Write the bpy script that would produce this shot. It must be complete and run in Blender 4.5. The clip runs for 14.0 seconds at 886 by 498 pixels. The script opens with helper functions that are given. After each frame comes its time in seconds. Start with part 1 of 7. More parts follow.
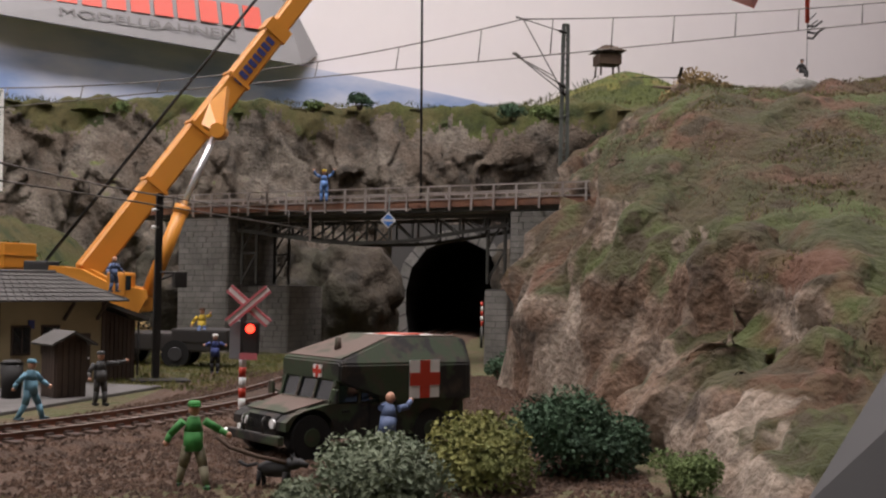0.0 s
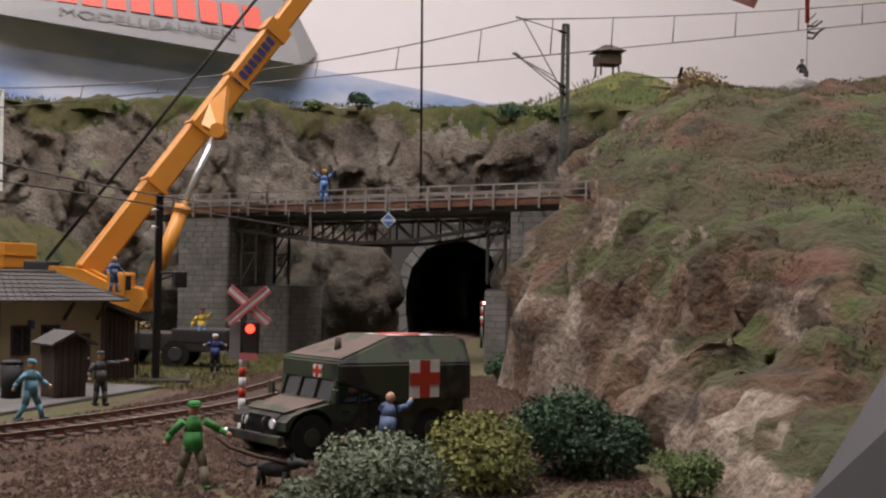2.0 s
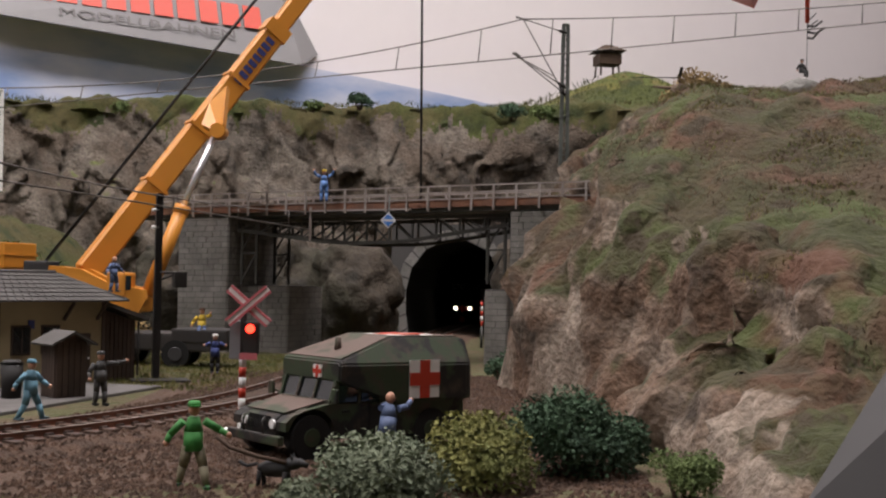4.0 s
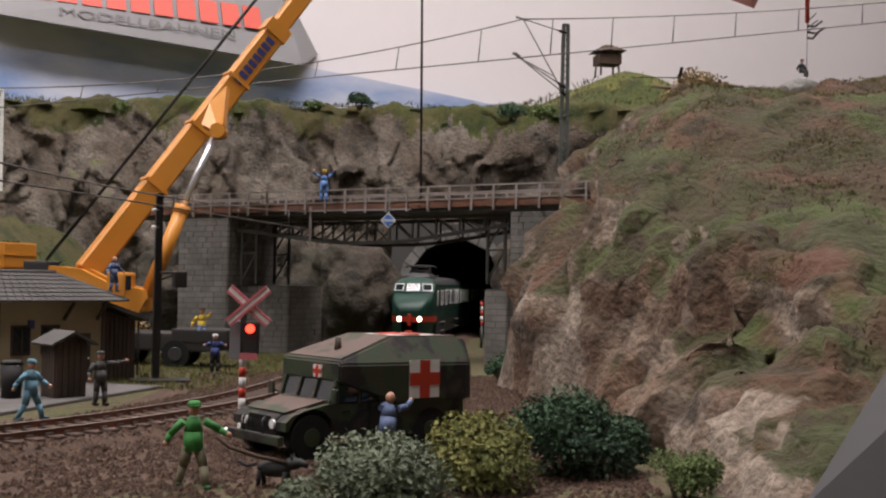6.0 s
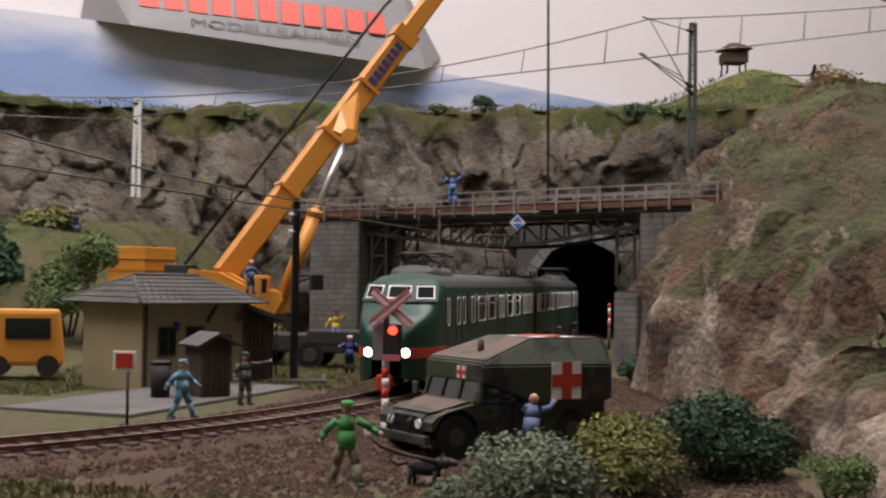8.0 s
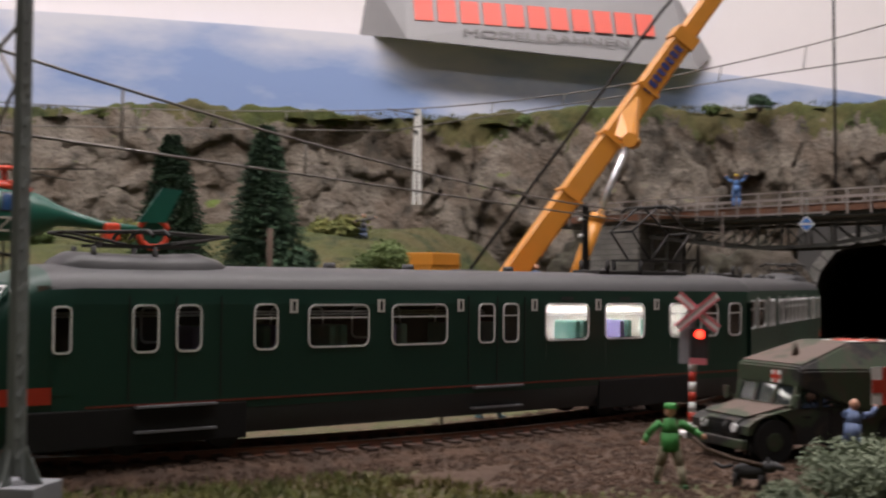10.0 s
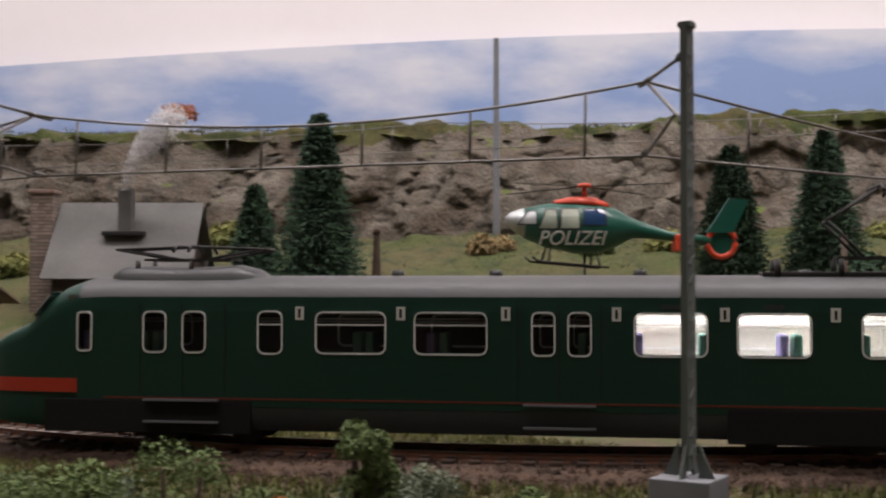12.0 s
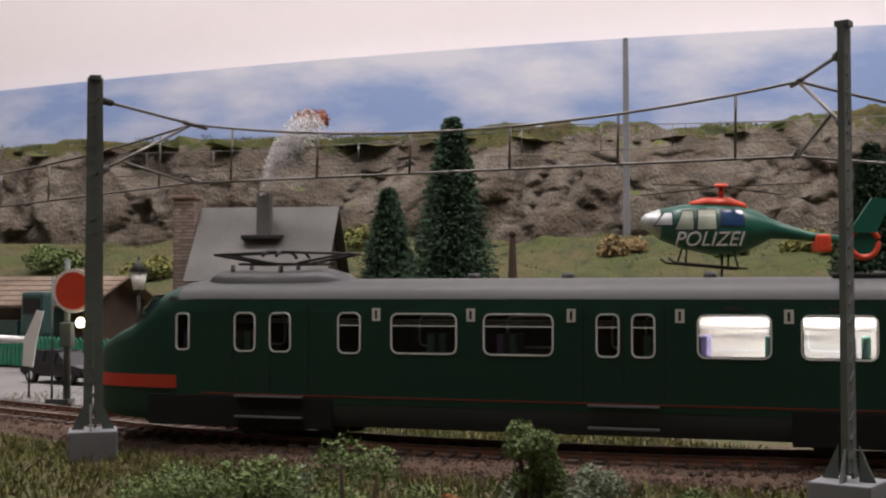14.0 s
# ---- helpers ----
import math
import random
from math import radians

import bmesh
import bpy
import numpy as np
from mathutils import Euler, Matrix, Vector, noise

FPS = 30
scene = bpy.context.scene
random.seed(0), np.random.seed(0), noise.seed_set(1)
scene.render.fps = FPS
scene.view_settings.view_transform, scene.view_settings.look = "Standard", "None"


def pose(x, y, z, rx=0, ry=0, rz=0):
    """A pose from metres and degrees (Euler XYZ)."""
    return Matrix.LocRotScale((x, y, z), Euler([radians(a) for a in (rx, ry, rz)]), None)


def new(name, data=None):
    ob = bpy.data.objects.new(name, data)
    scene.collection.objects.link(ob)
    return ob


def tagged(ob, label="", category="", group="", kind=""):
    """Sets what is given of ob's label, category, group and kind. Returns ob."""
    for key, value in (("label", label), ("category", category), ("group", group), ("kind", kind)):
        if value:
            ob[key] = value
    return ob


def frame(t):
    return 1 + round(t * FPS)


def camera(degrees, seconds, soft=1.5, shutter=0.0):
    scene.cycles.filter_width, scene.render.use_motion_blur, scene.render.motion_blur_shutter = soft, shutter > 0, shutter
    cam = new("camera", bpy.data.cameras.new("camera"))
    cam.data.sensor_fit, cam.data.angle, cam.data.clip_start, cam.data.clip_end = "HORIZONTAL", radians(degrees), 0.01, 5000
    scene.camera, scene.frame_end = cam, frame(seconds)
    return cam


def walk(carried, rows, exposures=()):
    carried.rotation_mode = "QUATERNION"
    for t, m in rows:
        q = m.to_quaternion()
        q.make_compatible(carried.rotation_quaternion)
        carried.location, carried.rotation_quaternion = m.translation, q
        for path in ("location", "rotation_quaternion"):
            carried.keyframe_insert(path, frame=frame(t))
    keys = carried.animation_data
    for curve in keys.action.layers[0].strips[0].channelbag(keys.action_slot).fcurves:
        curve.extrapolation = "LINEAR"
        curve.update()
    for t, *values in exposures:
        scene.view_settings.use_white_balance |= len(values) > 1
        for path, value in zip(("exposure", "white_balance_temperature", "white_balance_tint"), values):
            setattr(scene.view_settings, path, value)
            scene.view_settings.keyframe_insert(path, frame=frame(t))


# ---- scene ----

U = 0.01   # the numbers below are centimetres of an H0 layout

# ---- camera on a panning tripod ----
cam = camera(39.76, 14.0, soft=2.2, shutter=0.4)
PATH = [
    (0.0, -4.13, 7.354, 4.8, 91.542, -1.109, -0.007), (6.7, -4.13, 7.354, 4.8, 91.542, -1.109, -0.007),
    (7.0, -4.211, 7.308, 4.801, 91.538, -1.092, 0.627), (7.2, -4.33, 7.23, 4.803, 91.535, -1.06, 1.62),
    (9.3, -5.60, 6.29, 4.82, 91.504, -0.775, 12.27), (9.5, -5.743, 6.178, 4.822, 91.504, -0.738, 13.578),
    (10.0, -6.149, 5.775, 4.83, 91.509, -0.631, 17.463), (10.5, -6.822, 4.963, 4.848, 91.538, -0.436, 24.83),
    (11.0, -7.368, 4.109, 4.868, 91.588, -0.254, 31.68), (11.5, -7.726, 3.39, 4.885, 91.643, -0.115, 36.964),
    (12.0, -7.95, 2.825, 4.899, 91.694, -0.013, 41.089), (12.5, -8.115, 2.31, 4.911, 91.745, 0.074, 44.764),
    (13.0, -8.188, 2.037, 4.918, 91.774, 0.118, 46.684), (13.5, -8.193, 2.017, 4.919, 91.776, 0.122, 46.825),
    (14.0, -8.191, 2.024, 4.919, 91.775, 0.12, 46.771),
]
walk(cam, [(t, pose(x * U, y * U, z * U, a, b, c)) for t, x, y, z, a, b, c in PATH],
     exposures=[(0.0, 0.0), (14.0, 0.0)])

# ---- world and lamps ----
world = bpy.data.worlds.new("world")
scene.world = world
world.use_nodes = True
world.node_tree.nodes["Background"].inputs[0].default_value = (0.9, 0.85, 0.85, 1)
world.node_tree.nodes["Background"].inputs[1].default_value = 0.02


def overhead_lamp(x, y, z, sx, sy, watts, rz=0, colour=(1.0, 0.92, 0.92)):
    data = bpy.data.lights.new("overhead_lamp", "AREA")
    data.shape, data.size, data.size_y, data.energy, data.color = "RECTANGLE", sx * U, sy * U, watts, colour
    ob = new("overhead_lamp", data)
    ob.matrix_world = pose(x * U, y * U, z * U, 0, 0, rz)
    return tagged(ob, "unseen long white lamp high above the layout", "lamp", "ceiling lamps")


overhead_lamp(-50, 46, 136, 230, 24, 36.0, 33)
# unseen lamp added to brighten the right end of the back wall
overhead_lamp(36, 92, 138, 150, 22, 8.0, 33)
# unseen front fill, added to lift the train's side and the grass
overhead_lamp(-40, -40, 138, 230, 24, 9.5, 33)


# ---- materials ----
def shader(name, base, rough=0.6, metal=0.0, second=None, scale=300, grain=0.15, bump=0.0, bump_scale=None, emit=None, power=0.0, per=0.0, third=None, cut=(0.4, 0.6), stretch=(1, 1, 1)):
    """Base colour mixed with a second one by broad noise, a third one by finer noise, with fine grain and relief."""
    m = bpy.data.materials.new(name)
    m.use_nodes = True
    nt = m.node_tree
    n, l = nt.nodes, nt.links
    p = n["Principled BSDF"]
    p.inputs["Roughness"].default_value, p.inputs["Metallic"].default_value = rough, metal
    tc, mp = n.new("ShaderNodeTexCoord"), n.new("ShaderNodeMapping")
    mp.inputs["Scale"].default_value = stretch
    l.new(tc.outputs["Object"], mp.inputs[0])

    def noise_at(s, detail=6):
        t = n.new("ShaderNodeTexNoise")
        t.inputs["Scale"].default_value, t.inputs["Detail"].default_value = s, detail
        l.new(mp.outputs[0], t.inputs["Vector"])
        return t.outputs["Fac"]

    def ramp(fac, lo, hi):
        r = n.new("ShaderNodeMapRange")
        r.inputs["From Min"].default_value, r.inputs["From Max"].default_value = lo, hi
        l.new(fac, r.inputs["Value"])
        return r.outputs[0]

    def mixed(fac, a, b, blend="MIX"):
        x = n.new("ShaderNodeMix")
        x.data_type, x.blend_type = "RGBA", blend
        for sock, v in ((x.inputs["Factor"], fac), (x.inputs["A"], a), (x.inputs["B"], b)):
            if isinstance(v, (float, int)):
                sock.default_value = v
            elif isinstance(v, tuple):
                sock.default_value = (*v, 1)
            else:
                l.new(v, sock)
        return x.outputs["Result"]

    col = mixed(ramp(noise_at(scale * 0.15), *cut), base, second or base)
    if third:
        col = mixed(ramp(noise_at(scale * 0.5), 0.5, 0.68), col, third)
    g = n.new("ShaderNodeMapRange")
    g.inputs["To Min"].default_value, g.inputs["To Max"].default_value = 1 - grain, 1 + grain
    l.new(noise_at(scale * 2.5, 4), g.inputs["Value"])
    col = mixed(1.0, col, g.outputs[0], "MULTIPLY")
    if per:
        info = n.new("ShaderNodeObjectInfo")
        h = n.new("ShaderNodeMapRange")
        h.inputs["To Min"].default_value, h.inputs["To Max"].default_value = 1 - per, 1 + per
        l.new(info.outputs["Random"], h.inputs["Value"])
        col = mixed(1.0, col, h.outputs[0], "MULTIPLY")
    l.new(col, p.inputs["Base Color"])
    if bump:
        b = n.new("ShaderNodeBump")
        b.inputs["Strength"].default_value, b.inputs["Distance"].default_value = bump, 0.002
        l.new(noise_at(bump_scale or scale), b.inputs["Height"])
        l.new(b.outputs[0], p.inputs["Normal"])
    if emit:
        p.inputs["Emission Color"].default_value, p.inputs["Emission Strength"].default_value = (*emit, 1), power
    return m


def slope_shader(name, flat, flat2, rock, rock2, rock3, lo=0.62, hi=0.82, scale=110, blots=(), foot=None):
    """Flock where the surface lies flat, rock where it is steep, with a ragged edge between."""
    m = shader(name, flat, 0.95, second=flat2, scale=scale, grain=0.5, bump=1.0, bump_scale=320)
    n, l = m.node_tree.nodes, m.node_tree.links
    p = n["Principled BSDF"]
    old = p.inputs["Base Color"].links[0].from_socket
    n["Bump"].inputs["Distance"].default_value = 0.0025
    tc = n.new("ShaderNodeTexCoord")

    def nz(s, d=8):
        t = n.new("ShaderNodeTexNoise")
        t.inputs["Scale"].default_value, t.inputs["Detail"].default_value = s, d
        l.new(tc.outputs["Object"], t.inputs["Vector"])
        return t.outputs["Fac"]

    def mr(v, a, b, c=0.0, d=1.0):
        r = n.new("ShaderNodeMapRange")
        for k, q in zip(("From Min", "From Max", "To Min", "To Max"), (a, b, c, d)):
            r.inputs[k].default_value = q
        l.new(v, r.inputs["Value"])
        return r.outputs[0]

    def mx(f, a, b, blend="MIX"):
        x = n.new("ShaderNodeMix")
        x.data_type, x.blend_type = "RGBA", blend
        for sock, v in ((x.inputs["Factor"], f), (x.inputs["A"], a), (x.inputs["B"], b)):
            if isinstance(v, tuple):
                sock.default_value = (*v, 1)
            elif isinstance(v, float):
                sock.default_value = v
            else:
                l.new(v, sock)
        return x.outputs["Result"]

    for size, colour, cut in blots:
        old = mx(mr(nz(size), cut, cut + 0.1), old, colour)
    stone = mx(mr(nz(26), 0.42, 0.58), rock, rock2)
    stone = mx(mr(nz(60), 0.5, 0.68), stone, rock3)
    stone = mx(1.0, stone, mr(nz(420, 4), 0.3, 0.7, 0.7, 1.25), "MULTIPLY")
    geo, sep, add = n.new("ShaderNodeNewGeometry"), n.new("ShaderNodeSeparateXYZ"), n.new("ShaderNodeMath")
    l.new(geo.outputs["Normal"], sep.inputs[0])
    add.operation = "ADD"
    l.new(sep.outputs["Z"], add.inputs[0])
    l.new(mr(nz(45), 0.3, 0.7, -0.28, 0.28), add.inputs[1])
    level = add.outputs[0]
    if foot:
        low, sub, up = n.new("ShaderNodeSeparateXYZ"), n.new("ShaderNodeMath"), n.new("ShaderNodeMath")
        l.new(tc.outputs["Object"], low.inputs[0])
        up.operation, sub.operation = "ADD", "SUBTRACT"
        across = n.new("ShaderNodeMath")
        across.operation = "MULTIPLY_ADD"
        across.inputs[1].default_value = 0.85
        l.new(low.outputs["X"], across.inputs[0]), l.new(low.outputs["Z"], across.inputs[2])
        l.new(across.outputs[0], up.inputs[0]), l.new(mr(nz(32), 0.3, 0.7, -0.02, 0.02), up.inputs[1])
        l.new(level, sub.inputs[0]), l.new(mr(up.outputs[0], foot[0], foot[1], 0.45, 0.0), sub.inputs[1])
        level = sub.outputs[0]
    l.new(mx(mr(level, lo, hi), stone, old), p.inputs["Base Color"])
    return m


M = {}
M["wall"] = shader("wall_paint", (0.80, 0.76, 0.77), 0.85, second=(0.78, 0.74, 0.75), scale=20, grain=0.02, bump=0.05, bump_scale=60)
# for the unseen walls, kept dark to cut bounced light
M["roomwall"] = shader("unseen_dark_beige_wall", (0.22, 0.195, 0.17), 0.9, second=(0.19, 0.17, 0.15), scale=20, grain=0.03)
M["ground"] = shader("ground_scatter", (0.082, 0.08, 0.03), 0.95, second=(0.10, 0.07, 0.038), third=(0.05, 0.07, 0.017), scale=250, grain=0.5, bump=0.9, bump_scale=900)
M["gravel_ground"] = shader("fine_brown_gravel", (0.092, 0.055, 0.035), 0.95, second=(0.07, 0.041, 0.026), scale=300, grain=0.5, bump=0.9, bump_scale=1100)
M["grass"] = shader("static_grass", (0.15, 0.145, 0.036), 0.95, second=(0.095, 0.12, 0.028), third=(0.19, 0.15, 0.055), scale=200, grain=0.5, bump=1.0, bump_scale=1300)
M["lush"] = shader("lush_grass_flock", (0.058, 0.072, 0.015), 0.95, second=(0.085, 0.074, 0.027), third=(0.034, 0.045, 0.013), scale=110, grain=0.5, bump=1.0, bump_scale=900)
M["rock"] = shader("cast_rock", (0.05, 0.039, 0.027), 0.9, second=(0.03, 0.027, 0.015), third=(0.02, 0.017, 0.012), scale=120, grain=0.35, bump=0.9, bump_scale=350)
M["ballast"] = shader("brown_ballast", (0.105, 0.06, 0.037), 0.95, second=(0.065, 0.038, 0.024), scale=900, grain=0.6, bump=1.0, bump_scale=1200)
M["rail"] = shader("rusty_rail", (0.19, 0.078, 0.044), 0.6, second=(0.13, 0.055, 0.033), scale=400, grain=0.2)
M["railtop"] = shader("worn_rail_head", (0.45, 0.40, 0.36), 0.35, 1.0, scale=400)
M["sleeper"] = shader("brown_sleeper", (0.075, 0.045, 0.03), 0.8, second=(0.05, 0.03, 0.022), scale=500, grain=0.3, per=0.25)
M["stone"] = shader("grey_ashlar", (0.19, 0.185, 0.172), 0.9, second=(0.14, 0.138, 0.126), scale=250, grain=0.25, bump=0.5, bump_scale=600, per=0.14)
M["stonegap"] = shader("dark_mortar", (0.07, 0.068, 0.065), 0.95, scale=300)
M["steel"] = shader("dark_bridge_steel", (0.035, 0.04, 0.035), 0.6, second=(0.05, 0.05, 0.045), scale=300)
M["rustwood"] = shader("rusty_bridge_edge", (0.23, 0.105, 0.062), 0.8, second=(0.14, 0.075, 0.05), scale=350, grain=0.3)
M["railing"] = shader("grey_railing", (0.27, 0.245, 0.23), 0.6, second=(0.19, 0.165, 0.15), scale=300)
M["black"] = shader("near_black", (0.006, 0.006, 0.006), 0.9)
M["train"] = shader("dark_green_paint", (0.0055, 0.042, 0.028), 0.42, second=(0.005, 0.036, 0.024), scale=80, grain=0.06)
M["train"].node_tree.nodes["Principled BSDF"].inputs["Specular IOR Level"].default_value = 0.4
M["roof"] = shader("grey_roof_paint", (0.040, 0.040, 0.042), 0.55, second=(0.031, 0.031, 0.033), scale=100, grain=0.08)
M["red"] = shader("signal_red_paint", (0.45, 0.035, 0.015), 0.45, scale=100, grain=0.05)
M["under"] = shader("black_underframe", (0.012, 0.012, 0.012), 0.7, second=(0.02, 0.017, 0.015), scale=300)
M["skirt"] = shader("blue_grey_skirt", (0.035, 0.045, 0.05), 0.5, second=(0.028, 0.036, 0.04), scale=200, grain=0.1)
M["silver"] = shader("silver_trim", (0.75, 0.76, 0.76), 0.45, 0.0, scale=200, grain=0.05)
M["glass"] = shader("dark_window_glass", (0.012, 0.016, 0.018), 0.06, scale=100)
M["headlamp"] = shader("headlamp_glow", (1, 0.9, 0.75), 0.4, emit=(1.0, 0.86, 0.66), power=9.0)
M["white"] = shader("white_paint", (0.72, 0.72, 0.70), 0.5, scale=200, grain=0.06)
M["mast"] = shader("green_grey_mast", (0.10, 0.115, 0.105), 0.6, second=(0.075, 0.085, 0.08), scale=250, grain=0.12)
M["concrete"] = shader("grey_concrete", (0.19, 0.195, 0.21), 0.8, second=(0.15, 0.155, 0.165), scale=200, grain=0.12)
M["wire"] = shader("steel_wire", (0.16, 0.15, 0.14), 0.45, 0.7, scale=300)
M["blackwire"] = shader("black_rope", (0.015, 0.015, 0.015), 0.7, scale=300)
M["orange"] = shader("crane_orange_paint", (0.62, 0.26, 0.035), 0.4, second=(0.56, 0.23, 0.03), scale=60, grain=0.05)
M["chrome"] = shader("polished_rod", (0.85, 0.87, 0.9), 0.2, 0.7, scale=100)


# ---- mesh helpers ----
def box(bm, x, y, z, sx, sy, sz, rz=0.0, bev=0.0, mi=0, taper=1.0):
    """Box with its base centre at x, y, z."""
    c, s = math.cos(radians(rz)), math.sin(radians(rz))
    vs = []
    for k, f in ((0, 1.0), (1, taper)):
        for i, j in ((-1, -1), (1, -1), (1, 1), (-1, 1)):
            a, b = i * sx / 2 * f, j * sy / 2 * f
            vs.append(bm.verts.new((x + a * c - b * s, y + a * s + b * c, z + k * sz)))
    fs = [bm.faces.new([vs[q] for q in f]) for f in ((3, 2, 1, 0), (4, 5, 6, 7), (0, 1, 5, 4), (1, 2, 6, 5), (2, 3, 7, 6), (3, 0, 4, 7))]
    if bev:
        es = {e for f in fs for e in f.edges}
        out = bmesh.ops.bevel(bm, geom=list(es), offset=bev, segments=2, affect="EDGES", profile=0.6)
        fs = [f for f in {*fs, *out["faces"]} if f.is_valid]
    for f in fs:
        f.material_index = mi
    return fs


def rod(bm, p, q, r, r2=None, n=8, mi=0, caps=True):
    """Tapered round rod from p to q."""
    p, q = Vector(p), Vector(q)
    d = (q - p).normalized()
    a = d.orthogonal().normalized()
    b = d.cross(a)
    r2 = r if r2 is None else r2
    rings = []
    for o, rr in ((p, r), (q, r2)):
        rings.append([bm.verts.new(o + (a * math.cos(2 * math.pi * i / n) + b * math.sin(2 * math.pi * i / n)) * rr) for i in range(n)])
    fs = [bm.faces.new((rings[0][i], rings[0][(i + 1) % n], rings[1][(i + 1) % n], rings[1][i])) for i in range(n)]
    if caps:
        fs += [bm.faces.new(rings[0][::-1]), bm.faces.new(rings[1])]
    for f in fs:
        f.material_index, f.smooth = mi, True
    for f in fs[n:]:
        f.smooth = False
    return fs


def bar(bm, p, q, w, h, mi=0, up=(0, 0, 1)):
    """Square bar from p to q, w wide and h high."""
    p, q = Vector(p), Vector(q)
    d = (q - p).normalized()
    upv = Vector(up)
    if abs(d.dot(upv)) > 0.97:
        upv = Vector((0, 1, 0))
    a = d.cross(upv).normalized()
    b = a.cross(d)
    vs = [bm.verts.new(o + a * i * w / 2 + b * j * h / 2) for o in (p, q) for i, j in ((-1, -1), (1, -1), (1, 1), (-1, 1))]
    fs = [bm.faces.new([vs[k] for k in f]) for f in ((0, 1, 2, 3), (7, 6, 5, 4), (0, 4, 5, 1), (1, 5, 6, 2), (2, 6, 7, 3), (3, 7, 4, 0))]
    for f in fs:
        f.material_index = mi
    return fs


def tube(bm, pts, r, n=6, mi=0):
    """Round tube along a polyline."""
    pts = [Vector(p) for p in pts]
    rings = []
    for i, p in enumerate(pts):
        d = (pts[min(i + 1, len(pts) - 1)] - pts[max(i - 1, 0)]).normalized()
        a = d.cross(Vector((0.03, 0.02, 1))).normalized()
        b = a.cross(d)
        rings.append([bm.verts.new(p + (a * math.cos(2 * math.pi * k / n) + b * math.sin(2 * math.pi * k / n)) * r) for k in range(n)])
    for u, v in zip(rings, rings[1:]):
        for k in range(n):
            f = bm.faces.new((u[k], u[(k + 1) % n], v[(k + 1) % n], v[k]))
            f.smooth, f.material_index = True, mi
    bm.faces.new(rings[0]), bm.faces.new(rings[-1][::-1])


def ball(bm, x, y, z, r, sx=1.0, sy=1.0, sz=1.0, seg=10, mi=0):
    out = bmesh.ops.create_uvsphere(bm, u_segments=seg, v_segments=max(5, seg * 2 // 3), radius=1.0)
    for v in out["verts"]:
        v.co = Vector((x + v.co.x * r * sx, y + v.co.y * r * sy, z + v.co.z * r * sz))
        for f in v.link_faces:
            f.smooth, f.material_index = True, mi


def poly(bm, pts, thick, mi=0):
    """A flat plate from a closed outline of 3D points, with thickness along its normal."""
    vs = [bm.verts.new(p) for p in pts]
    f = bm.faces.new(vs)
    f.normal_update()
    nrm = f.normal.copy()
    out = bmesh.ops.extrude_face_region(bm, geom=[f])
    for v in out["geom"]:
        if isinstance(v, bmesh.types.BMVert):
            v.co += nrm * thick
    for g in bm.faces:
        if any(v in vs for v in g.verts) or any(v in out["geom"] for v in g.verts):
            g.material_index = mi


def mesh_of(name, bm, materials):
    for v in bm.verts:
        v.co *= U
    bmesh.ops.recalc_face_normals(bm, faces=bm.faces)
    me = bpy.data.meshes.new(name)
    bm.to_mesh(me)
    bm.free()
    for m in materials if isinstance(materials, (list, tuple)) else [materials]:
        me.materials.append(M[m])
    return me


def part(name, bm, material, parent=None, label="", at=None):
    ob = new(name, mesh_of(name, bm, material))
    if parent:
        ob.parent = parent
    if at:
        ob.location = [c * U for c in at]
    return tagged(ob, label)


def thing(name, x, y, z, rz, label, category, group="", kind=""):
    ob = new(name)
    ob.empty_display_size = 0.01
    ob.matrix_world = pose(x * U, y * U, z * U, 0, 0, rz)
    return tagged(ob, label, category, group, kind)


def solo(name, bm, material, label, category, at=(0, 0, 0), rz=0, group="", kind=""):
    ob = new(name, mesh_of(name, bm, material))
    ob.matrix_world = pose(at[0] * U, at[1] * U, at[2] * U, 0, 0, rz)
    return tagged(ob, label, category, group, kind)


def smooth(x):
    x = min(1.0, max(0.0, x))
    return x * x * (3 - 2 * x)


def fbm(x, y, z=0.0, octaves=5, gain=0.5):
    v, a = 0.0, 1.0
    for _ in range(octaves):
        v += a * noise.noise((x, y, z))
        x, y, z, a = x * 2.03 + 7, y * 2.03 - 3, z * 2.03 + 1, a * gain
    return v


# ---- the track's line ----
TR, TX, TY, TA, TB = 38.86, -49.3, 61.76, radians(7.67), radians(83.54)
ARC = TR * (TB - TA)


def track(s):
    """Point and heading at s cm from the left end of the curve, towards the tunnel."""
    h = min(max(TA + s / TR, TA), TB)
    over = s if s < 0 else max(0.0, s - ARC)
    return TX + TR * math.sin(h) + over * math.cos(h), TY - TR * math.cos(h) + over * math.sin(h), h


def beside(s, off, z):
    x, y, h = track(s)
    return (x - off * math.sin(h), y + off * math.cos(h), z)


def track_gap(x, y):
    """Distance from the track's centre line."""
    vx, vy = x - TX, y - TY
    h = math.atan2(vx, -vy)
    if TA <= h <= TB:
        return abs(math.hypot(vx, vy) - TR)
    hh = TA if h < TA and h > TA - math.pi / 2 - 0.4 else TB
    px, py = TX + TR * math.sin(hh), TY - TR * math.cos(hh)
    return abs((x - px) * math.sin(hh) - (y - py) * math.cos(hh))


# ---- the room ----
WN, WT = (-0.545, 0.839), (0.839, 0.545)


def on_wall(s, z, out=0.0):
    """Point of the back wall, s cm along it, out cm before it."""
    d = 134.0 - out
    return (d * WN[0] + s * WT[0], d * WN[1] + s * WT[1], z)


def slab(name, corners, thick, material, label="", category="wall"):
    bm = bmesh.new()
    poly(bm, corners, thick)
    return solo(name, bm, material, label, category, kind="structure")


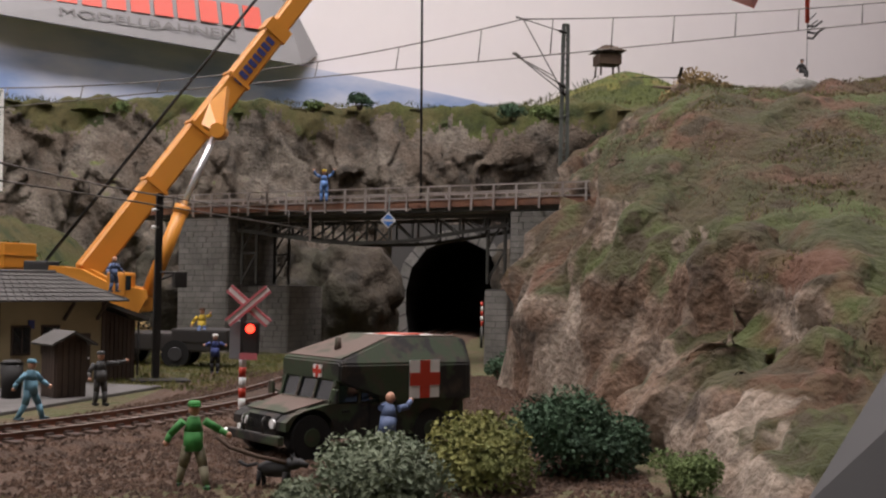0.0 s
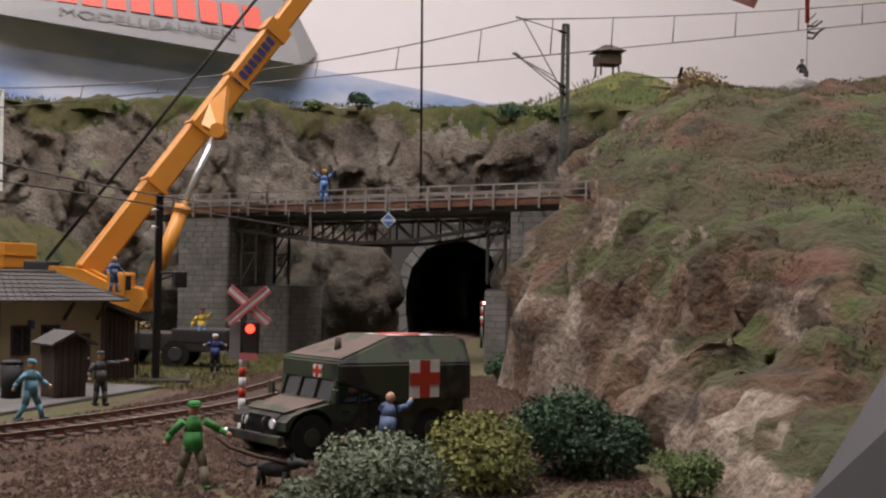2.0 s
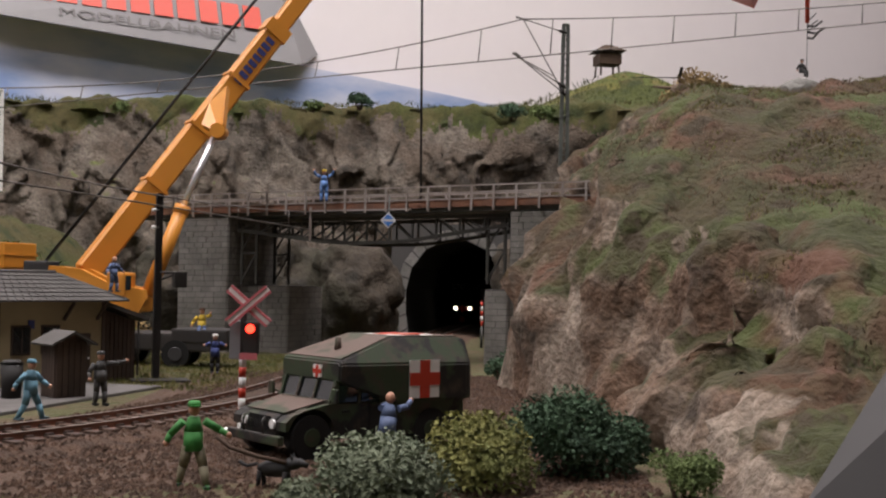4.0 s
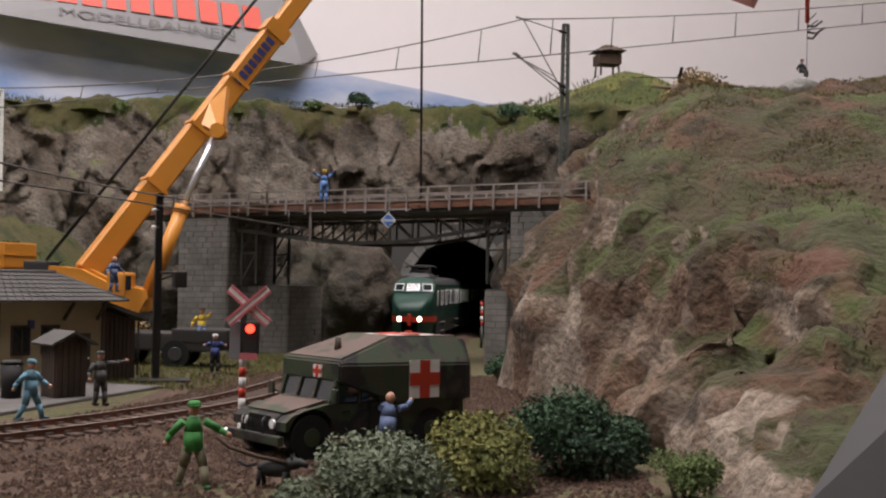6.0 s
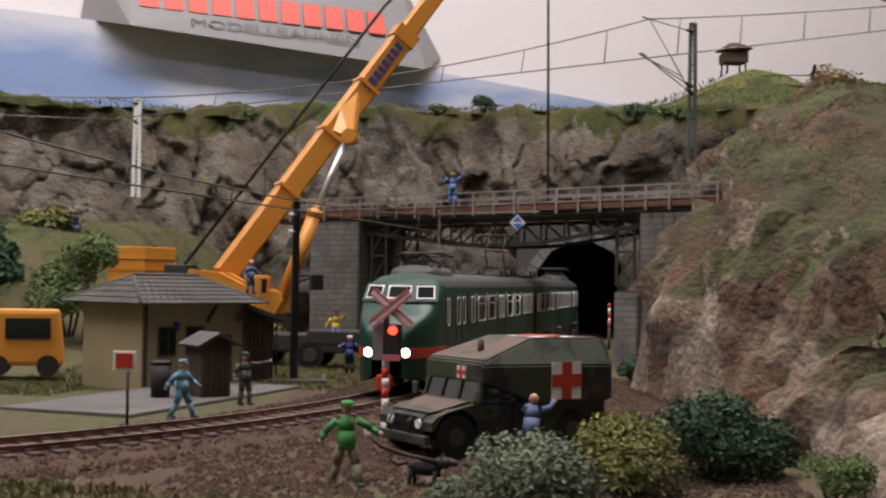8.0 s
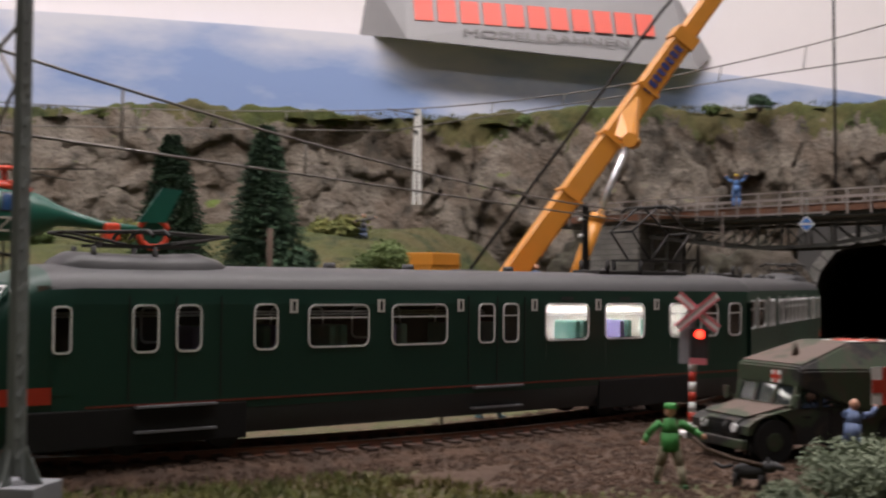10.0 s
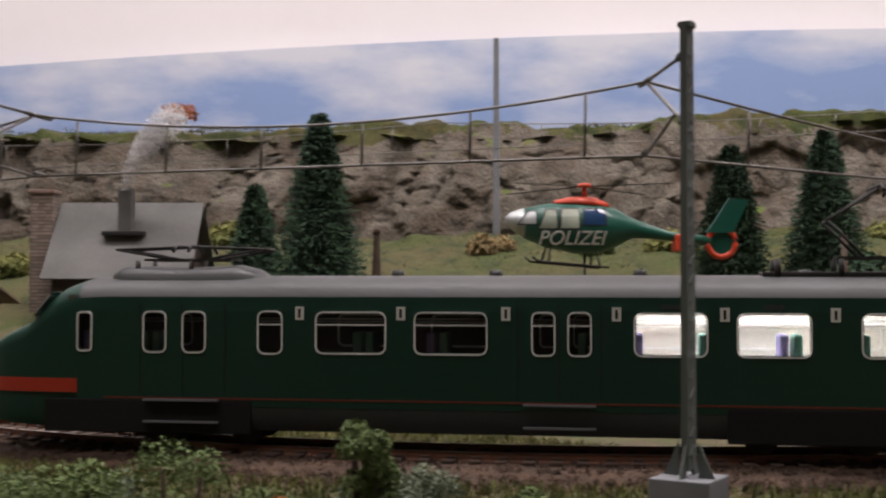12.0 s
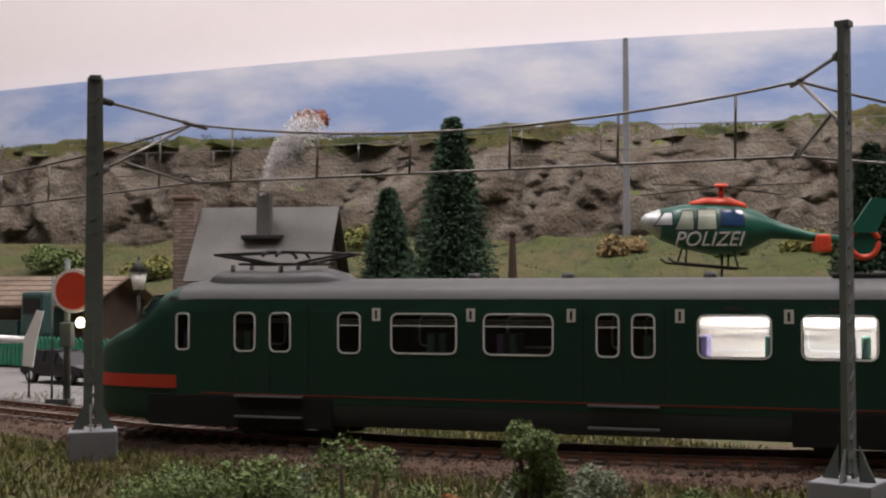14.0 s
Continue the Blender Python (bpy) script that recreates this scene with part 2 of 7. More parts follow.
RM = [on_wall(-190, -80), on_wall(190, -80), on_wall(190, 150), on_wall(-190, 150)]
FR = [on_wall(-190, -80, 300), on_wall(190, -80, 300), on_wall(190, 150, 300), on_wall(-190, 150, 300)]
bm = bmesh.new()
# the back wall has a gap low down for the tunnel's tube
for a, b, lo, hi in ((-190, 50, -80, 150), (50, 100, 15, 150), (50, 100, -80, -3), (100, 190, -80, 150)):
    poly(bm, [on_wall(a, lo, -4), on_wall(b, lo, -4), on_wall(b, hi, -4), on_wall(a, hi, -4)], 4)
solo("wall_north", bm, "wall", "smooth pinkish white painted room wall", "wall", kind="structure")
# three unseen walls close the room, dark so that less light bounces back
slab("wall_west", [FR[0], RM[0], RM[3], FR[3]], 4, "roomwall", "unseen beige wall closing the room, dark to cut bounced light")
slab("wall_east", [RM[1], FR[1], FR[2], RM[2]], 4, "roomwall", "unseen beige wall closing the room, dark to cut bounced light")
slab("wall_south", [FR[1], FR[0], FR[3], FR[2]], 4, "roomwall", "unseen beige wall closing the room, dark to cut bounced light")
slab("ceiling", [RM[3], RM[2], FR[2], FR[3]], 4, "wall", "white painted room ceiling", "ceiling")
slab("floor", [FR[0], FR[1], RM[1], RM[0]], 4, "concrete", "grey room floor", "floor")


# ---- terrain ----
CLIFF = [(-175, 40), (-140, 52), (-110, 70), (-77, 91), (-58, 103), (-40, 111), (-25, 118), (-12, 120), (4, 119), (16, 114), (30, 112), (60, 112)]


def cliff_at(t):
    """Smooth curve through the cliff's foot, t from 0 to 11."""
    i = min(int(t), len(CLIFF) - 2)
    f = t - i
    p = [CLIFF[max(0, min(len(CLIFF) - 1, i + k))] for k in (-1, 0, 1, 2)]
    return tuple(0.5 * (2 * p[1][c] + (p[2][c] - p[0][c]) * f + (2 * p[0][c] - 5 * p[1][c] + 4 * p[2][c] - p[3][c]) * f * f
                        + (3 * p[1][c] - p[0][c] - 3 * p[2][c] + p[3][c]) * f ** 3) for c in (0, 1))


CL = [cliff_at(k * 11 / 220) for k in range(221)]


def cliff_gap(x, y):
    return min(math.hypot(x - a, y - b) for a, b in CL[::4])


def height(x, y):
    """Ground level of the layout away from the cliff and the hill."""
    g = cliff_gap(x, y)
    up = 9.0 * smooth((56 - g) / 52) * smooth((-27 - x) / 12)
    gap = track_gap(x, y)
    up *= smooth((gap - 9) / 25)
    z = up + 0.5 * fbm(x * 0.09, y * 0.09, 0, 4) * smooth((gap - 5) / 10) * (0.35 + smooth((up - 1) / 3))
    if x < -28:
        z += 0.9 * max(0, fbm(x * 0.13 + 9, y * 0.13, 3, 4)) * smooth((up - 2) / 3)
    return z


def sheet(name, x0, x1, y0, y1, step, zf, material, label, category, kind="structure", keep=None, pick=None, relief=None):
    nx, ny = int((x1 - x0) / step) + 1, int((y1 - y0) / step) + 1
    vs = [((x0 + i * step), (y0 + j * step)) for j in range(ny) for i in range(nx)]
    co = [(x * U, y * U, zf(x, y) * U) for x, y in vs]
    fc = []
    for j in range(ny - 1):
        for i in range(nx - 1):
            a = j * nx + i
            if keep is None or keep(*vs[a]):
                fc.append((a, a + 1, a + nx + 1, a + nx))
    me = bpy.data.meshes.new(name)
    me.from_pydata(co, [], fc)
    for m in material:
        me.materials.append(M[m])
    if relief:
        used = {k for f in fc for k in f}
        for v, nrm in [(me.vertices[k], me.vertices[k].normal.copy()) for k in used]:
            v.co += nrm * relief(v.co.x / U, v.co.y / U, v.co.z / U) * U
    for p in me.polygons:
        p.use_smooth = True
        if pick:
            c = p.center
            p.material_index = pick(c.x / U, c.y / U, c.z / U)
    return tagged(new(name, me), label, category, kind=kind)


def ground_kind(x, y, z):
    gap = track_gap(x, y)
    if gap < 3.0 or (x > -14 and y > 36 and y < 62 and x < 1) or (x > -16 and y > 33 and gap < 8 and y < 70):
        return 1
    if x < -27 and z > 2.5 + fbm(x * 0.2, y * 0.2) * 1.5:
        return 2
    return 0


sheet("ground", -160, 60, -15, 124, 1.0, height, ["ground", "gravel_ground", "lush"], "model railway ground with brown and green scatter", "ground", pick=ground_kind,
      keep=lambda x, y: x * WN[0] + y * WN[1] < 132.0)

# ballast bed, rails and sleepers
bm = bmesh.new()
prev = None
for k in range(0, 170):
    s = -60 + k * 1.5
    ring = [bm.verts.new(beside(s, o, z + 0.04 * fbm(s * 0.7, o * 3.0))) for o, z in ((-3.1, -0.05), (-2.1, 0.22), (-0.8, 0.27), (0.8, 0.27), (2.1, 0.22), (3.1, -0.05))]
    if prev:
        for i in range(5):
            bm.faces.new((prev[i], prev[i + 1], ring[i + 1], ring[i]))
    prev = ring
solo("ballast", bm, "ballast", "brown gravel ballast bed under the track", "track bed", kind="structure")
railway = thing("railway_track", 0, 0, 0, 0, "rusty model railway track on brown sleepers in ballast", "track", kind="structure")
for off in (-0.86, 0.86):
    bm = bmesh.new()
    prev = None
    for k in range(0, 172):
        s = -60 + k * 1.5
        ring = [bm.verts.new(beside(s, off + o, z)) for o, z in ((-0.11, 0.27), (0.11, 0.27), (0.035, 0.31), (0.035, 0.44), (0.055, 0.50), (-0.055, 0.50), (-0.035, 0.44), (-0.035, 0.31))]
        if prev:
            for i in range(8):
                f = bm.faces.new((prev[i], prev[(i + 1) % 8], ring[(i + 1) % 8], ring[i]))
                f.material_index = 1 if i == 4 else 0
        prev = ring
    part("rail", bm, ["rail", "railtop"], railway)
bm = bmesh.new()
box(bm, 0, 0, 0, 0.32, 2.9, 0.14, bev=0.03)
for off in (-0.86, 0.86):
    box(bm, 0, off, 0.14, 0.26, 0.34, 0.05)
sleeper_mesh = mesh_of("sleeper", bm, "sleeper")
for k in range(190):
    s = -58 + k * 0.68
    x, y, h = track(s)
    ob = new("sleeper", sleeper_mesh)
    ob.parent = railway
    ob.matrix_local = pose(x * U, y * U, 0.2 * U, 0, 0, math.degrees(h))


M["cliffmix"] = slope_shader("cliff_rock_and_flock", (0.085, 0.12, 0.02), (0.10, 0.10, 0.03), (0.145, 0.124, 0.10), (0.10, 0.078, 0.058), (0.062, 0.053, 0.043), 0.80, 0.99)
# cliff behind the place
def cliff_top(t):
    return 20.2 + 1.6 * smooth((t - 5) / 2) + 1.1 * fbm(t * 1.4, 4.2, 0, 3)


def facet(x, y, z, tilt=0.9):
    """Broken rock faces: each cell has its own offset and its own slant."""
    dist, pts = noise.voronoi((x, y, z))
    c = noise.cell_vector(pts[0] * 7.3)
    edge = smooth((dist[1] - dist[0]) / 0.16)
    d = Vector((x, y, z)) - pts[0]
    return (c.x - 0.5) + tilt * (d.x * (c.y - 0.5) + d.y * (c.z - 0.5) + d.z * (0.2 - c.x)) * 2 - 0.3 * (1 - edge)


def rockiness(x, y, z):
    """Relief of weathered rock: broad bulges, broken faces and fine roughness."""
    a = fbm(x * 0.075, y * 0.075, z * 0.085, 4, 0.5)
    w = 1.3 * a
    b = facet(x * 0.13 + w, y * 0.13 + w, z * 0.15 + 0.4 * w)
    c = facet(x * 0.33 + w, y * 0.33, z * 0.40 - w)
    e = facet(x * 0.85, y * 0.85 + w, z * 0.95)
    return 3.1 * a + 1.0 * b + 0.42 * c + 0.13 * e + 0.12 * fbm(x * 1.9, y * 1.9, z * 1.9, 3, 0.6)


PORTAL_X, PORTAL_Y = -3.0, 113.0
NT, NZ = 900, 96
co, fc, rim = [], [], []
for i in range(NT + 1):
    t = 11.0 * i / NT
    x, y = cliff_at(t)
    x2, y2 = cliff_at(min(11, t + 0.02))
    x1, y1 = cliff_at(max(0, t - 0.02))
    d = math.hypot(x2 - x1, y2 - y1)
    nx, ny = (y2 - y1) / d, -(x2 - x1) / d      # towards the viewer
    low = -0.5 if x > -27 else max(-0.5, height(x + nx * 6, y + ny * 6) - 2.5)
    top = cliff_top(t)
    for j in range(NZ + 1):
        f = j / NZ
        brow = max(0.0, f - 0.85) / 0.15
        z = low + (top - low) * min(1.0, f / 0.88) + 0.5 * brow
        lean = -3.2 * min(1.0, f / 0.85) ** 2 - 9.0 * brow * brow
        r = rockiness(x, y, z * 0.6) * (0.4 + 0.6 * math.sin(math.pi * min(1, f * 1.08))) * (1 - 0.8 * brow) * (1 - 0.6 * smooth((f - 0.62) / 0.25))
        co.append(((x + nx * (lean + r)) * U, (y + ny * (lean + r)) * U, (z + 0.5 * fbm(x * .5, y * .5, z * .5)) * U))
for i in range(NT):
    for j in range(NZ):
        a = i * (NZ + 1) + j
        cx, cz = co[a][0] / U, co[a][2] / U
        if abs(cx - PORTAL_X) < 5.0 and cz < 9.3 and co[a][1] > 0.9:
            continue
        fc.append((a, a + NZ + 1, a + NZ + 2, a + 1))
        rim.append(1 if j > NZ * (0.80 + 0.10 * fbm(i * 0.05, 3.3) + 0.05 * fbm(i * 0.4, j * 0.3)) else 0)
me = bpy.data.meshes.new("cliff")
me.from_pydata(co, [], fc)
me.materials.append(M["cliffmix"]), me.materials.append(M["lush"])
for p, kind in zip(me.polygons, rim):
    p.use_smooth, p.material_index = True, kind
tagged(new("cliff", me), "grey brown cast rock cliff with grassy edge", "cliff", kind="structure")


def upland(x, y):
    g = cliff_gap(x, y)
    return 19.2 + 1.6 * smooth((x + 60) / 50) + 1.0 * fbm(x * 0.08, y * 0.08, 1, 4) + 0.9 * smooth(g / 12) - 0.3 + 4.6 * math.exp(-((x - 15) / 9) ** 2 - ((y - 131) / 7) ** 2)


def behind_cliff(x, y):
    k = min(range(0, 221, 4), key=lambda q: math.hypot(x - CL[q][0], y - CL[q][1]))
    a, b = CL[max(0, k - 2)], CL[min(220, k + 2)]
    side = (b[0] - a[0]) * (y - CL[k][1]) - (b[1] - a[1]) * (x - CL[k][0])
    return side > 0 and cliff_gap(x, y) > 3.0 and x * WN[0] + y * WN[1] < 133.5


sheet("hill_top", -190, 60, 40, 170, 1.2, upland, ["lush", "grass"], "green flocked grass above the cliff", "ground", keep=behind_cliff,
      pick=lambda x, y, z: 1 if fbm(x * 0.15, y * 0.15) > 0.15 else 0)


# the near hill on the other side of the track
def toe(y):
    return 2.5 - 1.2 * smooth((y - 38) / 12) - 2.4 * smooth((y - 50) / 14) + 2.2 * smooth((y - 64) / 8) - 0.6 * smooth((y - 80) / 8)


def hill(x, y):
    """The near hill: a rocky foot that steepens towards the pier, and a grassy shoulder above it."""
    u = x - toe(y) + 0.7 * fbm(y * 0.25, 1.7) - 0.1
    if u <= 0:
        return -0.4
    plate = 2.9 + 0.325 * (y - 36) - 0.0022 * max(0, y - 60) ** 2
    plate = max(1.5, min(plate, 16.4))
    far = smooth((y - 58) / 14)
    quick = 1 - math.exp(-u / (1.5 + 0.085 * max(0, 72 - y)))
    rise = quick * (1 - 0.36 * far) + 0.36 * far * smooth(u / 9.5)
    z = plate * rise + 0.05 * u
    rock = smooth(1.15 - u / 8.0)
    lump = 1.5 * fbm(x * 0.16, y * 0.13, 4.4, 3) + 0.8 * fbm(x * 0.45, y * 0.38, 1.2, 3) - 1.0 * abs(noise.noise((x * 0.24, y * 0.2, 3.1)))
    z += lump * smooth(u / 3.5) * (0.55 + 0.45 * rock)
    z += 0.16 * fbm(x * 1.7, y * 1.7, 2, 4) * smooth(u / 2)
    # pale boulder, the hollow beside it and the earth mound beyond
    for bx, by, rx, ry, h in ((3.3, 44, 1.5, 4.0, 1.5), (5.6, 44.5, 0.7, 2.0, -1.3), (7.0, 44.5, 1.0, 2.5, 0.9), (4.6, 41.0, 0.8, 1.2, -0.8), (2.6, 58, 1.6, 4.0, 1.2), (7.6, 49, 0.6, 1.6, -1.0)):
        z += h * math.exp(-((x - bx) / rx) ** 2 - ((y - by) / ry) ** 2) * smooth(u / 2.5)
    return max(z, -0.4)


def hill_relief(x, y, z):
    """Rough rock low down and on the steep flank, fading into the turf."""
    u = x - toe(y)
    rock = smooth(1.25 - u / 8.0)
    return (0.10 + 0.52 * rock) * rockiness(x * 1.7, y * 1.7, z * 1.7) * smooth((u + 0.3) / 1.2)


M["hillside"] = slope_shader("dry_hillside", (0.05, 0.031, 0.014), (0.034, 0.038, 0.010), (0.235, 0.19, 0.148), (0.125, 0.078, 0.05), (0.055, 0.04, 0.027), 0.30, 0.54,
                             blots=((24, (0.05, 0.062, 0.015), 0.52), (19, (0.085, 0.04, 0.022), 0.53), (70, (0.036, 0.026, 0.012), 0.55)), foot=(0.030, 0.064))


sheet("hillside", -4, 44, 29, 100, 0.26, hill, ["hillside"], "steep model hillside with dry grass and pale rock", "hill",
      keep=lambda x, y: hill(x + 0.4, y) > -0.39 or hill(x, y + 0.4) > -0.39, relief=hill_relief)

# ---- painted sky board and sign on the wall ----
def sky_material():
    m = bpy.data.materials.new("printed_sky")
    m.use_nodes = True
    n, l = m.node_tree.nodes, m.node_tree.links
    p = n["Principled BSDF"]
    p.inputs["Roughness"].default_value = 0.55
    tc, mp, nz, rp = n.new("ShaderNodeTexCoord"), n.new("ShaderNodeMapping"), n.new("ShaderNodeTexNoise"), n.new("ShaderNodeValToRGB")
    mp.inputs["Scale"].default_value = (1.0, 1.0, 2.6)
    nz.inputs["Scale"].default_value, nz.inputs["Detail"].default_value, nz.inputs["Roughness"].default_value = 5.5, 7, 0.55
    l.new(tc.outputs["Object"], mp.inputs[0]), l.new(mp.outputs[0], nz.inputs["Vector"])
    sep, add, mr = n.new("ShaderNodeSeparateXYZ"), n.new("ShaderNodeMath"), n.new("ShaderNodeMapRange")
    l.new(tc.outputs["Object"], sep.inputs[0])
    mr.inputs["From Min"].default_value, mr.inputs["From Max"].default_value = 0.20, 0.31
    mr.inputs["To Min"].default_value, mr.inputs["To Max"].default_value = -0.08, 0.10
    l.new(sep.outputs["Z"], mr.inputs["Value"])
    l.new(nz.outputs["Fac"], add.inputs[0]), l.new(mr.outputs[0], add.inputs[1])
    e = rp.color_ramp.elements
    e[0].position, e[0].color = 0.40, (0.235, 0.33, 0.57, 1)
    e[1].position, e[1].color = 0.66, (0.62, 0.63, 0.70, 1)
    l.new(add.outputs[0], rp.inputs["Fac"]), l.new(rp.outputs["Color"], p.inputs["Base Color"])
    return m


M["sky"] = sky_material()
M["signgrey"] = shader("grey_sign_board", (0.235, 0.23, 0.235), 0.5, second=(0.21, 0.205, 0.21), scale=30, grain=0.03)
M["signred"] = shader("red_sign_print", (0.62, 0.08, 0.05), 0.5, scale=60, grain=0.03)
M["signdark"] = shader("dark_grey_sign_print", (0.12, 0.11, 0.11), 0.5, scale=60, grain=0.03)


def sky_top(s):
    return 30.6 - (0.00032 if s < 0 else 0.00047) * s * s


bm = bmesh.new()
SKY = [-150 + 10 * k for k in range(26)]
poly(bm, [on_wall(s, 14, 1.0) for s in SKY] + [on_wall(s, sky_top(s), 1.0) for s in reversed(SKY)], 0.5)
solo("sky_backdrop", bm, "sky", "printed blue sky board with white clouds on the wall", "backdrop", kind="structure")
bm = bmesh.new()
for w in ((on_wall(-2, 27.2, 1.3), 1),):
    (x, y, z), _ = w
    for q in (-1, 1):
        tube(bm, [(x, y, z), (x + q * 0.8 * WT[0], y + q * 0.8 * WT[1], z + 0.5), (x + q * 1.8 * WT[0], y + q * 1.8 * WT[1], z + 0.15)], 0.07)
solo("bird", bm, "signdark", "small dark printed bird on the sky board", "bird")

# wall sign: a box whose face leans forward
sign = thing("wall_sign", 0, 0, 0, 0, "long grey advertising board with red lettering shapes on the wall", "sign")
SX0, SX1, SZ0, SZ1, SD = 27.6, 60.3, 29.6, 36.9, 4.6
bm = bmesh.new()
v = [bm.verts.new(on_wall(*a)) for a in ((SX0, SZ0, SD), (SX1, SZ0 - 1.3, SD), (SX1 - 2, SZ1, 2), (SX0 + 0, SZ1, 2), (SX0 - 4, SZ0 + 1, 0.2), (SX1 + 4, SZ0 + 1, 0.2), (SX1, SZ1, 0.2), (SX0 - 3, SZ1, 0.2))]
for f in ((0, 1, 2, 3), (4, 5, 1, 0), (3, 2, 6, 7), (0, 3, 7, 4), (1, 5, 6, 2), (7, 6, 5, 4)):
    bm.faces.new([v[k] for k in f])
part("board", bm, "signgrey", sign)


def sign_point(s, h):
    """Point on the leaning face: s along, h from its lower edge."""
    f = h / math.hypot(SZ1 - SZ0, SD - 2)
    return on_wall(s, SZ0 + (SZ1 - SZ0) * f, SD + 0.12 + (2 - SD) * f)


def letters(text, size, origin, xdir, updir, material, parent, name, depth=0.02, squeeze=1.0):
    """Built-in font lettering as a mesh, laid out along xdir with its foot at origin."""
    cu = bpy.data.curves.new(name, "FONT")
    cu.body, cu.size, cu.extrude = text, 1.0, 0.01
    tmp = new("tmp", cu)
    dg = bpy.context.evaluated_depsgraph_get()
    me = bpy.data.meshes.new_from_object(tmp.evaluated_get(dg))
    bpy.data.objects.remove(tmp)
    xd, ud = Vector(xdir).normalized(), Vector(updir).normalized()
    nd = xd.cross(ud)
    for vv in me.vertices:
        c = vv.co.copy()
        vv.co = (Vector(origin) + xd * c.x * size * squeeze + ud * c.y * size + nd * (c.z * depth / 0.01)) * U
    me.name = name
    me.materials.clear()
    me.materials.append(M[material])
    ob = new(name, me)
    ob.parent = parent
    return ob


xd = (WT[0], WT[1], 0)
ud = Vector(sign_point(40, 5)) - Vector(sign_point(40, 0))
letters("MODELLBAHNEN", 1.3, sign_point(33.6, 0.75), xd, ud, "signdark", sign, "lettering", squeeze=1.85)
# the maker's name as plain red blocks
for k in range(11):
    bm = bmesh.new()
    s = 28.6 + k * 2.5
    poly(bm, [sign_point(s, 2.3), sign_point(s + 2.0, 2.3), sign_point(s + 2.0, 5.0), sign_point(s, 5.0)], -0.06)
    part("letter_block", bm, "signred", sign)

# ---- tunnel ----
# near-black bore: the dark inside the tunnel is put into the colour
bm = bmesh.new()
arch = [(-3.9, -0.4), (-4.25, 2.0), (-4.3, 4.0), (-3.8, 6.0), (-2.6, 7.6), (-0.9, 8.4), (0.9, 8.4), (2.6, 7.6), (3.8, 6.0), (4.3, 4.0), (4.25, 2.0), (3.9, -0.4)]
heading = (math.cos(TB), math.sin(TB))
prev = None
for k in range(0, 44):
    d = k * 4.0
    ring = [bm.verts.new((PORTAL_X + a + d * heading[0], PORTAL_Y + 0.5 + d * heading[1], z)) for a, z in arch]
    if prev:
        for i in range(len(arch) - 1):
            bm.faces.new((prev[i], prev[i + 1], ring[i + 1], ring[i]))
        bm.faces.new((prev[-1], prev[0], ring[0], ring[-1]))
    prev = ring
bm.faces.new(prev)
solo("tunnel", bm, "black", "tunnel bore in the rock, coloured near black", "tunnel", kind="structure")
portal = thing("tunnel_portal", PORTAL_X, PORTAL_Y, 0, 0, "grey stone tunnel portal in the shaded cliff", "portal", kind="structure")
bm = bmesh.new()
outline = [(-5.6, -0.4), (-5.6, 9.8), (6.5, 9.8), (6.5, -0.4)]
inner = [(a * 1.02, z) for a, z in arch]
for yy in (0.0, 1.2):
    vo = [bm.verts.new((a, yy, z)) for a, z in outline]
    vi = [bm.verts.new((a, yy, z)) for a, z in inner]
    bm.faces.new([vo[0], vo[1], vi[4], vi[3], vi[2], vi[1], vi[0]])
    bm.faces.new([vo[1], vo[2], vi[7], vi[6], vi[5], vi[4]])
    bm.faces.new([vo[2], vo[3], vi[11], vi[10], vi[9], vi[8], vi[7]])
part("portal_wall", bm, "stonegap", portal)
for i in range(len(arch) - 1):
    (a, z), (b, w) = arch[i], arch[i + 1]
    for q in range(2):
        f0, f1 = q / 2 + 0.03, (q + 1) / 2 - 0.03
        p0, p1 = Vector((a + (b - a) * f0, 0, z + (w - z) * f0)), Vector((a + (b - a) * f1, 0, z + (w - z) * f1))
        c0, c1 = Vector((p0.x, 0, p0.z - 3.6)).normalized() * 0.85, Vector((p1.x, 0, p1.z - 3.6)).normalized() * 0.85
        bm = bmesh.new()
        poly(bm, [p0 - Vector((0, 0.25, 0)), p1 - Vector((0, 0.25, 0)), p1 + c1 - Vector((0, 0.25, 0)), p0 + c0 - Vector((0, 0.25, 0))], 0.5)
        part("arch_stone", bm, "stone", portal)


for ox, oy, orr, oh, sd in ((-11.6, 101.5, 3.6, 8.6, 1), (-17.5, 103.0, 4.5, 9.6, 2), (6.5, 103.0, 5.0, 12.0, 3), (-23.5, 100.0, 4.0, 9.5, 4)):
    bm = bmesh.new()
    bmesh.ops.create_icosphere(bm, subdivisions=5, radius=1.0)
    for v in bm.verts:
        d = v.co.copy()
        k = 1 + 0.17 * rockiness(d.x * orr * 1.9 + ox, d.y * orr * 1.9 + oy, d.z * oh * 0.9 + sd)
        v.co = Vector((ox + d.x * orr * k, oy + d.y * orr * k, -0.5 + (d.z + 0.55) / 1.55 * oh * (0.75 + 0.25 * k)))
    for f in bm.faces:
        f.smooth = True
    solo("rock_outcrop", bm, "rock", "rough brown rock mass beside the tunnel mouth", "rock", kind="structure")

# ---- bridge ----
BL, BR = Vector((-24.5, 89.6, 0)), Vector((4.2, 76.9, 0))
BD = (BR - BL).normalized()          # along the bridge
BN = Vector((BD.y, -BD.x, 0))        # towards the viewer
BLEN = (BR - BL).length
DECK = 9.1


def onb(s, o, z):
    """Point s along the bridge from its far end, o towards the viewer, at z."""
    p = BL + BD * s + BN * o
    return (p.x, p.y, z + 0.55 * s / BLEN)


